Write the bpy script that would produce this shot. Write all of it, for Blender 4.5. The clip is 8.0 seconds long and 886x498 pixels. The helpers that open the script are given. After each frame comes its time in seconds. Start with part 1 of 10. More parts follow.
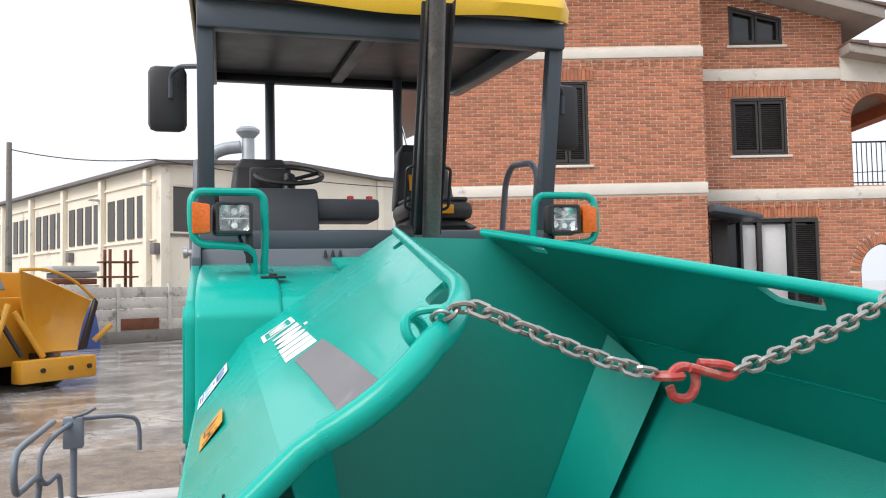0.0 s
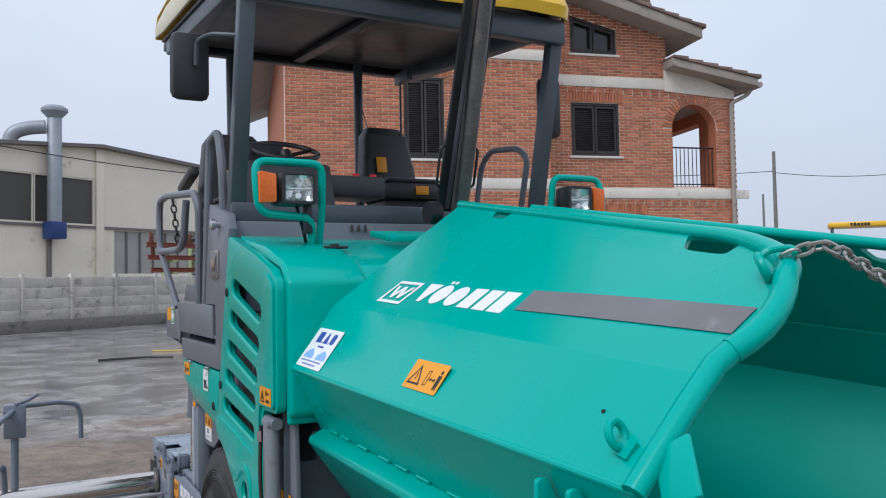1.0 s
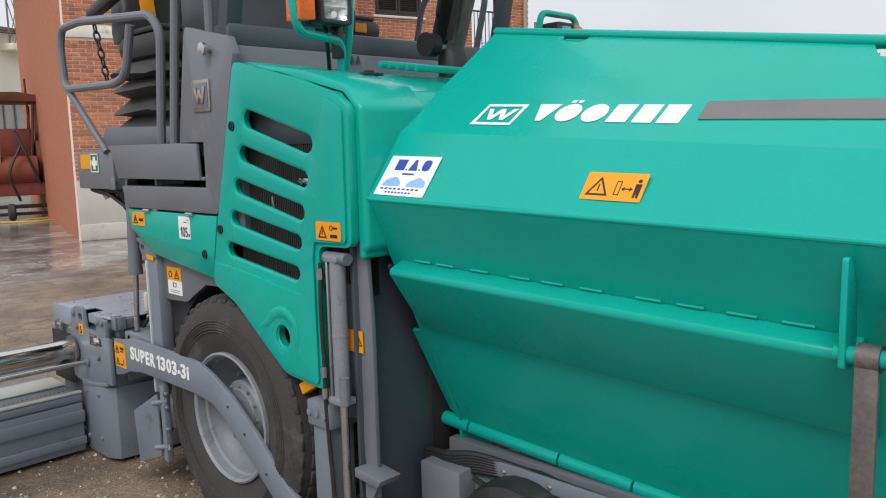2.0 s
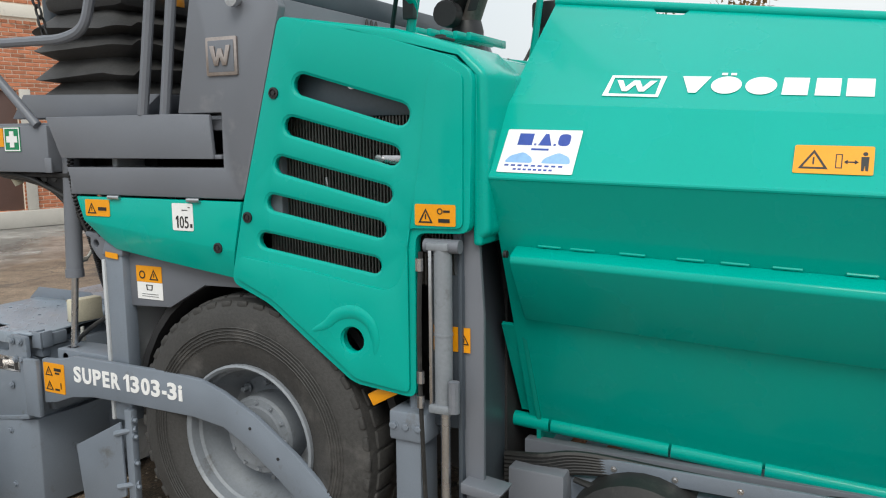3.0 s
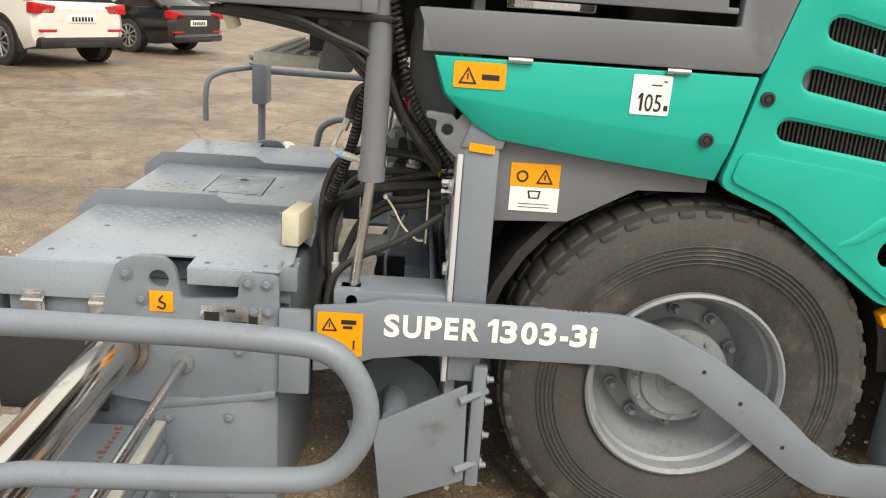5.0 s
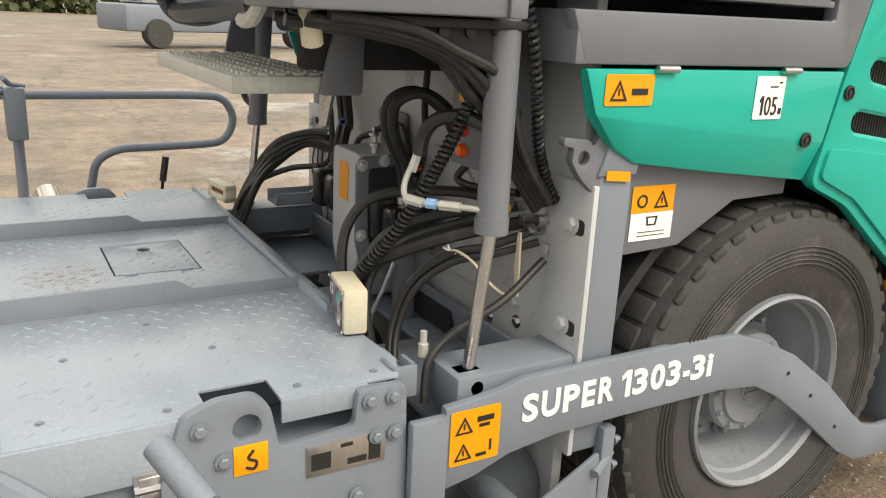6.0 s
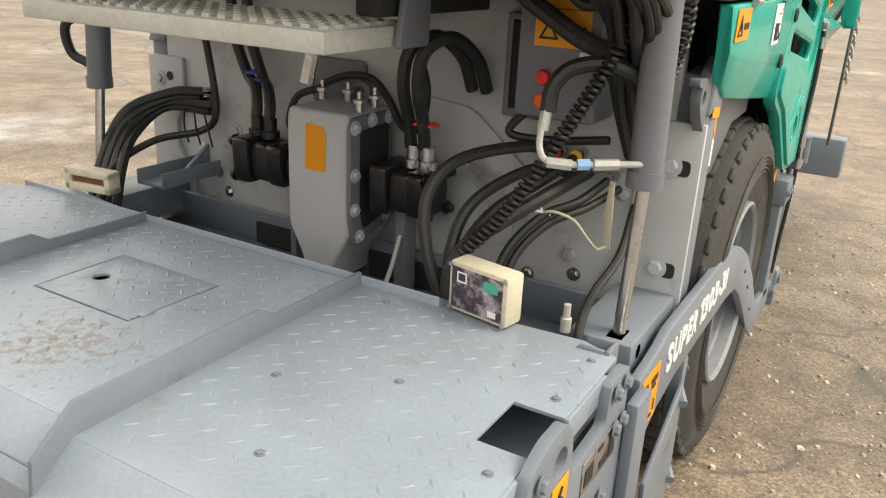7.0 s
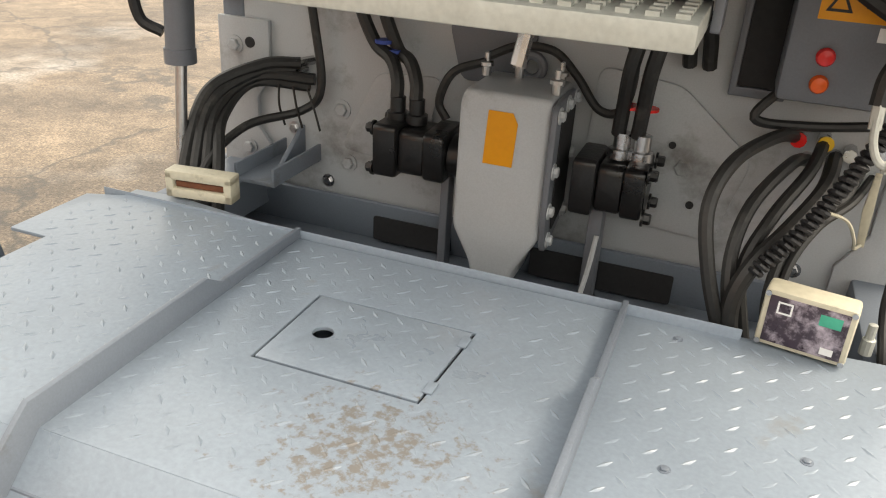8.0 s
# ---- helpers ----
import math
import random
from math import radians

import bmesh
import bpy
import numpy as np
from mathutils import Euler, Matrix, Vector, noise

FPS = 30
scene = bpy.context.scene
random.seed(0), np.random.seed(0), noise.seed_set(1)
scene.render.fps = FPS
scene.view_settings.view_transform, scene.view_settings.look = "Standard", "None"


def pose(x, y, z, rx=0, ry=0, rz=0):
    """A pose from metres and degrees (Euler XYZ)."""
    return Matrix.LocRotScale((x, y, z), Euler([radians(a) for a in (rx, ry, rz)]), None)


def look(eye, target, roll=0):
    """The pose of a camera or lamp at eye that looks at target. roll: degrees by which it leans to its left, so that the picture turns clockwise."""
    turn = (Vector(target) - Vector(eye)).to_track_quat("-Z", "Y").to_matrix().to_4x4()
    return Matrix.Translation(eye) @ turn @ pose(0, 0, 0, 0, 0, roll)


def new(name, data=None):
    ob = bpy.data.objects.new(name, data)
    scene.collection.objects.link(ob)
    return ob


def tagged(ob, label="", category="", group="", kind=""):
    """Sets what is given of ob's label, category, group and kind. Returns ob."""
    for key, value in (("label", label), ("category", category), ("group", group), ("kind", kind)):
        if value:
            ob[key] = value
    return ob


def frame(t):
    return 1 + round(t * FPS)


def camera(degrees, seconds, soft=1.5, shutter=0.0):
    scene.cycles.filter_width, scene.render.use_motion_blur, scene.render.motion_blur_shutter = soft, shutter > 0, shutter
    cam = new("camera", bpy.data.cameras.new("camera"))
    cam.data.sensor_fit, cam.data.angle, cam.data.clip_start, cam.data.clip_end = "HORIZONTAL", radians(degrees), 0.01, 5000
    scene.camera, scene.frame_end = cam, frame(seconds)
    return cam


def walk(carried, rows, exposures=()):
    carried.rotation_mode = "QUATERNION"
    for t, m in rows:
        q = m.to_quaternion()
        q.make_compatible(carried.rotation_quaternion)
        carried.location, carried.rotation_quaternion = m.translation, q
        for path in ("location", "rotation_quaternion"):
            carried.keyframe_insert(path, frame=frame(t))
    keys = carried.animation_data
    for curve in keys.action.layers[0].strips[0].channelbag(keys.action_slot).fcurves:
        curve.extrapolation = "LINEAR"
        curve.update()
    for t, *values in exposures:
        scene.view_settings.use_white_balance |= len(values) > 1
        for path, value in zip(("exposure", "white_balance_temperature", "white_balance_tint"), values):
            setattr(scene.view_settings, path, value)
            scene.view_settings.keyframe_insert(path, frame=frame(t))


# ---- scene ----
cam = camera(58.0, 8.0, soft=1.1)
PATH = [
    (0, (-0.772, -3.934, 1.901), (-0.237, -2.009, 1.999), -1.2),
    (0.5, (-1.255, -3.918, 1.905), (-0.602, -2.046, 2.163), -2.5),
    (1, (-1.783, -3.734, 1.821), (-0.812, -1.987, 1.896), -1.1),
    (1.5, (-2.257, -3.451, 1.767), (-1.026, -1.883, 1.609), -1.5),
    (1.7, (-2.408, -3.27, 1.738), (-1.098, -1.774, 1.522), -1.7),
    (2.8, (-3.056, -2.158, 1.617), (-1.342, -1.163, 1.345), -0.5),
    (3, (-3.073, -1.878, 1.635), (-1.3, -0.995, 1.354), -0.5),
    (3.4, (-3.173, -1.331, 1.61), (-1.305, -0.675, 1.329), 0.9),
    (3.5, (-3.206, -1.19, 1.6), (-1.319, -0.585, 1.332), 1.2),
    (4, (-3.186, -0.519, 1.607), (-1.267, -0.081, 1.249), 1.0),
    (4.5, (-3.127, 0.202, 1.545), (-1.22, 0.418, 0.985), 3.4),
    (4.7, (-3.067, 0.481, 1.533), (-1.157, 0.572, 0.946), 4.6),
    (5, (-2.939, 0.849, 1.552), (-1.033, 0.764, 0.95), 4.2),
    (5.2, (-2.802, 1.07, 1.55), (-0.9, 0.859, 0.969), 2.9),
    (6.3, (-1.894, 2.11, 1.498), (-0.431, 0.884, 0.902), 2.9),
    (6.5, (-1.696, 2.237, 1.501), (-0.367, 0.88, 0.873), 2.4),
    (7, (-1.234, 2.487, 1.484), (-0.306, 0.859, 0.786), 2.8),
    (7.5, (-0.8, 2.573, 1.499), (-0.118, 0.857, 0.731), 3.4),
    (7.6, (-0.709, 2.581, 1.495), (-0.046, 0.862, 0.716), 3.9),
    (8, (-0.408, 2.495, 1.514), (0.197, 0.796, 0.65), 3.6),
]
walk(cam, [(t, look(eye, target, roll)) for t, eye, target, roll in PATH], exposures=(
    (0.0, 0.70, 6500, 14), (0.5, 0.12, 5900, 11), (1.0, 0.10, 5850, 13), (1.5, 0.17, 6550, 14), (2.8, 0.38, 6600, 8), (4.0, 0.68, 6900, 6),
    (4.5, 0.92, 7450, 7), (5.2, 0.90, 7800, 9), (6.3, 1.02, 7800, 10), (7.0, 1.12, 7900, 10), (8.0, 1.32, 7900, 10)))

# ---------------------------------------------------------------- light
world = bpy.data.worlds.new("overcast_sky")
scene.world = world
world.use_nodes = True
wn, wl = world.node_tree.nodes, world.node_tree.links
wn.clear()
w_out = wn.new("ShaderNodeOutputWorld")
w_bg = wn.new("ShaderNodeBackground")
w_sky = wn.new("ShaderNodeTexSky")
w_sky.sky_type, w_sky.sun_disc = "NISHITA", False
w_sky.sun_elevation, w_sky.sun_rotation = radians(48), radians(246)
w_sky.dust_density = 6.0
w_mul = wn.new("ShaderNodeVectorMath")
w_mul.operation = "SCALE"
w_mul.inputs[3].default_value = 0.10
w_tex = wn.new("ShaderNodeTexCoord")
w_noise = wn.new("ShaderNodeTexNoise")
w_noise.inputs["Scale"].default_value, w_noise.inputs["Detail"].default_value = 1.6, 4.0
w_ramp = wn.new("ShaderNodeValToRGB")
w_ramp.color_ramp.elements[0].position, w_ramp.color_ramp.elements[0].color = 0.3, (0.70, 0.755, 0.81, 1)
w_ramp.color_ramp.elements[1].position, w_ramp.color_ramp.elements[1].color = 0.75, (0.84, 0.87, 0.90, 1)
w_mix = wn.new("ShaderNodeMix")
w_mix.data_type = "RGBA"
w_mix.inputs[0].default_value = 0.88
wl.new(w_tex.outputs["Generated"], w_noise.inputs["Vector"])
wl.new(w_noise.outputs["Fac"], w_ramp.inputs["Fac"])
wl.new(w_sky.outputs["Color"], w_mul.inputs[0])
wl.new(w_mul.outputs["Vector"], w_mix.inputs[6])
wl.new(w_ramp.outputs["Color"], w_mix.inputs[7])
# Overcast sky: brighter overhead than at the horizon.
w_axes = wn.new("ShaderNodeSeparateXYZ")
w_up = wn.new("ShaderNodeMapRange")
w_up.inputs[1].default_value, w_up.inputs[2].default_value, w_up.inputs[3].default_value, w_up.inputs[4].default_value = 0.0, 1.0, 0.88, 1.36
w_grade = wn.new("ShaderNodeVectorMath")
w_grade.operation = "SCALE"
wl.new(w_tex.outputs["Generated"], w_axes.inputs[0])
wl.new(w_axes.outputs[2], w_up.inputs[0])
wl.new(w_mix.outputs[2], w_grade.inputs[0])
wl.new(w_up.outputs[0], w_grade.inputs[3])
wl.new(w_grade.outputs["Vector"], w_bg.inputs["Color"])
w_bg.inputs["Strength"].default_value = 0.94
wl.new(w_bg.outputs["Background"], w_out.inputs["Surface"])
sun_data = bpy.data.lights.new("sun", "SUN")
sun_data.energy, sun_data.angle, sun_data.color = 1.25, radians(30), (1.0, 0.97, 0.92)
sun = new("sun", sun_data)
sun.matrix_basis = look((0, 0, 20), (6.13, 2.68, 12.57))


# ---------------------------------------------------------------- materials
def material(name, color, rough=0.5, metal=0.0, vary=0.15, scale=6.0, fine=90.0, bump=0.0, bump_scale=200.0, coat=0.0, dirt=None, dirt_amount=0.0, dirt_scale=3.0, rough_vary=0.12, alpha_spec=0.5, per_object=0.0, per_island=0.0, droplets=0.0):
    """Colour varied at two scales, with its own grain, relief and worn or dirty patches."""
    m = bpy.data.materials.new(name)
    m.use_nodes = True
    nt = m.node_tree
    n, l = nt.nodes, nt.links
    b = n["Principled BSDF"]
    tc = n.new("ShaderNodeTexCoord")
    big = n.new("ShaderNodeTexNoise")
    big.inputs["Scale"].default_value, big.inputs["Detail"].default_value = scale, 5.0
    small = n.new("ShaderNodeTexNoise")
    small.inputs["Scale"].default_value, small.inputs["Detail"].default_value = fine, 3.0
    l.new(tc.outputs["Object"], big.inputs["Vector"])
    l.new(tc.outputs["Object"], small.inputs["Vector"])
    mean = n.new("ShaderNodeMath")
    mean.operation = "MULTIPLY_ADD"
    l.new(small.outputs["Fac"], mean.inputs[0])
    mean.inputs[1].default_value = 0.5
    half = n.new("ShaderNodeMath")
    half.operation = "MULTIPLY"
    l.new(big.outputs["Fac"], half.inputs[0])
    half.inputs[1].default_value = 0.5
    l.new(half.outputs[0], mean.inputs[2])
    ramp = n.new("ShaderNodeValToRGB")
    ramp.color_ramp.elements[0].position, ramp.color_ramp.elements[1].position = 0.3, 0.7
    ramp.color_ramp.elements[0].color = (*[max(0.0, c * (1 - vary)) for c in color], 1)
    ramp.color_ramp.elements[1].color = (*[min(1.0, c * (1 + vary)) for c in color], 1)
    l.new(mean.outputs[0], ramp.inputs["Fac"])
    col = ramp.outputs["Color"]
    if per_object or per_island:
        info = n.new("ShaderNodeObjectInfo" if per_object else "ShaderNodeNewGeometry")
        per_object = per_object or per_island
        hsv = n.new("ShaderNodeHueSaturation")
        mr = n.new("ShaderNodeMapRange")
        mr.inputs[3].default_value, mr.inputs[4].default_value = 1 - per_object, 1 + per_object
        l.new(info.outputs["Random Per Island" if per_island else "Random"], mr.inputs[0])
        l.new(mr.outputs[0], hsv.inputs["Value"])
        l.new(col, hsv.inputs["Color"])
        col = hsv.outputs["Color"]
    if dirt:
        dn = n.new("ShaderNodeTexNoise")
        dn.inputs["Scale"].default_value, dn.inputs["Detail"].default_value, dn.inputs["Roughness"].default_value = dirt_scale, 8.0, 0.68
        l.new(tc.outputs["Object"], dn.inputs["Vector"])
        dr = n.new("ShaderNodeValToRGB")
        dr.color_ramp.elements[0].position, dr.color_ramp.elements[1].position = 0.72 - dirt_amount * 0.4, 0.82 - dirt_amount * 0.25
        l.new(dn.outputs["Fac"], dr.inputs["Fac"])
        mx = n.new("ShaderNodeMix")
        mx.data_type = "RGBA"
        l.new(dr.outputs["Color"], mx.inputs[0])
        l.new(col, mx.inputs[6])
        mx.inputs[7].default_value = (*dirt, 1)
        col = mx.outputs[2]
    l.new(col, b.inputs["Base Color"])
    rr = n.new("ShaderNodeMapRange")
    rr.inputs[3].default_value, rr.inputs[4].default_value = max(0.02, rough - rough_vary), min(1.0, rough + rough_vary)
    l.new(big.outputs["Fac"], rr.inputs[0])
    l.new(rr.outputs[0], b.inputs["Roughness"])
    b.inputs["Metallic"].default_value = metal
    b.inputs["Coat Weight"].default_value = coat
    b.inputs["Coat Roughness"].default_value = 0.08
    b.inputs["Specular IOR Level"].default_value = alpha_spec
    if bump:
        bn = n.new("ShaderNodeTexNoise")
        bn.inputs["Scale"].default_value, bn.inputs["Detail"].default_value = bump_scale, 4.0
        l.new(tc.outputs["Object"], bn.inputs["Vector"])
        bp = n.new("ShaderNodeBump")
        bp.inputs["Strength"].default_value, bp.inputs["Distance"].default_value = bump, 0.01
        l.new(bn.outputs["Fac"], bp.inputs["Height"])
        l.new(bp.outputs["Normal"], b.inputs["Normal"])
    if droplets:
        vo = n.new("ShaderNodeTexVoronoi")
        vo.inputs["Scale"].default_value = 85
        l.new(tc.outputs["Object"], vo.inputs["Vector"])
        dr = n.new("ShaderNodeMapRange")
        dr.inputs[1].default_value, dr.inputs[2].default_value, dr.inputs[3].default_value, dr.inputs[4].default_value = 0.05, 0.16, 1.0, 0.0
        l.new(vo.outputs["Distance"], dr.inputs[0])
        sp = n.new("ShaderNodeSeparateColor")
        l.new(vo.outputs["Color"], sp.inputs[0])
        few = n.new("ShaderNodeMath")
        few.operation = "GREATER_THAN"
        few.inputs[1].default_value = 1 - droplets
        l.new(sp.outputs[0], few.inputs[0])
        mu = n.new("ShaderNodeMath")
        mu.operation = "MULTIPLY"
        l.new(dr.outputs[0], mu.inputs[0])
        l.new(few.outputs[0], mu.inputs[1])
        b2 = n.new("ShaderNodeBump")
        b2.inputs["Strength"].default_value, b2.inputs["Distance"].default_value = 0.5, 0.003
        l.new(mu.outputs[0], b2.inputs["Height"])
        l.new(bp.outputs["Normal"], b2.inputs["Normal"])
        l.new(b2.outputs["Normal"], b.inputs["Normal"])
    return m


GREEN = material("green_paint", (0.0, 0.375, 0.307), 0.27, vary=0.05, scale=2.5, fine=400, bump=0.03, bump_scale=260, coat=0.20, droplets=0.22, rough_vary=0.08, alpha_spec=0.16, dirt=(0.0, 0.31, 0.255), dirt_amount=0.14, dirt_scale=9)
# Darker green with the hopper's inner shade mixed into its colour.
GREEN_SHADED = material("green_paint_shaded_inside", (0.0, 0.29, 0.23), 0.36, vary=0.08, scale=3, fine=200, bump=0.08, bump_scale=120, coat=0.1)
GREY = material("tractor_grey_paint", (0.152, 0.164, 0.190), 0.42, vary=0.09, scale=5, fine=300, bump=0.04, bump_scale=300, dirt=(0.235, 0.24, 0.255), dirt_amount=0.32, dirt_scale=4)
SCREED = material("screed_grey_paint", (0.176, 0.206, 0.248), 0.42, vary=0.1, scale=6, fine=250, bump=0.06, bump_scale=180, dirt=(0.12, 0.125, 0.13), dirt_amount=0.3, dirt_scale=7)
DECK = material("tread_plate_paint", (0.262, 0.312, 0.372), 0.31, vary=0.12, scale=5, fine=120, bump=0.05, bump_scale=150, dirt=(0.24, 0.235, 0.22), dirt_amount=0.24, dirt_scale=6)
POST = material("canopy_frame_paint", (0.060, 0.074, 0.092), 0.4, vary=0.1)
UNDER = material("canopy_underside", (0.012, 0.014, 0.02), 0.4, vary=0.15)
YELLOW = material("yellow_roof_plastic", (0.78, 0.47, 0.02), 0.38, vary=0.06, scale=3)
CREAM = material("weathered_roof_side", (0.62, 0.58, 0.42), 0.5, vary=0.12)
BLACK = material("black_plastic", (0.018, 0.018, 0.02), 0.45, vary=0.25, bump=0.05)
RUBBER = material("hose_rubber", (0.022, 0.022, 0.022), 0.5, vary=0.3, dirt=(0.065, 0.062, 0.058), dirt_amount=0.40, dirt_scale=12)
TYRE = material("tyre_rubber", (0.043, 0.042, 0.041), 0.7, vary=0.3, scale=8, bump=0.2, bump_scale=90, dirt=(0.10, 0.096, 0.092), dirt_amount=0.38, dirt_scale=5)
# Near-black for dark parts, and for shade painted into holes and undersides.
DARK = material("dark_parts_and_shade", (0.02, 0.02, 0.022), 0.7, vary=0.3)
CONSOLE = material("dark_console_plastic", (0.045, 0.05, 0.056), 0.45, vary=0.15)
APRON = material("dusty_rubber_sheet", (0.095, 0.088, 0.092), 0.65, vary=0.25, scale=5)
# Rear grey lightened in colour to offset the dimness under the platform.
REARGREY = material("rear_grey_lightened", (0.47, 0.492, 0.515), 0.42, vary=0.1, scale=5, fine=300, bump=0.04, bump_scale=300, dirt=(0.21, 0.205, 0.20), dirt_amount=0.44, dirt_scale=4)
WHEELGREY = material("wheel_grey_paint", (0.215, 0.236, 0.262), 0.42, vary=0.12, scale=6, bump=0.05, bump_scale=200, dirt=(0.10, 0.095, 0.09), dirt_amount=0.35, dirt_scale=7)
DADO = material("pale_stone_dado", (0.50, 0.48, 0.44), 0.8, vary=0.2, scale=2, dirt=(0.33, 0.31, 0.27), dirt_amount=0.35)
BROWNDOOR = material("brown_door_paint", (0.10, 0.055, 0.045), 0.5, vary=0.15)
FIN = material("cooler_fin_black", (0.095, 0.09, 0.083), 0.45, vary=0.35, scale=8, dirt=(0.12, 0.11, 0.095), dirt_amount=0.35, dirt_scale=9)
STEEL = material("bright_steel", (0.55, 0.55, 0.56), 0.28, metal=1.0, vary=0.12, rough_vary=0.1)
# Warm tint and brown patches put the ground's reflection into the chrome's colour.
CHROME = material("chrome_rod", (0.60, 0.56, 0.52), 0.14, metal=1.0, vary=0.06, rough_vary=0.05, dirt=(0.30, 0.22, 0.15), dirt_amount=0.35, dirt_scale=6)
GALV = material("galvanised_steel", (0.52, 0.53, 0.49), 0.55, metal=0.2, vary=0.15, scale=20, bump=0.06, bump_scale=60)
ORANGE = material("orange_decal", (0.83, 0.33, 0.005), 0.4, vary=0.05)
WHITE = material("white_decal", (0.82, 0.82, 0.82), 0.4, vary=0.06)
CREAMBOX = material("cream_plastic", (0.58, 0.54, 0.42), 0.5, vary=0.12, dirt=(0.3, 0.27, 0.2), dirt_amount=0.35, dirt_scale=14)
INK = material("black_print", (0.015, 0.015, 0.015), 0.5)
BLUEINK = material("blue_print", (0.03, 0.07, 0.35), 0.5)
PALEBLUE = material("pale_blue_print", (0.25, 0.45, 0.75), 0.5)
SIGNGREEN = material("first_aid_green", (0.0, 0.22, 0.09), 0.4)
STRIPE = material("worn_anti_slip_strip", (0.165, 0.163, 0.17), 0.62, vary=0.14, scale=6, fine=300, bump=0.25, bump_scale=350, dirt=(0.26, 0.25, 0.26), dirt_amount=0.3, dirt_scale=12)
RUST = material("rusty_iron", (0.16, 0.055, 0.025), 0.75, vary=0.35, scale=12, bump=0.2, bump_scale=60, dirt=(0.07, 0.03, 0.02), dirt_amount=0.5)
COPPER = material("burnt_emblem", (0.42, 0.36, 0.33), 0.3, metal=0.9, vary=0.2)
GLASS_LENS = material("lamp_lens", (0.80, 0.83, 0.83), 0.10, metal=0.35, vary=0.22, scale=30, bump=0.25, bump_scale=70)
REFLECTOR = material("lamp_reflector", (0.85, 0.87, 0.87), 0.12, metal=1.0, vary=0.15, scale=40, bump=0.15, bump_scale=90)
CLEAR = material("clear_cover_glass", (0.95, 0.97, 0.97), 0.04, vary=0.0)
CLEAR.node_tree.nodes["Principled BSDF"].inputs["Transmission Weight"].default_value = 1.0
AMBER = material("amber_lens", (0.75, 0.14, 0.01), 0.15, vary=0.2, scale=60, bump=0.3, bump_scale=120)
REDLAMP = material("red_pilot", (0.8, 0.02, 0.02), 0.25)
ORANGELAMP = material("orange_pilot", (0.9, 0.12, 0.01), 0.25)
REDHOOK = material("red_hook_paint", (0.42, 0.05, 0.04), 0.5, vary=0.25, dirt=(0.42, 0.24, 0.2), dirt_amount=0.55, dirt_scale=30)
CHAIN = material("zinc_chain", (0.36, 0.36, 0.33), 0.4, metal=0.8, vary=0.25, scale=30)
EXHAUST = material("burnt_exhaust_steel", (0.135, 0.125, 0.118), 0.45, metal=0.4, vary=0.35, scale=9, dirt=(0.24, 0.20, 0.165), dirt_amount=0.4, dirt_scale=14)
PUMP = material("black_pump_paint", (0.014, 0.014, 0.015), 0.3, vary=0.3, bump=0.1, bump_scale=80)
BELLOWS = material("bellows_rubber", (0.055, 0.055, 0.056), 0.6, vary=0.25, scale=12, bump=0.1, bump_scale=90)
SEAT = material("black_vinyl", (0.032, 0.032, 0.034), 0.5, vary=0.2, bump=0.1, bump_scale=150)
BRICK = material("red_brick", (0.45, 0.165, 0.085), 0.85, vary=0.26, scale=9, fine=60, bump=0.2, bump_scale=60, per_object=0.24)
BRICKWORK = material("red_brickwork", (0.45, 0.165, 0.085), 0.85, vary=0.26, scale=9, fine=60, bump=0.2, bump_scale=60, per_island=0.24)
CHIMNEY = material("sooty_brick", (0.17, 0.11, 0.08), 0.9, vary=0.4, scale=7, bump=0.25, bump_scale=40, dirt=(0.30, 0.22, 0.16), dirt_amount=0.45, dirt_scale=8)
PLINTH = material("damp_dark_concrete", (0.20, 0.19, 0.17), 0.8, vary=0.3, scale=2, dirt=(0.06, 0.06, 0.055), dirt_amount=0.45, dirt_scale=2)
PALEGREEN = material("pale_green_paint", (0.36, 0.45, 0.22), 0.6, vary=0.2, dirt=(0.2, 0.14, 0.09), dirt_amount=0.3)
OLDRED = material("faded_red_paint", (0.25, 0.065, 0.045), 0.65, vary=0.3, dirt=(0.17, 0.07, 0.04), dirt_amount=0.5, dirt_scale=4)
PLYWOOD = material("pale_plywood", (0.45, 0.38, 0.28), 0.75, vary=0.2)
CABLE = material("yellow_cable", (0.5, 0.36, 0.08), 0.5, vary=0.2)
SHEDPALE = material("shed_pale_glazing", (0.36, 0.35, 0.32), 0.35, vary=0.15, scale=1)
LEAFGREEN = material("dull_green_leaf", (0.07, 0.085, 0.035), 0.7, vary=0.4, scale=2)
MORTAR = material("mortar", (0.80, 0.69, 0.57), 0.9, vary=0.15, bump=0.2, bump_scale=80)
CONCRETE = material("grey_concrete", (0.52, 0.50, 0.45), 0.85, vary=0.25, scale=1.5, fine=30, bump=0.15, bump_scale=40, dirt=(0.17, 0.16, 0.13), dirt_amount=0.46, dirt_scale=2, per_object=0.1)
BAND = material("white_render_band", (0.72, 0.68, 0.60), 0.8, vary=0.12, scale=2, dirt=(0.3, 0.28, 0.25), dirt_amount=0.3, dirt_scale=3)
EAVE = material("eave_concrete", (0.36, 0.32, 0.28), 0.85, vary=0.15, scale=2, dirt=(0.2, 0.18, 0.16), dirt_amount=0.35)
ROOF_TILE = material("clay_roof_tile", (0.20, 0.14, 0.115), 0.85, vary=0.3, scale=3, bump=0.2, bump_scale=30, per_object=0.2)
SHUTTER = material("dark_brown_shutter", (0.035, 0.030, 0.028), 0.55, vary=0.15)
PANE = material("dark_window_glass", (0.025, 0.028, 0.03), 0.06, vary=0.2)
CURTAIN = material("white_curtain", (0.68, 0.68, 0.67), 0.8, vary=0.06, scale=20)
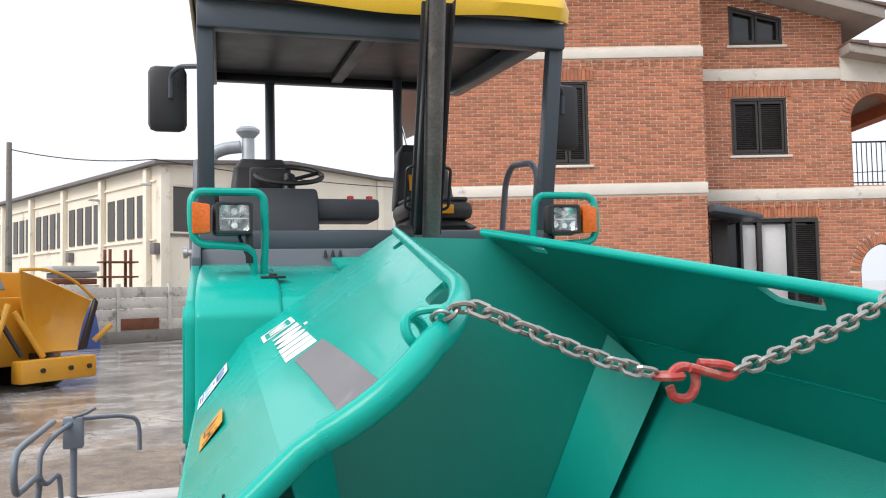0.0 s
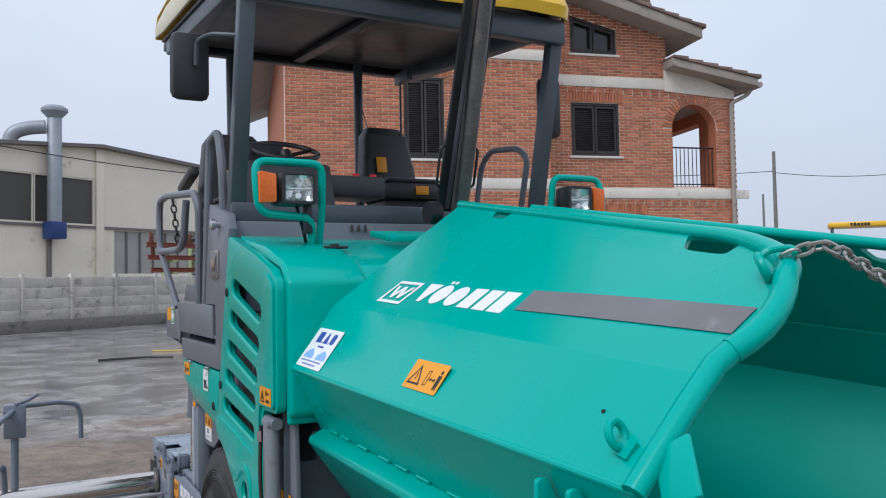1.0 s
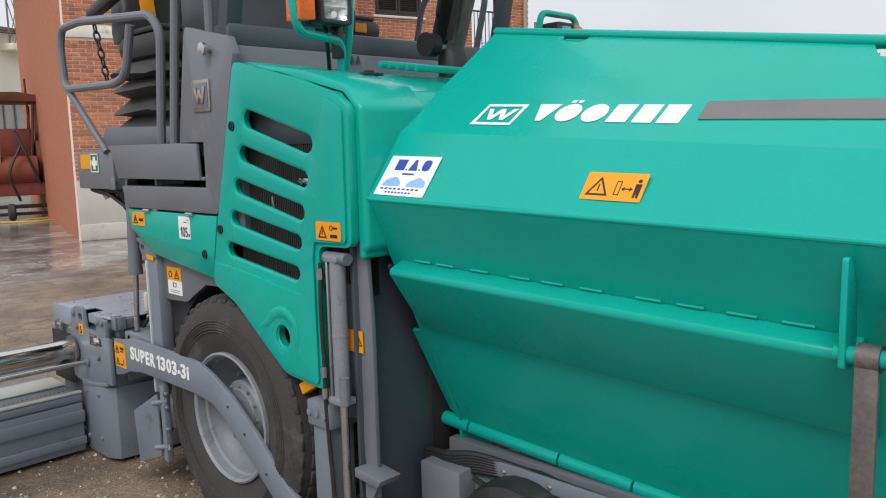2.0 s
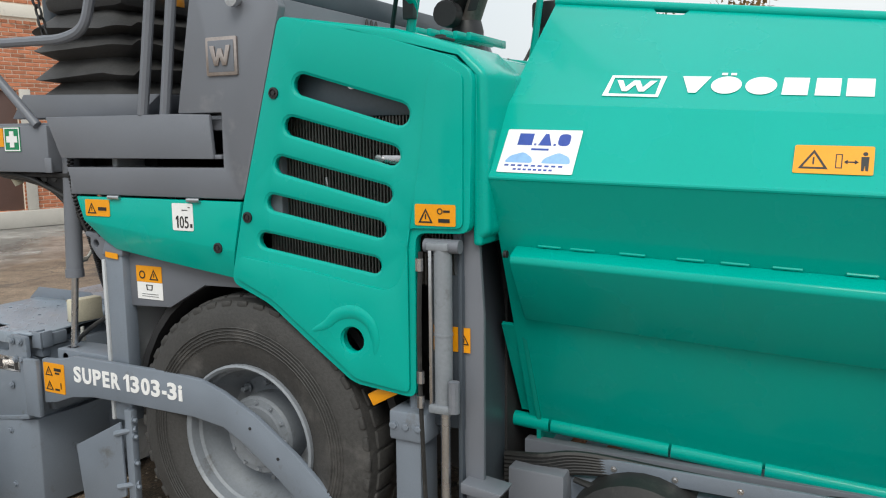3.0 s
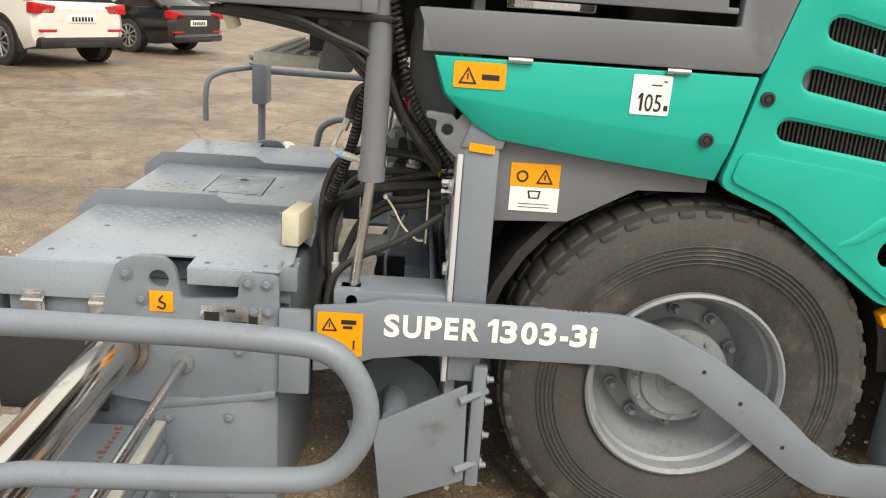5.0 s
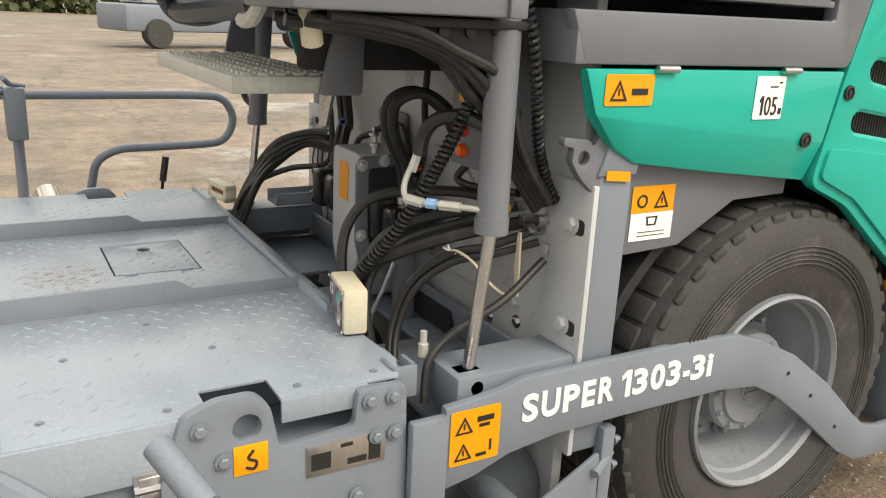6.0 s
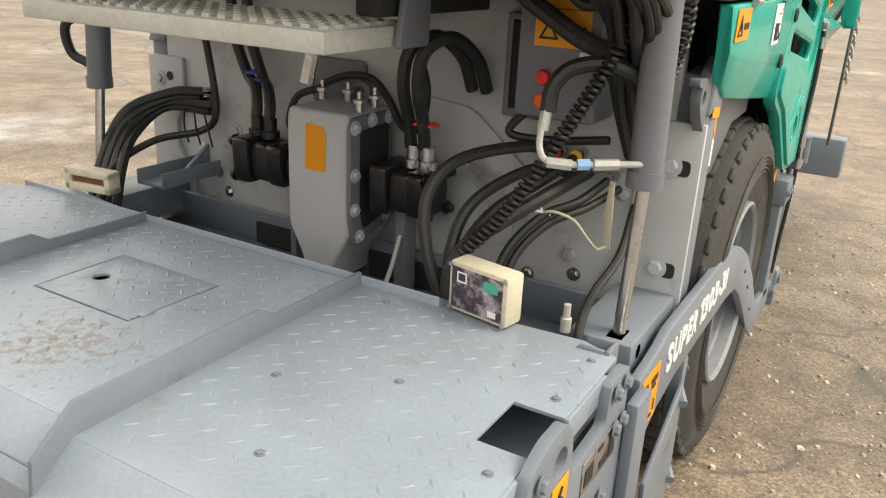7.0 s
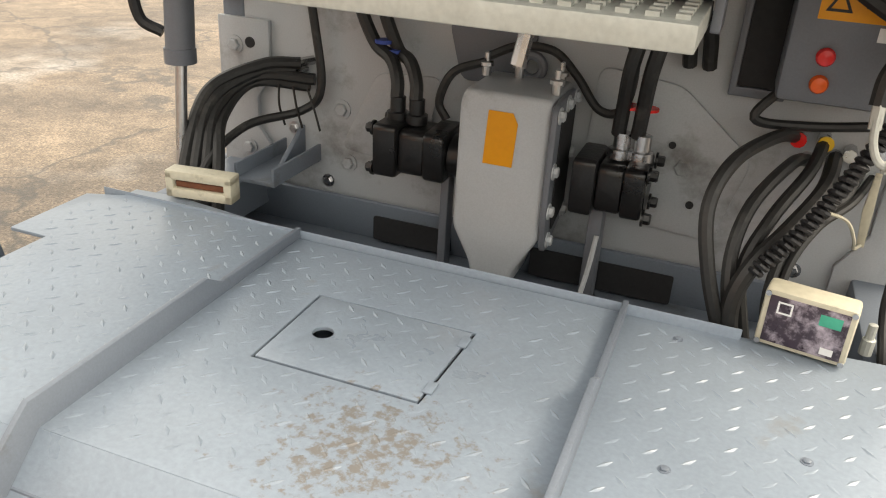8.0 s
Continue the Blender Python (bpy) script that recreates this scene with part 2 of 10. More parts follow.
SHEDWALL = material("cream_shed_render", (0.80, 0.73, 0.60), 0.85, vary=0.1, scale=0.5, fine=20, dirt=(0.33, 0.29, 0.23), dirt_amount=0.3, dirt_scale=0.8)
SHEDGLASS = material("shed_dark_glazing", (0.07, 0.065, 0.06), 0.4, vary=0.15, scale=1)
FLUE = material("dull_galvanised_flue", (0.30, 0.325, 0.35), 0.45, metal=0.3, vary=0.2, scale=2)
SHEDROOF = material("shed_roof_edge", (0.17, 0.155, 0.15), 0.7, vary=0.1)
OCHRE = material("machine_yellow_paint", (0.62, 0.30, 0.025), 0.4, vary=0.1, scale=3, dirt=(0.35, 0.2, 0.05), dirt_amount=0.25)
CARWHITE = material("white_car_paint", (0.72, 0.71, 0.68), 0.2, vary=0.02, coat=0.7)
CARSILVER = material("silver_car_paint", (0.46, 0.47, 0.49), 0.25, metal=0.3, vary=0.03, coat=0.7)
CARBLACK = material("black_car_paint", (0.012, 0.013, 0.016), 0.15, vary=0.1, coat=0.8)
CARGLASS = material("car_glass", (0.02, 0.023, 0.025), 0.05, vary=0.1)
TAILRED = material("tail_light_red", (0.5, 0.01, 0.015), 0.15)
ALLOY = material("alloy_wheel", (0.45, 0.46, 0.47), 0.3, metal=0.8, vary=0.08)
BARK = material("bark", (0.09, 0.07, 0.05), 0.9, vary=0.3)
LEAF = material("autumn_leaf", (0.20, 0.12, 0.035), 0.7, vary=0.4, scale=2)
TARP = material("blue_tarpaulin", (0.02, 0.05, 0.18), 0.5, vary=0.2)


def stained(name, base, center, radius, color):
    """The base material with one blotchy spill of its own round a spot."""
    m = base.copy()
    m.name = name
    n, l = m.node_tree.nodes, m.node_tree.links
    b = n["Principled BSDF"]
    col = b.inputs["Base Color"].links[0].from_socket
    tc = n.new("ShaderNodeTexCoord")
    far = n.new("ShaderNodeVectorMath")
    far.operation = "DISTANCE"
    l.new(tc.outputs["Object"], far.inputs[0])
    far.inputs[1].default_value = center
    near = n.new("ShaderNodeMapRange")
    near.inputs[1].default_value, near.inputs[2].default_value, near.inputs[3].default_value, near.inputs[4].default_value = 0.0, radius, 0.34, 0.0
    l.new(far.outputs["Value"], near.inputs[0])
    noise = n.new("ShaderNodeTexNoise")
    noise.inputs["Scale"].default_value, noise.inputs["Detail"].default_value, noise.inputs["Roughness"].default_value = 62, 6, 0.62
    l.new(tc.outputs["Object"], noise.inputs["Vector"])
    add = n.new("ShaderNodeMath")
    l.new(near.outputs[0], add.inputs[0])
    l.new(noise.outputs["Fac"], add.inputs[1])
    cut = n.new("ShaderNodeMapRange")
    cut.inputs[1].default_value, cut.inputs[2].default_value, cut.inputs[4].default_value = 0.71, 0.84, 0.75
    l.new(add.outputs[0], cut.inputs[0])
    mx = n.new("ShaderNodeMix")
    mx.data_type = "RGBA"
    l.new(cut.outputs[0], mx.inputs[0])
    l.new(col, mx.inputs[6])
    mx.inputs[7].default_value = (*color, 1)
    l.new(mx.outputs[2], b.inputs["Base Color"])
    return m


DECK_SPILL = stained("tread_plate_with_spill", DECK, (-0.045, 1.735, 0.80), 0.25, (0.18, 0.15, 0.118))


def asphalt():
    """Wet old asphalt: glossy damp patches paled by painted sky sheen, dry grey-brown ones, grit and cracks."""
    m = bpy.data.materials.new("wet_asphalt_yard")
    m.use_nodes = True
    n, l = m.node_tree.nodes, m.node_tree.links
    b = n["Principled BSDF"]
    tc = n.new("ShaderNodeTexCoord")

    def noise_node(scale, detail=6.0, roughness=0.6):
        t = n.new("ShaderNodeTexNoise")
        t.inputs["Scale"].default_value, t.inputs["Detail"].default_value, t.inputs["Roughness"].default_value = scale, detail, roughness
        l.new(tc.outputs["Object"], t.inputs["Vector"])
        return t

    def ramp_node(fac, p0, c0, p1, c1):
        r = n.new("ShaderNodeValToRGB")
        r.color_ramp.elements[0].position, r.color_ramp.elements[0].color = p0, (*c0, 1)
        r.color_ramp.elements[1].position, r.color_ramp.elements[1].color = p1, (*c1, 1)
        l.new(fac, r.inputs["Fac"])
        return r

    # The far yard in front of the fence lies lower and is wetter than the ground beside the machine.
    fall = n.new("ShaderNodeVectorMath")
    fall.operation = "DOT_PRODUCT"
    fall.inputs[1].default_value = (-0.3, 1.0, 0.0)
    l.new(tc.outputs["Object"], fall.inputs[0])
    slope = n.new("ShaderNodeMapRange")
    slope.inputs[1].default_value, slope.inputs[2].default_value, slope.inputs[3].default_value, slope.inputs[4].default_value = 6.0, 10.0, -0.16, 0.26
    l.new(fall.outputs["Value"], slope.inputs[0])
    damp_sum = n.new("ShaderNodeMath")
    l.new(noise_node(0.28, 5, 0.6).outputs["Fac"], damp_sum.inputs[0])
    l.new(slope.outputs[0], damp_sum.inputs[1])
    wet = ramp_node(damp_sum.outputs[0], 0.42, (0, 0, 0), 0.62, (1, 1, 1))
    dry = ramp_node(noise_node(90, 3).outputs["Fac"], 0.33, (0.085, 0.064, 0.046), 0.68, (0.28, 0.212, 0.15))
    grit = ramp_node(noise_node(55, 5, 0.7).outputs["Fac"], 0.62, (0, 0, 0), 0.72, (1, 1, 1))
    # Wet ground made pale, with the sky's sheen put into its colour.
    damp = ramp_node(noise_node(60, 4).outputs["Fac"], 0.3, (0.20, 0.20, 0.20), 0.75, (0.43, 0.43, 0.425))
    # Darker standing water in the wet part.
    pool = ramp_node(noise_node(0.75, 6, 0.62).outputs["Fac"], 0.47, (1.12, 1.12, 1.12), 0.58, (0.50, 0.50, 0.51))
    soaked = n.new("ShaderNodeMix")
    soaked.data_type, soaked.blend_type = "RGBA", "MULTIPLY"
    soaked.inputs[0].default_value = 1.0
    l.new(damp.outputs["Color"], soaked.inputs[6])
    l.new(pool.outputs["Color"], soaked.inputs[7])
    mx = n.new("ShaderNodeMix")
    mx.data_type = "RGBA"
    l.new(wet.outputs["Color"], mx.inputs[0])
    l.new(dry.outputs["Color"], mx.inputs[6])
    l.new(soaked.outputs[2], mx.inputs[7])
    worn = ramp_node(noise_node(0.9, 8, 0.65).outputs["Fac"], 0.35, (0.58, 0.56, 0.54), 0.68, (1.45, 1.43, 1.38))
    stain = ramp_node(noise_node(4.5, 8, 0.7).outputs["Fac"], 0.36, (0.62, 0.60, 0.58), 0.55, (1.08, 1.08, 1.08))
    for tone_map in (worn, stain):
        by = n.new("ShaderNodeMix")
        by.data_type, by.blend_type = "RGBA", "MULTIPLY"
        by.inputs[0].default_value = 1.0
        l.new(mx.outputs[2], by.inputs[6])
        l.new(tone_map.outputs["Color"], by.inputs[7])
        mx = by
    mg = n.new("ShaderNodeMix")
    mg.data_type = "RGBA"
    sc = n.new("ShaderNodeMath")
    sc.operation = "MULTIPLY"
    sc.inputs[1].default_value = 0.55
    l.new(grit.outputs["Color"], sc.inputs[0])
    l.new(sc.outputs[0], mg.inputs[0])
    l.new(mx.outputs[2], mg.inputs[6])
    mg.inputs[7].default_value = (0.38, 0.34, 0.28, 1)
    peb = n.new("ShaderNodeTexVoronoi")
    peb.inputs["Scale"].default_value = 75
    l.new(tc.outputs["Object"], peb.inputs["Vector"])
    sep = n.new("ShaderNodeSeparateColor")
    l.new(peb.outputs["Color"], sep.inputs[0])
    tone = n.new("ShaderNodeMapRange")
    tone.inputs[3].default_value, tone.inputs[4].default_value = 0.68, 1.34
    l.new(sep.outputs[0], tone.inputs[0])
    hsv = n.new("ShaderNodeHueSaturation")
    l.new(tone.outputs[0], hsv.inputs["Value"])
    l.new(mg.outputs[2], hsv.inputs["Color"])
    vor = n.new("ShaderNodeTexVoronoi")
    vor.feature = "DISTANCE_TO_EDGE"
    vor.inputs["Scale"].default_value = 0.55
    warp = noise_node(2.2, 4)
    add = n.new("ShaderNodeMix")
    add.data_type = "RGBA"
    add.blend_type = "ADD"
    add.inputs[0].default_value = 0.5
    l.new(tc.outputs["Object"], add.inputs[6])
    l.new(warp.outputs["Color"], add.inputs[7])
    l.new(add.outputs[2], vor.inputs["Vector"])
    crack = ramp_node(vor.outputs["Distance"], 0.002, (0.8, 0.8, 0.8), 0.012, (0, 0, 0))
    mc = n.new("ShaderNodeMix")
    mc.data_type = "RGBA"
    l.new(crack.outputs["Color"], mc.inputs[0])
    l.new(hsv.outputs["Color"], mc.inputs[6])
    mc.inputs[7].default_value = (0.055, 0.046, 0.038, 1)
    l.new(mc.outputs[2], b.inputs["Base Color"])
    rough = n.new("ShaderNodeMapRange")
    rough.inputs[3].default_value, rough.inputs[4].default_value = 0.62, 0.15
    l.new(wet.outputs["Color"], rough.inputs[0])
    l.new(rough.outputs[0], b.inputs["Roughness"])
    b.inputs["Specular IOR Level"].default_value = 1.0
    bp = n.new("ShaderNodeBump")
    flat = n.new("ShaderNodeMapRange")
    flat.inputs[3].default_value, flat.inputs[4].default_value = 0.5, 0.08
    l.new(wet.outputs["Color"], flat.inputs[0])
    l.new(flat.outputs[0], bp.inputs["Strength"])
    bp.inputs["Distance"].default_value = 0.01
    l.new(noise_node(70, 5, 0.7).outputs["Fac"], bp.inputs["Height"])
    l.new(bp.outputs["Normal"], b.inputs["Normal"])
    return m


ASPHALT = asphalt()


# ---------------------------------------------------------------- shapes
def bevelled(bm, width, segments=2, angle=30):
    if width > 0:
        bmesh.ops.recalc_face_normals(bm, faces=bm.faces)
        edges = [e for e in bm.edges if len(e.link_faces) == 2 and e.calc_face_angle(0) > radians(angle)]
        bmesh.ops.bevel(bm, geom=edges, offset=width, segments=segments, profile=0.5, affect="EDGES", clamp_overlap=True)
    return bm


def merged(*bms):
    """Several pieces of one part as one bmesh."""
    out = bms[0]
    for other in bms[1:]:
        me = bpy.data.meshes.new("piece")
        other.to_mesh(me)
        out.from_mesh(me)
        bpy.data.meshes.remove(me)
        other.free()
    return out


def moved(bm, m):
    bmesh.ops.transform(bm, matrix=m, verts=bm.verts)
    return bm


def box(x0, x1, y0, y1, z0, z1, bev=0.006, turn=None):
    bm = bmesh.new()
    m = Matrix.LocRotScale(((x0 + x1) / 2, (y0 + y1) / 2, (z0 + z1) / 2), None, (abs(x1 - x0), abs(y1 - y0), abs(z1 - z0)))
    bmesh.ops.create_cube(bm, size=1, matrix=m)
    bevelled(bm, min(bev, 0.45 * min(abs(x1 - x0), abs(y1 - y0), abs(z1 - z0))))
    if turn:
        moved(bm, turn)
    return bm


def place3(axis, a, b, h):
    return (h, a, b) if axis == "x" else (a, h, b) if axis == "y" else (a, b, h)


def prism(points, axis, lo, hi, bev=0.0, holes=(), segments=2):
    """A plate with that outline, and holes, between lo and hi along an axis."""
    bm = bmesh.new()
    if holes:
        edges = []
        for loop in (points, *holes):
            vs = [bm.verts.new(place3(axis, *p, lo)) for p in loop]
            edges += [bm.edges.new((vs[i], vs[(i + 1) % len(vs)])) for i in range(len(vs))]
        bmesh.ops.triangle_fill(bm, use_beauty=True, use_dissolve=False, edges=edges)
    else:
        bm.faces.new([bm.verts.new(place3(axis, *p, lo)) for p in points])
    made = bmesh.ops.extrude_face_region(bm, geom=list(bm.faces))
    shift = Vector(place3(axis, 0, 0, hi - lo))
    bmesh.ops.translate(bm, vec=shift, verts=[v for v in made["geom"] if isinstance(v, bmesh.types.BMVert)])
    bmesh.ops.recalc_face_normals(bm, faces=bm.faces)
    return bevelled(bm, bev, segments)


def rounded(points, r, n=5):
    """An outline with its corners rounded to that radius."""
    out = []
    for i, p in enumerate(points):
        p, a, b = Vector(p), Vector(points[i - 1]), Vector(points[(i + 1) % len(points)])
        da, db = (a - p), (b - p)
        k = min(r, da.length * 0.45, db.length * 0.45)
        p0, p1 = p + da.normalized() * k, p + db.normalized() * k
        for j in range(n + 1):
            t = j / n
            out.append(tuple((1 - t) ** 2 * p0 + 2 * t * (1 - t) * p + t * t * p1))
    return out


def circle(cx, cy, r, n=24):
    return [(cx + r * math.cos(2 * math.pi * i / n), cy + r * math.sin(2 * math.pi * i / n)) for i in range(n)]


def filleted(points, r, n=6):
    pts = [Vector(p) for p in points]
    out = [pts[0]]
    for i in range(1, len(pts) - 1):
        p, da, db = pts[i], pts[i - 1] - pts[i], pts[i + 1] - pts[i]
        k = min(r, da.length * 0.48, db.length * 0.48)
        p0, p1 = p + da.normalized() * k, p + db.normalized() * k
        for j in range(n + 1):
            t = j / n
            out.append((1 - t) ** 2 * p0 + 2 * t * (1 - t) * p + t * t * p1)
    return out + [pts[-1]]


def spline(points, n=8):
    """A smooth line through the points."""
    p = [Vector(q) for q in points]
    p = [2 * p[0] - p[1]] + p + [2 * p[-1] - p[-2]]
    out = []
    for i in range(1, len(p) - 2):
        for j in range(n):
            t = j / n
            out.append(0.5 * ((2 * p[i]) + (p[i + 1] - p[i - 1]) * t + (2 * p[i - 1] - 5 * p[i] + 4 * p[i + 1] - p[i + 2]) * t * t + (3 * p[i] - p[i - 1] - 3 * p[i + 1] + p[i + 2]) * t ** 3))
    return out + [p[-2]]


def tube(points, r, seg=10, fillet=0.0, closed=False):
    pts = filleted(points, fillet) if fillet else [Vector(p) for p in points]
    bm = bmesh.new()
    rings, last = [], None
    count = len(pts)
    for i, p in enumerate(pts):
        a = pts[i - 1] if i or closed else p
        b = pts[(i + 1) % count] if i < count - 1 or closed else p
        d = (b - a).normalized()
        if last is None:
            side = d.cross(Vector((0, 0, 1)) if abs(d.z) < 0.9 else Vector((1, 0, 0))).normalized()
        else:
            side = (last - d * last.dot(d)).normalized()
        last = side
        up = d.cross(side)
        rad = r(i / max(1, count - 1)) if callable(r) else r
        rings.append([bm.verts.new(p + rad * (math.cos(2 * math.pi * k / seg) * side + math.sin(2 * math.pi * k / seg) * up)) for k in range(seg)])
    for i in range(count if closed else count - 1):
        r0, r1 = rings[i], rings[(i + 1) % count]
        for k in range(seg):
            bm.faces.new((r0[k], r0[(k + 1) % seg], r1[(k + 1) % seg], r1[k]))
    if not closed:
        bm.faces.new(rings[0][::-1])
        bm.faces.new(rings[-1])
    bmesh.ops.recalc_face_normals(bm, faces=bm.faces)
    return bm


def lathe(profile, center=(0, 0, 0), axis="z", seg=28, closed=False, first=True):
    """A turned body from (radius, height) pairs round an axis through center."""
    bm = bmesh.new()
    c = Vector(center)
    rings = []
    for r, h in profile:
        ring = []
        for k in range(seg):
            a, b = r * math.cos(2 * math.pi * k / seg), r * math.sin(2 * math.pi * k / seg)
            ring.append(bm.verts.new(c + Vector(place3(axis, a, b, h))))
        rings.append(ring)
    pairs = list(zip(rings, rings[1:])) + ([(rings[-1], rings[0])] if closed else [])
    for r0, r1 in pairs:
        for k in range(seg):
            bm.faces.new((r0[k], r0[(k + 1) % seg], r1[(k + 1) % seg], r1[k]))
    if not closed:
        if first:
            bm.faces.new(rings[0][::-1])
        bm.faces.new(rings[-1])
    bmesh.ops.remove_doubles(bm, verts=bm.verts, dist=1e-6)
    bmesh.ops.recalc_face_normals(bm, faces=bm.faces)
    return bm


def rod(a, b, r, seg=12):
    return tube([a, b], r, seg)


def bolt(p, axis, sign=1, r=0.012, h=0.010):
    """A hexagon head with a washer, standing on p."""
    c = Vector(p)
    bm = lathe([(r * 1.5, 0), (r * 1.5, sign * h * 0.25), (0.001, sign * h * 0.25)], c, axis, 14)
    return merged(bm, lathe([(r, sign * h * 0.2), (r, sign * h * 0.85), (r * 0.8, sign * h), (0.001, sign * h)], c, axis, 6))


def coil(points, radius, wire, turns):
    """A wire wound round a line."""
    line = spline(points, 10)
    n = turns * 9
    lengths = [0.0]
    for a, b in zip(line, line[1:]):
        lengths.append(lengths[-1] + (b - a).length)
    out = []
    for i in range(n):
        s = lengths[-1] * i / (n - 1)
        k = min(max(next((j for j, v in enumerate(lengths) if v >= s), 1), 1), len(line) - 1)
        t = (s - lengths[k - 1]) / max(1e-6, lengths[k] - lengths[k - 1])
        p, d = line[k - 1].lerp(line[k], t), (line[k] - line[k - 1]).normalized()
        u = d.cross(Vector((0.3, 1, 0.2))).normalized()
        v = d.cross(u)
        a = 2 * math.pi * i / 9
        out.append(p + radius * (math.cos(a) * u + math.sin(a) * v))
    return tube(out, wire, 6)


def mesh_object(name, bm, mat):
    me = bpy.data.meshes.new(name)
    bm.to_mesh(me)
    bm.free()
    me.polygons.foreach_set("use_smooth", [True] * len(me.polygons))
    me.set_sharp_from_angle(angle=radians(32))
    me.materials.append(mat)
    return new(name, me)


def under(ob, parent):
    ob.parent = parent
    if parent.type == "EMPTY":
        ob.matrix_parent_inverse = parent.matrix_basis.inverted()
    return ob


def part(name, bm, mat, parent, label=""):
    """One mesh of its own under a thing or a part."""
    return tagged(under(mesh_object(name, bm, mat), parent), label)


def each(name, bms, mat, parent, label=""):
    """Like pieces, every one a part of its own."""
    return [part(name, bm, mat, parent, label) for bm in bms]


def islands(bm):
    """The loose pieces of a bmesh, each as a bmesh of its own."""
    left, out = set(bm.faces), []
    while left:
        stack, group = [left.pop()], []
        while stack:
            f = stack.pop()
            group.append(f)
            for v in f.verts:
                for g in v.link_faces:
                    if g in left:
                        left.remove(g)
                        stack.append(g)
        piece, seen = bmesh.new(), {}
        for f in group:
            for v in f.verts:
                if v not in seen:
                    seen[v] = piece.verts.new(v.co)
            piece.faces.new([seen[v] for v in f.verts])
        out.append(piece)
    bm.free()
    return out


def thing(name, label, category, at=(0, 0, 0), group="", kind=""):
    ob = new(name)
    ob.empty_display_size = 0.1
    ob.matrix_basis = Matrix.Translation(at)
    return tagged(ob, label, category, group, kind)


def single(name, bm, mat, label, category, group="", kind=""):
    return tagged(mesh_object(name, bm, mat), label, category, group, kind)


def lettering(name, words, size, m, mat, parent, label="", extrude=0.0012, stretch=1.0, bold=0.0, slots=()):
    """Words in the built-in font, as a mesh lying at the pose m (x along the line, y up); slots give each letter its own span."""
    bm = bmesh.new()
    for k, letters in enumerate(words.replace(" ", "") if slots else [words]):
        cu = bpy.data.curves.new(name, "FONT")
        cu.body, cu.size, cu.extrude, cu.offset, cu.resolution_u = letters, size, extrude, bold, 4
        tmp = bpy.data.objects.new(name, cu)
        me = bpy.data.meshes.new_from_object(tmp)
        bpy.data.objects.remove(tmp)
        fit = Matrix.Diagonal((stretch, 1, 1, 1))
        if letters == "1":
            h, w = 0.715 * size + bold, 0.36 * size
            one = prism([(0.47 * w, -bold), (w, -bold), (w, h), (0.52 * w, h), (0, 0.80 * h), (0, 0.64 * h), (0.47 * w, 0.76 * h)], "z", -extrude, extrude)
            one.to_mesh(me)
            one.free()
        if slots:
            xs = [v.co.x for v in me.vertices]
            wide = (slots[k][1] - slots[k][0]) / (max(xs) - min(xs))
            fit = Matrix.Translation((slots[k][0] - min(xs) * wide, 0, 0)) @ Matrix.Diagonal((wide, 1, 1, 1))
        me.transform(m @ fit)
        bm.from_mesh(me)
        bpy.data.meshes.remove(me)
    return part(name, bm, mat, parent, label)


def maker_mark(size, m, mat, parent, label="", extrude=0.0012, stretch=1.0):
    """The maker's mark as a row of plain shapes lying at the pose m."""
    h, w = 0.69 * size, 0.61 * size * stretch

    def oval(k):
        return [(w * (k + 0.5) + 0.47 * w * math.cos(2 * math.pi * i / 22), h / 2 + 0.52 * h * math.sin(2 * math.pi * i / 22)) for i in range(22)]

    def slab(k, wide):
        return rect(w * (k + 0.08), w * (k + 0.08 + wide), 0, h)

    shapes = [[(0, h), (0.92 * w, h), (0.58 * w, 0), (0.34 * w, 0)], oval(0.95), oval(2.0), slab(3.06, 0.74), slab(4.0, 0.70), slab(4.86, 0.76)]
    bars = [rect(w * 1.22, w * 1.40, 1.10 * h, 1.24 * h), rect(w * 1.50, w * 1.68, 1.10 * h, 1.24 * h)]
    return tagged(part("maker_mark", moved(merged(*[prism(q, "z", 0, extrude) for q in shapes + bars]), m), mat, parent), label)


def facing(origin, right, up):
    """A pose whose x runs right, y runs up."""
    r, u = Vector(right).normalized(), Vector(up)
    u = (u - r * u.dot(r)).normalized()
    n = r.cross(u)
    m = Matrix((r, u, n)).transposed().to_4x4()
    m.translation = Vector(origin)
    return m

# ---------------------------------------------------------------- ground
bm = bmesh.new()
bmesh.ops.create_grid(bm, x_segments=2, y_segments=2, size=900)
single("ground", bm, ASPHALT, "wet cracked asphalt yard with damp patches and grit", "ground", kind="structure")

GRIT = material("pale_grit_stone", (0.42, 0.375, 0.31), 0.85, vary=0.3, per_island=0.45)


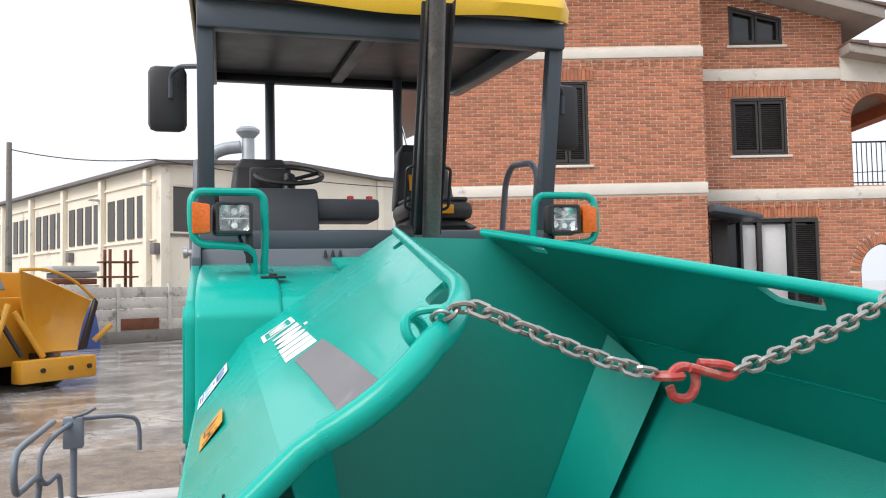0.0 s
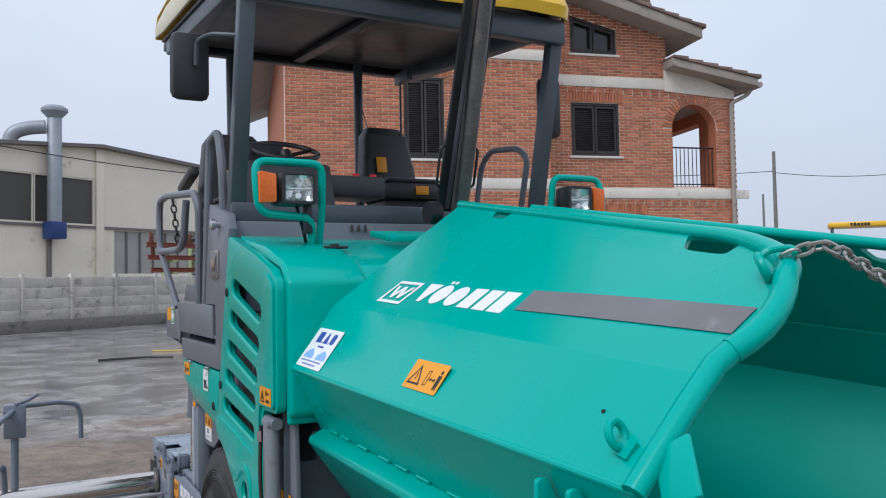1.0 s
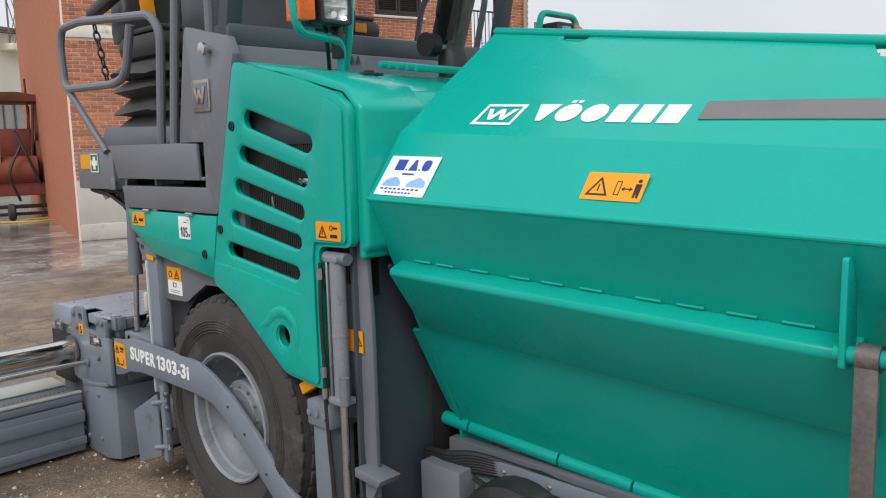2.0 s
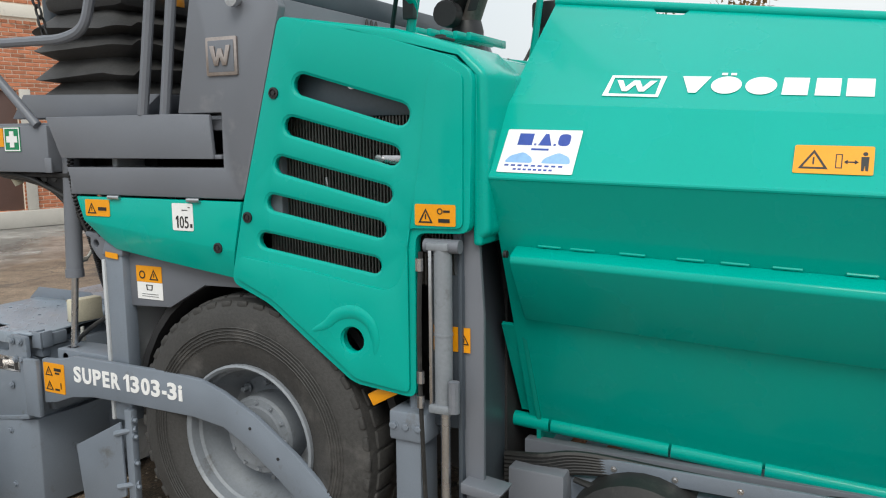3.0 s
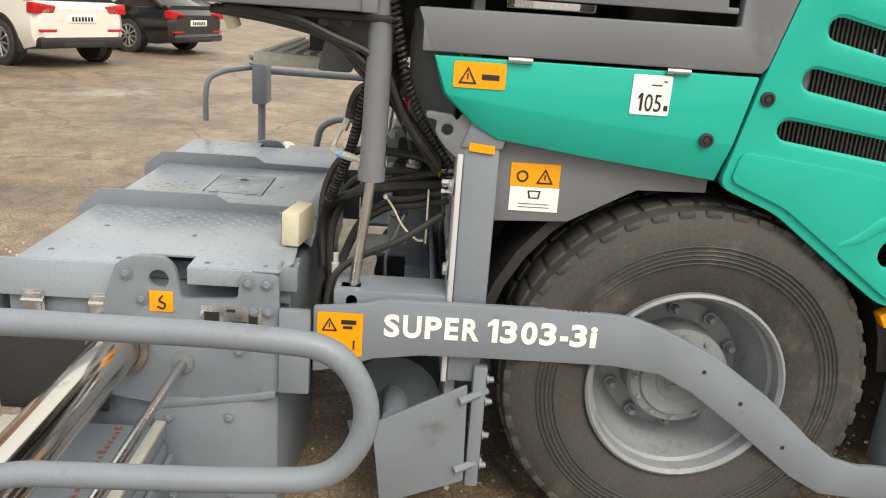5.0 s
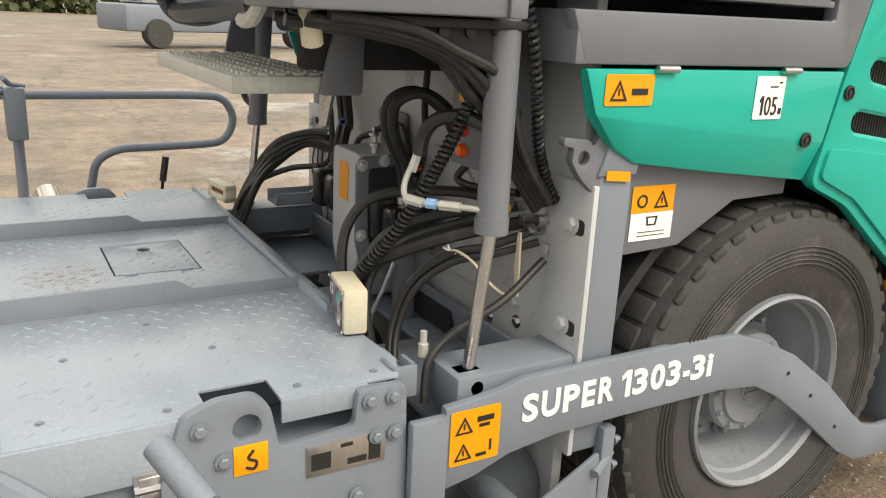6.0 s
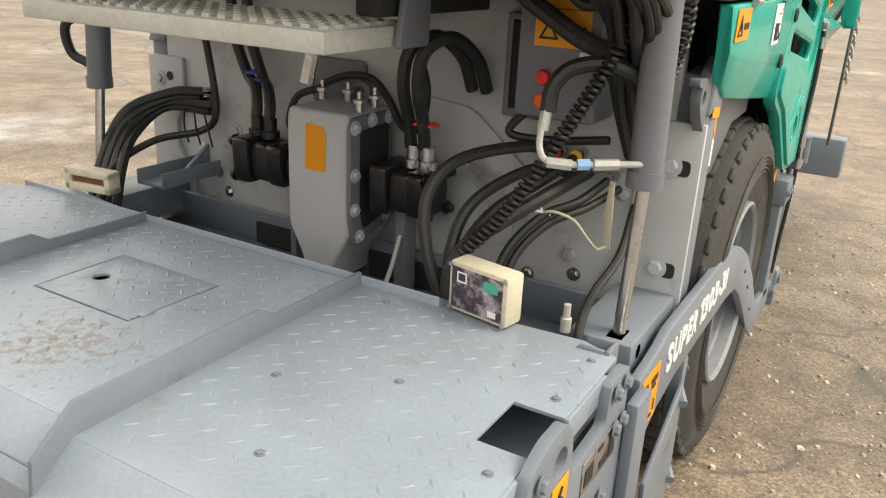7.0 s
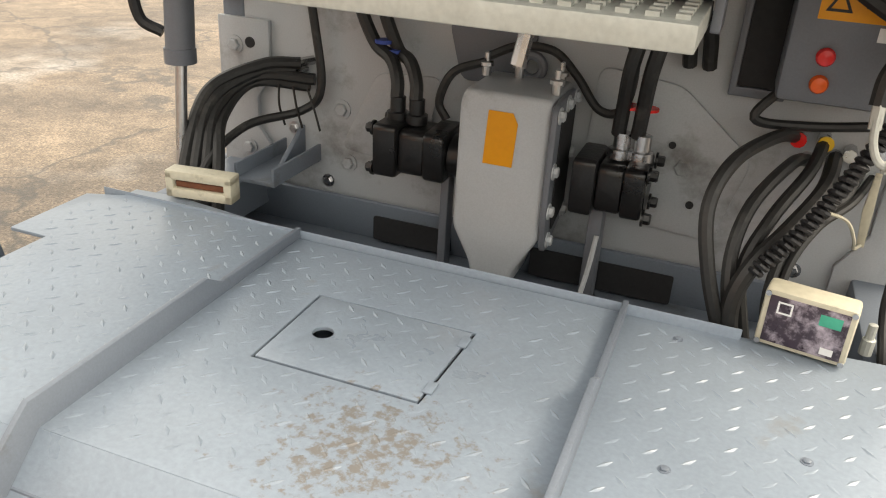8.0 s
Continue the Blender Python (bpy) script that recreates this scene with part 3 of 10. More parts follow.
def loose_grit(count, x0, x1, y0, y1, seed):
    """Small loose stones lying on the yard."""
    rnd = random.Random(seed)
    verts, faces = [], []
    for _ in range(count):
        x, y, k = rnd.uniform(x0, x1), rnd.uniform(y0, y1), len(verts)
        size = 0.0025 + 0.0105 * rnd.random() ** 3
        turn = rnd.uniform(0, math.pi)
        for a in range(5):
            w = size * rnd.uniform(0.75, 1.15)
            verts.append((x + w * math.cos(turn + a * 1.257), y + w * math.sin(turn + a * 1.257), 0.0))
        for a in range(5):
            w = size * rnd.uniform(0.5, 0.8)
            verts.append((x + w * math.cos(turn + a * 1.257), y + w * math.sin(turn + a * 1.257), size * rnd.uniform(0.5, 0.8)))
        faces += [(k + a, k + (a + 1) % 5, k + 5 + (a + 1) % 5, k + 5 + a) for a in range(5)] + [tuple(range(k + 5, k + 10))]
    me = bpy.data.meshes.new("loose_grit")
    me.from_pydata(verts, [], faces)
    me.materials.append(GRIT)
    return tagged(new("loose_grit", me), "pale loose grit scattered over the asphalt", "gravel", kind="stuff")


loose_grit(9000, -3.2, 1.6, -3.0, 3.4, 11)

# ---------------------------------------------------------------- brick house
HOUSE = Matrix(((0.966, 0.259, 0, 11.0), (-0.259, 0.966, 0, 11.6), (0, 0, 1, 0), (0, 0, 0, 1)))
house = thing("brick_house", "red brick three-storey house with white bands and dark brown shutters", "house", (11.0, 11.6, 0))


def hp(name, bm, mat, parent=None, label=""):
    return part(name, moved(bm, HOUSE), mat, parent or house, label)


def arch_outline(x0, x1, z0, spring, n=14):
    c, r = (x0 + x1) / 2, (x1 - x0) / 2
    return [(x0, z0), (x1, z0)] + [(c + r * math.cos(math.pi * i / n), spring + r * math.sin(math.pi * i / n)) for i in range(n + 1)]


def rect(x0, x1, z0, z1):
    return [(x0, z0), (x1, z0), (x1, z1), (x0, z1)]


WALL_A_Y = -0.90
WIN_A = rect(-4.90, -3.97, 4.50, 6.33)
WIN_A2 = [(-4.92, 8.30), (-4.00, 8.30), (-4.00, 9.06), (-4.92, 8.74)]
WIN_A3 = rect(-5.10, -4.07, 0.32, 2.55)
WIN_B = rect(-0.54, 0.75, 4.78, 6.10)
WIN_C = [(-0.52, 7.32), (0.72, 7.32), (0.72, 7.96), (-0.52, 8.27)]
WIN_D = rect(-0.80, 1.33, 1.30, 3.33)
ARCH_1 = arch_outline(2.20, 3.47, 4.03, 5.54)
ARCH_0 = arch_outline(2.28, 3.53, 0.40, 2.10)
A_OUT = [(-7.48, 0), (-1.46, 0), (-1.46, 9.53), (-2.53, 9.93), (-7.48, 7.95)]
B_OUT = [(-1.46, 0), (4.02, 0), (4.02, 6.50), (2.08, 6.76), (2.08, 7.82), (-1.46, 8.80)]
wall_a = hp("wall", prism(A_OUT, "y", WALL_A_Y, WALL_A_Y + 0.34, holes=(WIN_A, WIN_A2, WIN_A3)), MORTAR)
wall_b = hp("wall", prism(B_OUT, "y", 0.0, 0.34, holes=(WIN_B, WIN_C, WIN_D, ARCH_1, ARCH_0)), MORTAR)
hp("wall", box(-7.48, -7.18, WALL_A_Y + 0.36, 11, 0, 7.85, 0), BRICK)
hp("wall", box(-1.80, -1.462, WALL_A_Y + 0.36, -0.02, 0, 9.2, 0), BRICK)
hp("wall", box(1.70, 2.08, 0.36, 11, 0, 7.75, 0), BRICK)
hp("wall", box(-7.2, 1.6, 10.7, 11, 0, 7.7, 0), BRICK)
# The loggia is open on its far side too.
hp("wall", prism([(0.36, 0), (4.2, 0), (4.2, 6.45), (0.36, 6.45)], "x", 3.66, 4.02, holes=([(1.1, 4.1), (3.7, 4.1), (3.7, 5.9), (1.1, 5.9)], [(1.1, 0.4), (3.7, 0.4), (3.7, 2.8), (1.1, 2.8)])), BRICK)
for x0, x1, z0, spring in ((2.20, 3.47, 4.03, 5.54), (2.28, 3.53, 0.40, 2.10)):
    hp("arch_reveal", prism(arch_outline(x0 + 0.002, x1 - 0.002, z0 + 0.002, spring), "y", 0.004, 0.336, holes=(arch_outline(x0 + 0.018, x1 - 0.018, z0 + 0.018, spring),)), BRICK, wall_b)
hp("floor_slab", box(2.09, 4.0, 0.36, 4.2, 3.66, 3.90, 0.01), BAND)
hp("ceiling", box(2.09, 4.0, 0.36, 4.2, 6.20, 6.42, 0.01), EAVE)
for z0, z1 in ((3.84, 4.07), (6.82, 7.02)):
    hp("band", box(-7.51, -1.44, WALL_A_Y - 0.045, WALL_A_Y - 0.012, z0, z1, 0.005), BAND, wall_a, "white rendered band")
hp("band", box(-1.456, 4.35, -0.045, -0.012, 3.74, 3.97, 0.005), BAND, wall_b, "white rendered band")
hp("band", box(-1.456, 2.0, -0.045, -0.012, 6.50, 6.73, 0.005), BAND, wall_b, "white rendered band")
hp("band", prism([(2.0, 6.46), (4.0, 6.32), (4.0, 6.54), (2.2, 7.12), (2.0, 7.12)], "y", -0.05, -0.012, 0.005), BAND, wall_b, "white rendered gable band")


def roof_slab(x0, z0, x1, z1, y0, y1, t=0.26):
    return prism([(x0, z0), (x1, z1), (x1, z1 + t), (x0, z0 + t)], "y", y0, y1, 0.01)


roof = hp("roof", roof_slab(-8.4, 7.574, -2.53, 9.96, -1.6, 12), EAVE)
roof_r = hp("roof", roof_slab(-2.525, 9.96, -0.66, 9.20, -1.6, 12), EAVE)
roof_b = hp("roof", roof_slab(-1.27, 8.78, 2.72, 7.66, -0.70, 12), EAVE)
roof_p = hp("roof", roof_slab(2.0, 7.00, 4.40, 6.58, -0.50, 4.8, 0.20), EAVE)
for rf, x0, z0, x1, z1, y0, y1 in ((roof, -8.46, 7.862, -2.53, 10.26, -1.65, 12), (roof_r, -2.53, 10.26, -0.60, 9.47, -1.65, 12), (roof_b, -1.27, 9.07, 2.80, 7.93, -0.76, 12), (roof_p, 2.0, 7.23, 4.48, 6.80, -0.56, 4.8)):
    n = int(abs(x1 - x0) / 0.36)
    for i in range(n):
        a, b = i / n, (i + 1) / n
        pa, pb = (x0 + (x1 - x0) * a, z0 + (z1 - z0) * a), (x0 + (x1 - x0) * b, z0 + (z1 - z0) * b)
        hi, lo = (0.075, 0.03) if z1 > z0 else (0.03, 0.075)
        hp("roof_tile", prism([(pa[0], pa[1] - 0.03), (pb[0], pb[1] - 0.03), (pb[0], pb[1] + lo), (pa[0], pa[1] + hi)], "y", y0 + 0.02 * (i % 2), y1, 0.012), ROOF_TILE, rf)


def spans(outline, holes, z):
    """Stretches of x inside the outline and outside the holes at height z."""
    def cuts(loop):
        xs = []
        for (ax, az), (bx, bz) in zip(loop, loop[1:] + loop[:1]):
            if (az > z) != (bz > z):
                xs.append(ax + (bx - ax) * (z - az) / (bz - az))
        return sorted(xs)
    edge = cuts(outline)
    out = list(zip(edge[::2], edge[1::2]))
    for hole in holes:
        c = cuts(hole)
        for h0, h1 in zip(c[::2], c[1::2]):
            nxt = []
            for a, b in out:
                if h1 <= a or h0 >= b:
                    nxt.append((a, b))
                    continue
                if h0 > a:
                    nxt.append((a, h0))
                if h1 < b:
                    nxt.append((h1, b))
            out = nxt
    return out


def brick_shape(w, h, d=0.016, e=0.004):
    """Front and flanks of one brick with a worn edge; its middle at the origin, its face towards -y."""
    a, b = w / 2, h / 2
    v = [(x * k, y, z * m) for k, m, y in ((a, b, 0), (a, b, -d + e), (a - e, b - e, -d)) for x, z in ((-1, -1), (1, -1), (1, 1), (-1, 1))]
    f = [(o + i, o + (i + 1) % 4, o + 4 + (i + 1) % 4, o + 4 + i) for o in (0, 4) for i in range(4)] + [(8, 9, 10, 11)]
    return v, f


def brick_skin(owner, outline, holes, y, near, bands, first, lintels, arches, step=0.075, length=0.25, joint=0.017):
    """Running bond over a wall, in courses; the bricks within `near` are pieces of their own."""
    rnd = random.Random(7)
    verts, faces, shared = [], [], {}
    z, row = 0.04, 0

    def lay(w, h, m):
        loc = m.translation
        if near[0] < loc.x < near[1] and near[2] < loc.z < near[3]:
            key = (round(w, 2), round(h, 3))
            if key not in shared:
                me = bpy.data.meshes.new("brick")
                me.from_pydata(*brick_shape(max(0.02, key[0]), key[1])[:1], [], brick_shape(max(0.02, key[0]), key[1])[1])
                me.materials.append(BRICK)
                shared[key] = me
            ob = new("brick", shared[key])
            ob.parent = owner
            ob.matrix_basis = HOUSE @ m
            return
        v, f = brick_shape(w, h)
        o = len(verts)
        verts.extend([HOUSE @ (m @ Vector(p)) for p in v])
        faces.extend([tuple(o + i for i in q) for q in f])

    top = max(p[1] for p in outline)
    while z + step < top:
        zc = z + step / 2
        if not any(b0 - step / 2 < zc < b1 + step / 2 for b0, b1 in bands):
            tooth = any(b0 - 1.9 * step < zc < b0 for b0, b1 in bands)
            pitch = 0.125 if tooth else length
            for a, b in spans(outline, holes, zc):
                x = math.floor(a / pitch) * pitch - (pitch / 2 if row % 2 and not tooth else 0)
                k = 0
                while x < b:
                    x0, x1 = max(a, x + joint / 2), min(b, x + pitch - joint / 2)
                    if x1 - x0 > 0.012:
                        out = (0.03 if k % 2 else 0.0) if tooth else rnd.uniform(-0.002, 0.002)
                        lay(x1 - x0, step - joint, Matrix.Translation(((x0 + x1) / 2, y - out, zc)))
                    x += pitch
                    k += 1
        z += step
        row += 1
    for x0, x1, z0, slope in lintels:
        n = int((x1 - x0) / 0.078)
        for i in range(n):
            x = x0 + (x1 - x0) * (i + 0.5) / n
            lay((x1 - x0) / n - 0.010, 0.23, Matrix.Translation((x, y - 0.012, z0 + 0.12 + slope * (x - x0))))
    for c, spring, r in arches:
        n = 26
        for i in range(n):
            g = math.pi * (i + 0.5) / n
            lay(0.07, 0.23, Matrix.Translation((c + (r + 0.125) * math.cos(g), y - 0.014, spring + (r + 0.125) * math.sin(g))) @ Matrix.Rotation(math.pi / 2 - g, 4, "Y"))
    me = bpy.data.meshes.new("brickwork")
    me.from_pydata(verts, [], faces)
    me.materials.append(BRICKWORK)
    return tagged(under(new("brickwork", me), owner), "red running-bond brickwork with pale joints", kind="stuff")


def window(outline, y, name, sill=True, leaves=2, slats=True):
    """A dark frame set in the reveal, with louvred shutter leaves or panes."""
    x0, x1 = min(p[0] for p in outline), max(p[0] for p in outline)
    z0, z1 = min(p[1] for p in outline), max(p[1] for p in outline)

    def top(x):
        best = [p[1] for p in outline if p[1] > (z0 + z1) / 2]
        lft, rgt = [p for p in outline if p[0] == x0 and p[1] > z0][0][1], [p for p in outline if p[0] == x1 and p[1] > z0][0][1]
        return lft + (rgt - lft) * (x - x0) / (x1 - x0) if best else z1

    w = hp("window", prism(outline, "y", y + 0.14, y + 0.17), PANE)
    f = 0.06
    inner = [(x0 + f, z0 + f), (x1 - f, z0 + f), (x1 - f, top(x1 - f) - f), (x0 + f, top(x0 + f) - f)]
    hp("window_frame", prism(outline, "y", y + 0.02, y + 0.10, holes=(inner,)), SHUTTER, w)
    step = (x1 - x0 - 2 * f) / leaves
    for k in range(leaves):
        a, b = x0 + f + k * step + 0.012, x0 + f + (k + 1) * step - 0.012
        g = 0.05
        outer = [(a, z0 + f + 0.01), (b, z0 + f + 0.01), (b, top(b) - f - 0.01), (a, top(a) - f - 0.01)]
        hole = [(a + g, z0 + f + 0.07), (b - g, z0 + f + 0.07), (b - g, top(b - g) - f - 0.07), (a + g, top(a + g) - f - 0.07)]
        leaf = hp("shutter", prism(outer, "y", y + 0.035, y + 0.075, holes=(hole,)), SHUTTER, w)
        if slats:
            bms = []
            z = hole[0][1]
            while z < max(hole[2][1], hole[3][1]) - 0.02:
                if z < min(top(a + g), top(b - g)) - f - 0.09:
                    bms.append(box(a + g, b - g, -0.018, 0.018, -0.004, 0.004, 0, Matrix.Translation((0, y + 0.055, z)) @ Matrix.Rotation(radians(-38), 4, "X")))
                z += 0.048
            if bms:
                tagged(hp("slat", merged(*bms), SHUTTER, leaf), kind="stuff")
    if sill:
        hp("sill", box(x0 - 0.07, x1 + 0.07, y - 0.07, y + 0.05, z0 - 0.06, z0 - 0.005, 0.008), BAND, w)
    return w




window(WIN_A, WALL_A_Y, "a")
window(WIN_A2, WALL_A_Y, "a2", slats=False)
hp("door", box(-5.10, -4.07, WALL_A_Y + 0.06, WALL_A_Y + 0.12, 0.32, 2.55, 0.01), BROWNDOOR, None, "brown painted ground-floor door")
hp("door_pilaster", box(-4.05, -3.85, WALL_A_Y - 0.06, WALL_A_Y - 0.022, 0.32, 2.55, 0.01), DADO, wall_a)
hp("dado", box(-7.48, -5.12, WALL_A_Y - 0.06, WALL_A_Y - 0.022, 0.32, 1.15, 0.01), DADO, wall_a, "pale stone dado")
hp("kerb_band", box(-7.48, -1.5, WALL_A_Y - 0.12, WALL_A_Y - 0.022, 0.0, 0.32, 0.02), DADO, wall_a, "pale stone footing band")
window(WIN_B, 0.0, "b")
window(WIN_C, 0.0, "c", slats=False)
win_d = hp("window", prism(WIN_D, "y", 0.16, 0.19), PANE)
hp("window_frame", prism(WIN_D, "y", 0.02, 0.12, holes=(rect(-0.70, 1.23, 1.38, 3.25),)), SHUTTER, win_d)
hp("mullion", box(-0.02, 0.08, 0.03, 0.11, 1.38, 3.25, 0.004), SHUTTER, win_d)
hp("mullion", box(-0.42, -0.36, 0.03, 0.11, 1.38, 3.25, 0.004), SHUTTER, win_d)
hp("curtain", box(-0.35, -0.03, 0.13, 0.15, 1.38, 3.20, 0.004), CURTAIN, win_d, "white net curtain")
hp("curtain", box(0.09, 0.66, 0.13, 0.15, 1.38, 3.20, 0.004), CURTAIN, win_d, "white net curtain")
sh = hp("shutter", prism(rect(0.74, 1.33, 1.31, 3.32), "y", -0.07, -0.02, holes=(rect(0.81, 1.26, 1.40, 3.23),)), SHUTTER, win_d)
tagged(hp("slat", merged(*[box(0.81, 1.26, -0.02, 0.02, -0.004, 0.004, 0, Matrix.Translation((0, -0.045, 1.42 + i * 0.048)) @ Matrix.Rotation(radians(-38), 4, "X")) for i in range(37)]), SHUTTER, sh), kind="stuff")
hp("shutter", box(-1.10, -0.74, -0.07, -0.02, 1.31, 3.32, 0.005), SHUTTER, win_d)
# Small door canopy, downpipes, chimney, railing.
hp("door_canopy", prism([(-1.44, 3.42), (-0.40, 3.24), (-0.40, 3.32), (-1.44, 3.58)], "y", -1.25, -0.05, 0.01), POST, None, "small dark sheet door canopy")
hp("door", box(-1.43, -1.15, -0.08, -0.02, 0.1, 3.1, 0.005), SHUTTER)
hp("downpipe", tube([(-1.40, -0.10, 0), (-1.40, -0.10, 8.7)], 0.05), EAVE, None, "brown downpipe")
hp("downpipe", tube([(4.4, -0.25, 6.60), (4.3, -0.15, 6.42), (3.86, -0.10, 6.2), (3.86, -0.10, 0)], 0.055, 8, 0.1), EAVE)
hp("gutter", tube([(4.46, -0.5, 6.62), (4.46, 4.7, 6.62)], 0.075), EAVE)
chimney = hp("chimney", box(1.72, 2.60, 1.6, 2.3, 7.6, 9.72, 0.01), CHIMNEY, None, "dark weathered brick chimney with open cap")
hp("chimney_cap", box(1.66, 2.68, 1.53, 2.37, 9.95, 10.05, 0.01), EAVE, chimney)
for x in (1.72, 2.10, 2.50):
    for y in (1.6, 2.2):
        hp("cap_pier", box(x, x + 0.1, y, y + 0.1, 9.72, 9.95, 0), CHIMNEY, chimney)
aerial = hp("aerial", rod((1.62, 1.8, 7.9), (1.62, 1.8, 11.6), 0.02, 6), GALV, None, "thin rooftop aerial")
hp("aerial_bar", rod((1.35, 1.8, 11.4), (1.9, 1.8, 11.1), 0.012, 6), GALV, aerial)
hp("aerial_bar", rod((1.45, 1.8, 11.1), (1.8, 1.8, 11.45), 0.012, 6), GALV, aerial)
rail = hp("balcony_railing", rod((2.2, 0.12, 5.06), (3.47, 0.12, 5.06), 0.022, 6), INK, None, "black iron balcony railing")
hp("lower_bar", rod((2.2, 0.12, 4.12), (3.47, 0.12, 4.12), 0.016, 6), INK, rail)
for i in range(11):
    hp("baluster", rod((2.26 + i * 0.115, 0.12, 4.04), (2.26 + i * 0.115, 0.12, 5.06), 0.011, 6), INK, rail)
hp("stair_rail", rod((2.2, 2.9, 4.4), (3.55, 2.9, 5.0), 0.025, 6), INK, rail)

# ---------------------------------------------------------------- concrete fence
FENCE = facing((-1, 32, 0), (0.864, 0.503, 0), (-0.503, 0.864, 0))
fence = thing("concrete_fence", "weathered precast concrete panel fence on a low wall", "fence", (-1, 32, 0))


def fp(name, bm, mat, parent=None, label=""):
    return part(name, moved(bm, FENCE), mat, parent or fence, label)


fp("plinth", box(-24, 34, -0.16, 0.16, 0, 0.46, 0.02), PLINTH, None, "dark damp concrete footing wall")
for i in range(-11, 16):
    s = i * 2.14
    fp("post", box(s - 0.07, s + 0.07, -0.09, 0.09, 0.4, 2.34, 0.012), CONCRETE)
    for k in range(4):
        fp("panel", box(s + 0.07, s + 2.07, -0.035, 0.035, 0.465 + k * 0.44, 0.46 + (k + 1) * 0.44 - 0.012, 0.018), CONCRETE)
fp("rust_sheet", box(-4.2, -2.6, -0.06, -0.04, 0.5, 0.95, 0.004), RUST, None, "rusty sheet leaning on the fence")

# ---------------------------------------------------------------- warehouse
SHED = facing((-3, 41, 0), (0.864, 0.503, 0), (-0.503, 0.864, 0))
shed = thing("warehouse", "long cream rendered warehouse with strip windows and a metal flue", "warehouse", (-3, 41, 0))


def sp(name, bm, mat, parent=None, label=""):
    return part(name, moved(bm, SHED), mat, parent or shed, label)


FRONT = (rect(-0.3, 6.75, 5.15, 7.75), rect(8.0, 14.5, 2.4, 5.0), rect(15.0, 23.5, 2.4, 5.0))
sp("wall", prism([(-1.0, 0), (24, 0), (24, 9.3), (14, 9.15), (7, 9.5), (-1.0, 8.75)], "y", 0.0, 0.4, holes=FRONT), SHEDWALL)
sp("wall", prism([(0.41, 0), (100, 0), (100, 8.75), (0.41, 8.75)], "x", -1.0, -0.6), SHEDWALL)
for pts in ([(-1.5, 8.72), (7, 9.5), (7, 9.68), (-1.5, 8.90)], [(7, 9.5), (14, 9.15), (14, 9.33), (7, 9.68)], [(14, 9.15), (24.2, 9.3), (24.2, 9.48), (14, 9.33)]):
    sp("roof", prism(pts, "y", -0.5, 101, 0), SHEDROOF)
for a, b, z0, z1, n in ((-0.3, 3.2, 5.15, 7.75, 1), (3.25, 6.75, 5.15, 7.75, 1), (8.0, 14.5, 2.4, 5.0, 7), (15.0, 23.5, 2.4, 5.0, 9)):
    w = sp("window", box(a, b, 0.15, 0.2, z0, z1, 0), SHEDGLASS if n == 1 else SHEDPALE)
    sp("window_frame", prism(rect(a, b, z0, z1), "y", 0.04, 0.14, holes=(rect(a + 0.06, b - 0.06, z0 + 0.08, z1 - 0.08),)), SHEDWALL, w)
    for k in range(1, n):
        x = a + (b - a) * k / n
        sp("mullion", box(x - 0.05, x + 0.05, 0.06, 0.14, z0 + 0.09, z1 - 0.09, 0), SHEDROOF, w)
for i in range(17):
    y = 1.2 + i * 5.8
    sp("pilaster", box(-1.3, -1.005, y - 0.2, y + 0.2, 0, 8.6, 0.02), SHEDWALL)
    for k in range(4):
        sp("window", box(-1.06, -1.005, y + 0.55 + k * 1.27, y + 1.4 + k * 1.27, 5.0, 7.3, 0), SHEDGLASS)
for z in (4.75, 7.9):
    sp("string_course", box(-1.1, -1.005, 0.4, 100, z, z + 0.1, 0), SHEDWALL)
sp("string_course", box(-0.98, 24, -0.1, -0.005, 4.98, 5.12, 0), SHEDROOF)
sp("corner_pier", box(-1.02, -0.5, -0.14, -0.005, 0, 8.6, 0.02), SHEDWALL)
sp("pier", box(6.8, 7.3, -0.14, -0.005, 0, 9.4, 0.02), SHEDWALL)
sp("pier", box(14.1, 14.6, -0.14, -0.005, 0, 9.1, 0.02), SHEDWALL)
flue = sp("flue", lathe([(0.36, 4.8), (0.36, 10.6), (0.33, 10.65), (0.66, 11.0), (0.66, 11.15), (0.48, 11.3), (0.001, 11.36)], (4.05, -0.5, 0), "z", 20), FLUE, None, "galvanised flue with cap")
sp("duct_elbow", tube([(3.75, -0.2, 10.2), (3.05, 0.4, 10.1), (2.5, 0.8, 9.8), (2.4, 0.9, 9.1)], 0.36, 14, 0.5), FLUE, flue)
sp("fan_box", box(3.6, 4.5, -0.9, -0.12, 4.3, 5.2, 0.05), TARP, flue, "blue extractor fan")
sp("drain", box(3.9, 4.1, -0.2, -0.01, 0.3, 4.3, 0.02), SHEDROOF, flue)
for yy, zz in ((0.3, 8.1), (7.0, 7.9)):
    sp("floodlight", box(-1.9, -1.31, yy - 0.1, yy + 0.15, zz - 0.5, zz - 0.38, 0.03), GALV)
for yy in (0.9, 12.4):
    sp("switch_box", box(-1.35, -1.005, yy - 0.9, yy - 0.4, 4.0, 4.6, 0.03), SHEDROOF)
sp("lattice_railing", merged(*[rod((20.9 + i * 0.45, -0.6, 8.5), (21.8 + i * 0.45, -0.6, 11.1), 0.035, 4) for i in range(13)], *[rod((21.8 + i * 0.45, -0.6, 8.5), (20.9 + i * 0.45, -0.6, 11.1), 0.035, 4) for i in range(13)], rod((20.9, -0.6, 8.5), (20.9, -0.6, 11.1), 0.06, 5)), SHEDROOF, None, "dark lattice railing of crossed bars")
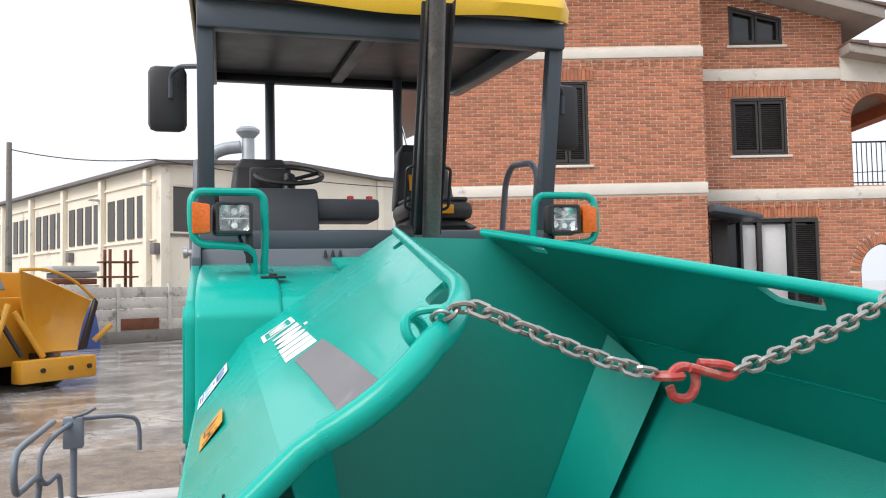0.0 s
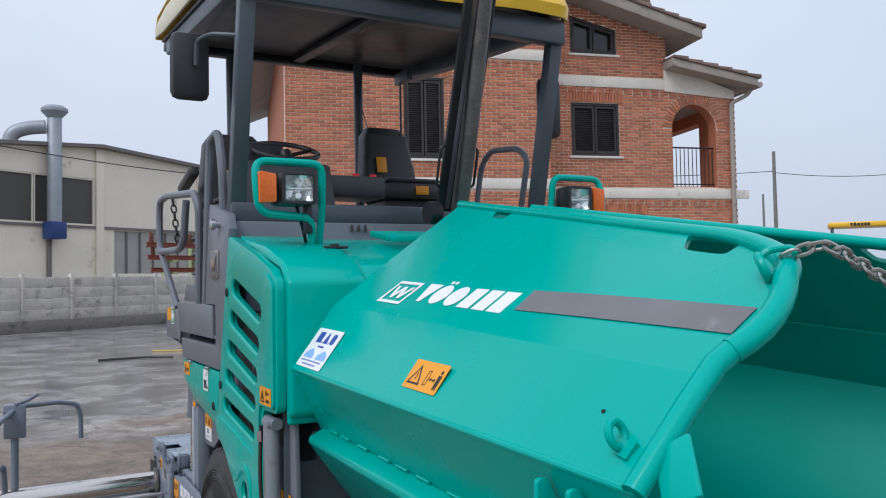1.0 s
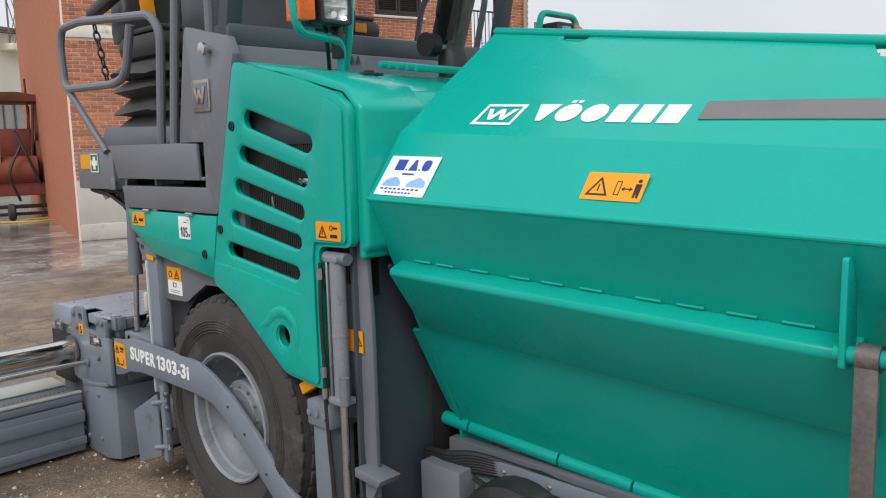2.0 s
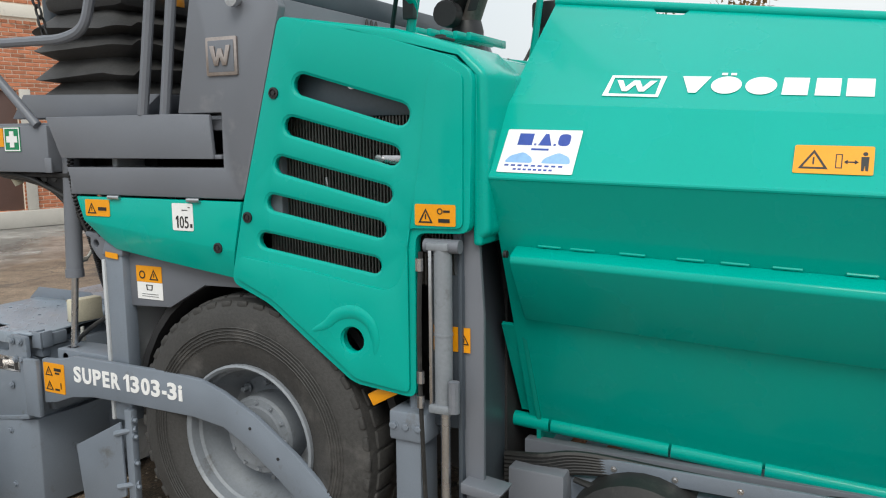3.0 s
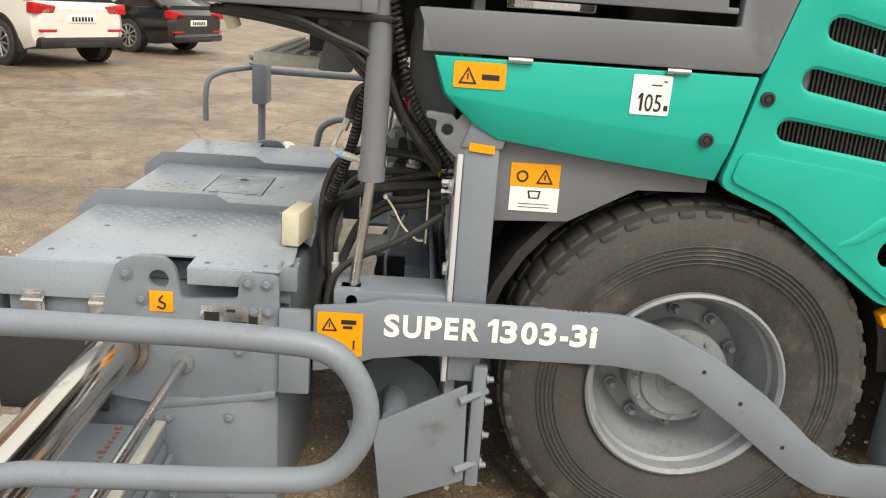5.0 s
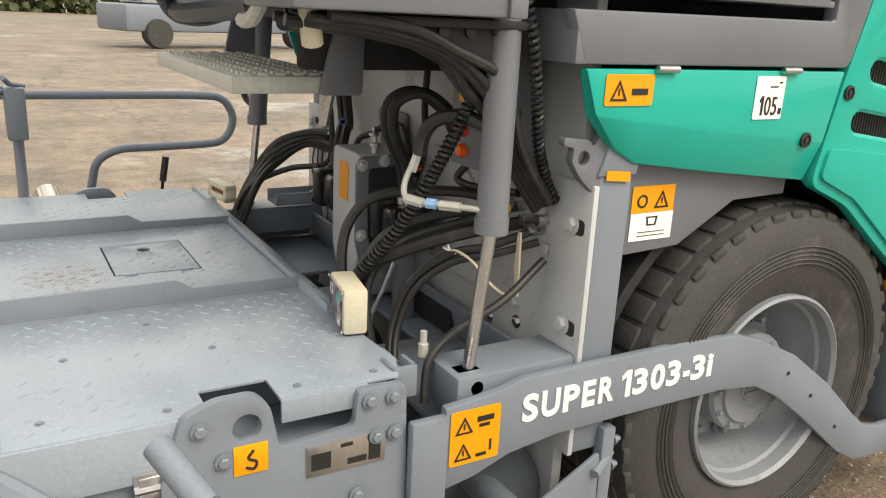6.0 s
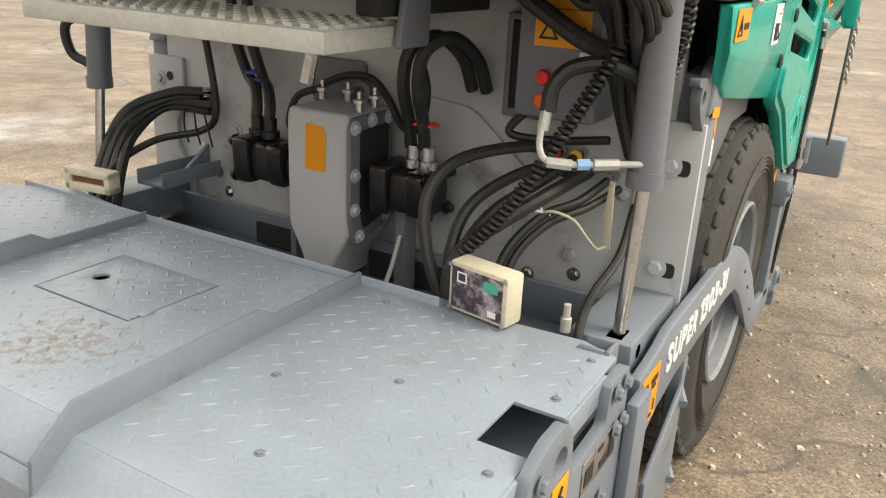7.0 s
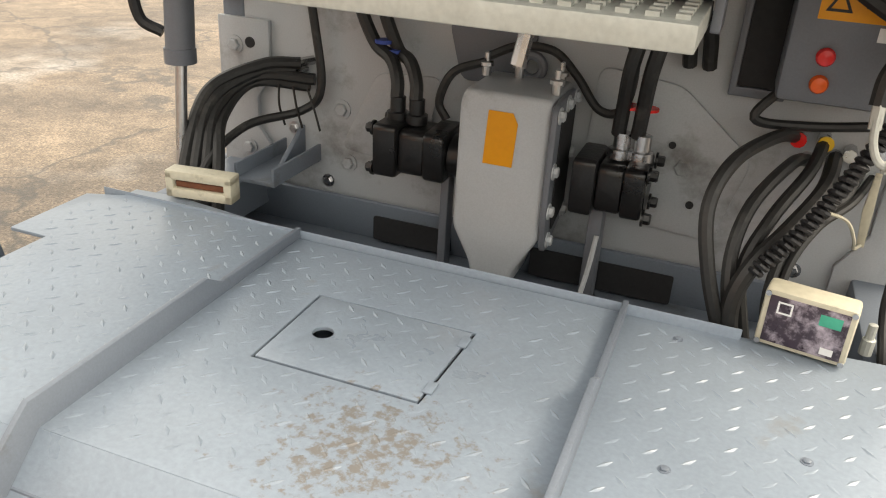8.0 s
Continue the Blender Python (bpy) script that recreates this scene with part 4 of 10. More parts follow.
sp("terrace_slab", box(20.7, 28, -1.0, 3.0, 8.05, 8.45, 0.03), SHEDWALL)
sp("roof_tank", box(19.4, 20.6, 2, 3, 9.5, 10.7, 0.1), TARP, None, "blue roof tank")

# ---------------------------------------------------------------- yard clutter along the fence
def rack(at, width, height, mat, levels, label):
    r = thing("storage_rack", label, "rack", at, "racks by the fence")
    m = Matrix.Translation(at) @ FENCE.to_3x3().to_4x4()
    for x in (0, width):
        for y in (0, 0.5):
            part("upright", moved(box(x - 0.05, x + 0.05, y - 0.05, y + 0.05, 0, height, 0.006), m), mat, r)
    for z in levels:
        part("shelf_beam", moved(box(-0.3, width + 0.3, -0.08, 0.58, z, z + 0.07, 0.01), m), RUST, r)
    return r


def on_fence(s, off):
    p = FENCE @ Vector((s, off, 0))
    return (p.x, p.y, 0)


rack(on_fence(-4.25, 0.8), 0.85, 3.75, RUST, (2.6, 3.2), "rusty scaffold frame standing behind the fence")
# Pale green posts with heavy rusty beams laid across them.
beam_rack = thing("storage_rack", "pale green rack loaded with heavy rusty beams", "rack", on_fence(8.03, 0.8), "racks by the fence")
rack_at = Matrix.Translation(on_fence(8.03, 0.8)) @ FENCE.to_3x3().to_4x4()
for x in (0, 1.65):
    part("upright", moved(box(x - 0.14, x + 0.14, 0.25, 0.50, 0, 3.78, 0.012), rack_at), PALEGREEN, beam_rack)
    for z in (2.40, 3.00, 3.60):
        part("arm", moved(box(x - 0.09, x + 0.09, -0.40, 0.245, z - 0.10, z - 0.002, 0.008), rack_at), PALEGREEN, beam_rack)
for x0, x1, z, y in ((-1.30, 2.20, 2.40, -0.15), (-0.75, 2.60, 2.40, 0.08), (-1.45, 1.95, 3.00, -0.12), (-1.0, 2.35, 3.00, 0.10), (-1.55, 2.45, 3.60, -0.16), (-1.35, 2.1, 3.60, 0.08)):
    part("beam", moved(merged(box(x0, x1, y - 0.09, y + 0.09, z, z + 0.035, 0.006), box(x0, x1, y - 0.015, y + 0.015, z + 0.037, z + 0.19, 0.004), box(x0, x1, y - 0.09, y + 0.09, z + 0.192, z + 0.225, 0.006)), rack_at), OLDRED if y < 0 else RUST, beam_rack)
for x, z in ((-1.35, 3.83), (-0.95, 3.83), (0.75, 3.83), (1.05, 3.83), (-1.25, 3.23)):
    part("bracket", moved(prism([(x, z), (x + 0.22, z), (x + 0.16, z + 0.42), (x + 0.04, z + 0.52)], "y", -0.14, -0.04, 0.01), rack_at), RUST, beam_rack)
pile = thing("scrap_stack", "stack of dark boards and scrap behind the fence", "scrap", on_fence(-6.0, 1.2))
for i, (s, z, w) in enumerate(((-6.6, 2.1, 1.9), (-6.5, 2.35, 1.7), (-6.3, 2.6, 1.5), (-6.5, 2.85, 1.8))):
    part("board", moved(box(s, s + w, 0.7, 1.9, 0 if i == 0 else z, z + 0.22, 0.03), FENCE), (CONCRETE, RUST, SHEDROOF, GALV)[i], pile)
tarp = thing("covered_heap", "blue tarpaulin stretched over a heap by the fence", "tarpaulin", on_fence(-10, -1.2))
bm = bmesh.new()
bmesh.ops.create_grid(bm, x_segments=28, y_segments=10, size=1.0)
rnd = random.Random(3)
for v in bm.verts:
    u, w = v.co.x, v.co.y
    v.co = Vector((-10.5 + 4.6 * u, -1.3 + 1.0 * w, 2.75 * (1 - abs(w) ** 3) * (1 - max(0, abs(u) - 0.35) * 0.75) + 0.06 * math.sin(9 * u + 3 * w) + rnd.uniform(-0.02, 0.02)))
part("sheet", moved(bm, FENCE), TARP, tarp)
# Poles with slack wires.


def pole(at, height, arms, wires, label):
    p = thing("utility_pole", label, "utility pole", at, "poles with wires")
    part("shaft", tube([at, (at[0], at[1], height)], lambda k: 0.16 - 0.05 * k, 10), PLINTH, p)
    for z in arms:
        part("crossarm", box(at[0] - 0.5, at[0] + 0.5, at[1] - 0.05, at[1] + 0.05, z, z + 0.1, 0.01), GALV, p)
    for a, b, sag in wires:
        A, B = Vector(a), Vector(b)
        part("wire", tube([A.lerp(B, i / 14) - Vector((0, 0, sag * 4 * (i / 14) * (1 - i / 14))) for i in range(15)], 0.025, 5), INK, p)
    return p


pole((-9.85, 35.3, 0), 8.8, (), (((-9.85, 35.3, 8.5), (-3.6, 33.5, 7.9), 0.25), ((-3.6, 33.5, 7.9), (17, 42.5, 8.0), 0.5)), "slim grey concrete pole at the yard edge")
pole((46.2, 34.1, 0), 10.4, (), (((46.2, 34.1, 8.9), (60, 28, 9.6), 0.6), ((46.2, 34.1, 9.0), (20, 46, 9.4), 0.5)), "slim concrete pole with slack wires")
pole((72, 56, 0), 10.5, (), (), "slim concrete pole far off")

# ---------------------------------------------------------------- yellow machine across the yard
YM = facing((-4.15, 14.25, 0), (0.68, 0.73, 0), (-0.73, 0.68, 0))
ym = thing("yellow_paver", "yellow road machine with its hopper wings folded open", "road paver", (-4.15, 14.25, 0))


def yp(name, bm, mat, parent=None, label=""):
    return part(name, moved(bm, YM), mat, parent or ym, label)


def bucket(flip):
    """A curved hopper wing, open to the front."""
    bm = bmesh.new()
    grid = []
    for j in range(9):
        v = j / 8
        row = []
        for i in range(9):
            u = i / 8
            x = (-0.35 + 0.95 * u) * (1 - v) + (-0.75 + 1.75 * u) * v + 0.10 * math.sin(math.pi * v) * (u - 0.2)
            z = 0.70 + v * ((2.45 - 0.70) * (1 - u) + (1.80 - 0.70) * u) + 0.10 * math.sin(math.pi * u) * v
            y = 0.25 + 0.75 * math.sin(math.pi * min(1, v * 0.75 + 0.1)) * math.sin(math.pi * (0.12 + 0.76 * (1 - u)) )
            row.append(bm.verts.new((x * flip, y, z)))
        grid.append(row)
    for a, b in zip(grid, grid[1:]):
        for i in range(8):
            bm.faces.new((a[i], a[i + 1], b[i + 1], b[i]))
    bmesh.ops.recalc_face_normals(bm, faces=bm.faces)
    bmesh.ops.solidify(bm, geom=list(bm.faces), thickness=0.04)
    return bm


wing_r = yp("hopper_wing", moved(bucket(1), Matrix.Translation((0.25, 0, 0))), OCHRE, None, "curved yellow hopper wing")
yp("hopper_wing", moved(bucket(-1), Matrix.Translation((-1.75, 0, 0))), OCHRE, None, "curved yellow hopper wing")
yp("rim", tube(spline([(-0.52, 0.30, 2.46), (0.1, 0.32, 2.46), (0.7, 0.3, 2.25), (1.26, 0.28, 1.82)], 6), 0.035, 8), OCHRE, wing_r)
yp("side_flap", prism([(1.22, 1.85), (1.3, 1.75), (1.0, 0.75), (0.82, 0.72)], "y", 0.2, 0.3, 0.02), BLACK, wing_r, "black rubber flap")
for x0, x1 in ((-0.75, 1.0), (-2.6, -1.3)):
    yp("push_block", box(x0, x1, -0.1, 0.25, 0.16, 0.62, 0.03), OCHRE)
for x in (-0.3, 0.35, 0.8):
    yp("bolt", lathe([(0.05, 0), (0.05, -0.05), (0.001, -0.055)], (x, -0.1, 0.40), "y", 10), BLACK)
for a, b, r, mat in (((-1.3, 0.2, 0.5), (-0.75, 0.35, 1.75), 0.07, OCHRE), ((-0.55, 0.2, 0.7), (-1.15, 0.4, 1.85), 0.05, BLACK), ((-0.1, 0.15, 0.65), (-0.65, 0.3, 1.6), 0.06, OCHRE), ((-1.6, 0.2, 0.7), (-0.85, 0.4, 1.3), 0.07, OCHRE), ((1.25, 0.3, 0.9), (1.55, 0.1, 1.25), 0.06, OCHRE)):
    yp("strut", rod(a, b, r, 10), mat)
yp("body", prism([(1.2, 0.5), (6.0, 0.5), (6.0, 2.0), (3.2, 2.15), (1.2, 2.45)], "x", -1.75, 0.25, 0.08), OCHRE)
yp("sign_panel", moved(box(-1.1, 0.0, -0.02, 0.02, -0.28, 0.28, 0.02), Matrix.Translation((-0.65, 0.75, 2.28)) @ Matrix.Rotation(radians(-35), 4, "X")), GREY, None, "dark grey sign panel with pale marks")
yp("sign_mark", moved(box(-0.7, -0.25, -0.03, -0.022, 0.0, 0.16, 0.002), Matrix.Translation((-0.65, 0.75, 2.28)) @ Matrix.Rotation(radians(-35), 4, "X")), WHITE)
yp("crosswall", box(-2.2, 0.9, 0.9, 1.15, 0.45, 1.9, 0.05), OCHRE)
for x in (-1.55, 0.3):
    yp("crawler", prism(rounded([(0.4, 0.0), (5.5, 0.0), (5.9, 0.35), (5.5, 0.7), (0.5, 0.7), (0.15, 0.35)], 0.2, 4), "x", x - 0.2, x + 0.2, 0.03), BLACK, None, "black crawler track")

# ---------------------------------------------------------------- old red machine by the fence
RM = facing((4.7, 19.7, 0), (0.965, -0.262, 0), (0.262, 0.965, 0))
red = thing("old_red_machine", "rusty red old compressor cart with drums and a roof", "machine", (4.7, 19.7, 0))


def rp(name, bm, mat, parent=None, label=""):
    return part(name, moved(bm, RM), mat, parent or red, label)


rp("roof", prism([(-1.07, 2.95), (-1.0, 3.22), (-0.4, 3.30), (0.3, 3.30), (0.75, 3.22), (0.82, 2.95), (0.72, 3.05), (-0.95, 3.05)], "y", 0.0, 1.6, 0.02), RUST, None, "rusty sheet roof")
for x0, x1, y in ((-0.90, -0.70, 0.1), (-0.50, -0.42, 0.1), (0.62, 0.50, 0.1), (-0.9, -0.8, 1.4), (0.6, 0.5, 1.4)):
    rp("roof_post", rod((x0, y, 3.0), (x1, y, 1.6), 0.035, 8), RUST)
rp("engine_box", box(-0.78, 0.58, 0.2, 1.3, 1.55, 2.36, 0.06), OLDRED)
for x0, x1 in ((-1.36, -0.55), (0.60, 1.42)):
    rp("drum", lathe([(0.30, x0), (0.55, x0 + 0.01), (0.57, x0 + 0.06), (0.55, x0 + 0.3), (0.57, x1 - 0.06), (0.55, x1 - 0.01), (0.30, x1)], (0, 0.3, 1.5), "x", 24), RUST, None, "rusty steel drum")
rp("drum", lathe([(0.3, -1.16), (0.36, -1.15), (0.37, 0.0), (0.36, 0.57), (0.3, 0.58)], (0, -0.25, 1.28), "x", 24), OLDRED, None, "dull red tank")
rp("chassis", box(-1.3, 1.5, -0.4, 1.5, 0.62, 0.95, 0.03), OLDRED)
rp("bottom_frame", merged(box(-1.3, 1.3, -0.55, -0.45, 0.30, 0.40, 0.01), box(-1.1, 1.0, -0.55, -0.45, 0.12, 0.2, 0.01)), BLACK)
for x, y in ((-1.22, -0.5), (-0.12, -0.6), (1.15, -0.4), (-1.1, 1.2), (1.1, 1.2)):
    rp("wheel", lathe([(0.06, -0.09), (0.18, -0.09), (0.22, -0.05), (0.22, 0.05), (0.18, 0.09), (0.06, 0.09)], (x, y, 0.22), "x", 18), TYRE, None, "small black tyre")
rp("lever", moved(box(-0.13, 0.13, -0.1, 0.1, 0, 2.55, 0.03), Matrix.Translation((-0.40, -0.5, 1.45)) @ Matrix.Rotation(radians(3), 4, "Y")), GALV, None, "tall grey drawbar folded up")
for k, pts in enumerate((((0.1, -0.5, 2.3), (0.35, -0.7, 1.6), (0.6, -0.6, 0.9)), ((-0.55, -0.5, 2.1), (-0.62, -0.7, 1.4), (-0.6, -0.6, 0.8)), ((0.2, -0.6, 1.9), (-0.1, -0.8, 1.2), (0.1, -0.6, 0.5)))):
    rp("hose", tube(spline(pts, 6), 0.035, 7), RUBBER)
rp("mast", rod((0.5, 0.2, 2.2), (0.48, 0.2, 3.65), 0.03, 6), RUST)
board = thing("pallet_board", "pale plywood board lying on low blocks", "board", (5.6, 18.6, 0))
part("plank", moved(moved(box(-0.8, 0.9, -0.7, 0.7, 0.10, 0.14, 0.01), Matrix.Rotation(radians(4), 4, "Y")), RM @ Matrix.Translation((1.95, -0.7, 0.12))), PLYWOOD, board)
for x in (1.4, 2.5):
    part("block", moved(box(x - 0.1, x + 0.1, -1.2, -0.2, 0, 0.2, 0.01), RM), PLYWOOD, board)
single("cable", moved(tube(spline([(-2.6, -1.2, 0.02), (-1.6, -1.45, 0.02), (-0.6, -1.25, 0.02), (0.4, -1.5, 0.02), (1.2, -1.0, 0.02), (0.8, -0.6, 0.02), (0.0, -0.9, 0.02)], 8), 0.028, 6), RM), CABLE, "yellow cable lying on the wet yard", "cable")
single("dark_hose", moved(tube(spline([(-3.6, -3.5, 0.02), (-2.6, -3.2, 0.02), (-1.9, -3.3, 0.02)], 8), 0.03, 6), RM), RUBBER, "black hose lying on the wet yard", "hose")


# ---------------------------------------------------------------- parked cars
def loft(rings):
    bm = bmesh.new()
    vs = [[bm.verts.new(p) for p in r] for r in rings]
    n = len(rings[0])
    for a, b in zip(vs, vs[1:]):
        for i in range(n):
            bm.faces.new((a[i], a[(i + 1) % n], b[(i + 1) % n], b[i]))
    bm.faces.new(vs[0][::-1])
    bm.faces.new(vs[-1])
    bmesh.ops.recalc_face_normals(bm, faces=bm.faces)
    return bm


def car(at, forward, paint, label, rear, belt, top, wb, nose, width, wheel_r, lower, sporty):
    """Parked car; local y runs forward from the rear axle. rear: overhang; belt, top: heights."""
    m = facing(at, (forward[1], -forward[0], 0), (forward[0], forward[1], 0))
    c = thing("parked_car", label, "car", at, "cars parked by the house")
    w = width / 2
    length = wb + nose

    def cp(name, bm, mat, parent=None, lab=""):
        return part(name, moved(bm, m), mat, parent or c, lab)

    def ring(y, z0, z1, k, tuck=0.94):
        return [(-w * k * 0.92, y, z0), (-w * k, y, z0 + 0.18), (-w * k * 1.0, y, (z0 + z1) / 2 + 0.08), (-w * k * tuck, y, z1 - 0.03), (-w * k * tuck * 0.9, y, z1), (w * k * tuck * 0.9, y, z1), (w * k * tuck, y, z1 - 0.03), (w * k * 1.0, y, (z0 + z1) / 2 + 0.08), (w * k, y, z0 + 0.18), (w * k * 0.92, y, z0)]

    lo = 0.26 if not sporty else 0.20
    body = cp("body", loft([ring(-rear, lo + 0.22, belt - 0.14, 0.80), ring(-rear + 0.10, lo + 0.10, belt - 0.04, 0.93), ring(-rear + 0.4, lo + 0.02, belt, 0.99), ring(0.3, lo, belt, 1.0), ring(wb * 0.5, lo, belt - 0.02, 1.0), ring(wb * 0.78, lo, belt - 0.05, 1.0), ring(wb + 0.2, lo, belt - 0.14, 0.98), ring(length - 0.15, lo + 0.05, belt - 0.28, 0.90), ring(length, lo + 0.14, belt - 0.40, 0.72)]), paint, None, "painted car body")
    roof0, roof1 = -rear + (0.35 if not sporty else 0.75), wb * 0.70

    def cab(y, z1, k0, k1, z0=belt - 0.03):
        return [(-w * k0, y, z0), (-w * k1, y, z1 - 0.05), (-w * k1 * 0.86, y, z1), (w * k1 * 0.86, y, z1), (w * k1, y, z1 - 0.05), (w * k0, y, z0)]

    cp("glasshouse", loft([cab(-rear + 0.16, belt + 0.04, 0.84, 0.80), cab(roof0 + 0.15, top - 0.10, 0.89, 0.70), cab(roof0 + 0.5, top - 0.03, 0.90, 0.72), cab(wb * 0.42, top - 0.02, 0.91, 0.73), cab(roof1 - 0.1, top - 0.12, 0.91, 0.74), cab(wb * 0.93, belt + 0.02, 0.90, 0.86)]), CARGLASS, body, "dark tinted car windows")
    cp("roof", loft([[(-w * 0.66, y, z), (-w * 0.62, y, z + 0.035), (w * 0.62, y, z + 0.035), (w * 0.66, y, z)] for y, z in ((roof0 - 0.08, top - 0.13), (roof0 + 0.5, top - 0.03), (wb * 0.42, top - 0.015), (roof1 - 0.12, top - 0.11))]), paint, body)
    for s in (-1, 1):
        for y0, z0, y1, z1, r in ((-rear + 0.2, belt, roof0 + 0.2, top - 0.10, 0.055), (wb * 0.40, belt, wb * 0.40 - 0.05, top - 0.06, 0.03), (wb * 0.91, belt, roof1 - 0.12, top - 0.13, 0.04)):
            cp("pillar", tube([(s * w * 0.895, y0, z0), (s * w * 0.735, y1, z1)], r, 8), paint, body)
        cp("tail_light", prism(rounded([(s * w * 0.50, belt - 0.10), (s * w * 0.93, belt - 0.05), (s * w * 0.95, belt - 0.22), (s * w * 0.55, belt - 0.22)], 0.03, 3), "y", -rear + 0.16, -rear + 0.0, 0.02), TAILRED, body, "red tail light")
        cp("exhaust_tip", box(s * w * 0.45, s * w * 0.68, -rear - 0.02, -rear + 0.1, lo + 0.10, lo + 0.17, 0.02), BLACK, body)
        cp("sill", box(s * w * 0.97, s * w * 1.005, 0.45, wb - 0.45, lo - 0.01, lo + 0.12, 0.02), lower, body)
        cp("door_handle", box(s * w * 1.0, s * w * 1.02, wb * 0.32, wb * 0.40, belt - 0.17, belt - 0.14, 0.008), paint, body)
        cp("wing_mirror", box(s * w * 0.98, s * w * 1.16, wb * 0.80, wb * 0.88, belt, belt + 0.13, 0.04), paint, body)
        for y in (0, wb):
            cp("wheel_arch", prism([((wheel_r + 0.09) * math.cos(radians(a)) + y, wheel_r + (wheel_r + 0.09) * math.sin(radians(a))) for a in range(-20, 201, 12)] + [((wheel_r + 0.01) * math.cos(radians(a)) + y, wheel_r + (wheel_r + 0.01) * math.sin(radians(a))) for a in range(200, -21, -12)], "x", s * w * 0.90, s * w * 1.012), lower, body)
            cp("arch_lining", prism(circle(y, wheel_r, wheel_r + 0.012, 24), "x", s * w * 0.9, s * w * 1.003), DARK, body)
            wheel = cp("wheel", lathe([(wheel_r * 0.68, w - 0.22), (wheel_r * 0.95, w - 0.23), (wheel_r, w - 0.19), (wheel_r, w - 0.03), (wheel_r * 0.95, w + 0.012), (wheel_r * 0.70, w + 0.02), (wheel_r * 0.68, w - 0.02)], (0, y, wheel_r), "x", 28) if s > 0 else lathe([(wheel_r * 0.68, -w + 0.22), (wheel_r * 0.95, -w + 0.23), (wheel_r, -w + 0.19), (wheel_r, -w + 0.03), (wheel_r * 0.95, -w - 0.012), (wheel_r * 0.70, -w - 0.02), (wheel_r * 0.68, -w + 0.02)], (0, y, wheel_r), "x", 28), TYRE, None, "black car tyre")
            cp("rim", lathe([(wheel_r * 0.70, s * (w + 0.0)), (wheel_r * 0.69, s * (w + 0.022)), (wheel_r * 0.60, s * (w + 0.024)), (wheel_r * 0.58, s * (w + 0.004))], (0, y, wheel_r), "x", 28, closed=True), ALLOY, wheel)
            for k in range(10):
                a = 2 * math.pi * k / 10
                cp("spoke", rod((s * (w + 0.014), y + 0.03 * math.cos(a), wheel_r + 0.03 * math.sin(a)), (s * (w + 0.018), y + wheel_r * 0.62 * math.cos(a + 0.1), wheel_r + wheel_r * 0.62 * math.sin(a + 0.1)), 0.017, 6), ALLOY, wheel)
    for s in (-1, 1):
        cp("bumper_reflector", box(s * w * 0.52, s * w * 0.84, -rear - 0.012, -rear + 0.1, belt - 0.50, belt - 0.46, 0.008), TAILRED, body, "thin red bumper reflector")
    cp("diffuser", box(-w * 0.42, w * 0.42, -rear - 0.036, -rear + 0.1, lo + 0.07, lo + 0.15, 0.01), BLACK, body, "black lower diffuser")
    cp("bumper", box(-w * 0.86, w * 0.86, -rear - 0.03, -rear + 0.16, lo + 0.06, lo + 0.24, 0.05), lower, body)
    plate = cp("number_plate", box(-0.26, 0.26, -rear - 0.012, -rear + 0.06, belt - 0.36, belt - 0.24, 0.004), WHITE, body, "white plate with dark bars")
    cp("plate_bars", merged(*[box(-0.20 + i * 0.06, -0.165 + i * 0.06, -rear - 0.017, -rear - 0.012, belt - 0.335, belt - 0.265, 0) for i in range(7)]), INK, plate)
    cp("tailgate_line", box(-w * 0.7, w * 0.7, -rear + 0.085, -rear + 0.10, belt - 0.42, belt - 0.41, 0.002), DARK, body)
    return c


car((8.05, 8.5, 0), (0.821, 0.571), CARWHITE, "white coupe-like car with red tail lights parked by the house", 0.85, 1.02, 1.58, 2.55, 0.50, 1.88, 0.36, CARSILVER, False)
car((11.2, 7.1, 0), (0.50, 0.866), CARWHITE, "white off-road car with dark lower trim parked by the house", 0.80, 1.08, 1.68, 2.72, 0.72, 1.86, 0.37, BLACK, False)
car((15.0, 6.5, 0), (0.39, 0.92), CARBLACK, "glossy black saloon car with red tail lights", 1.05, 0.95, 1.42, 2.85, 0.75, 1.82, 0.34, CARBLACK, True)

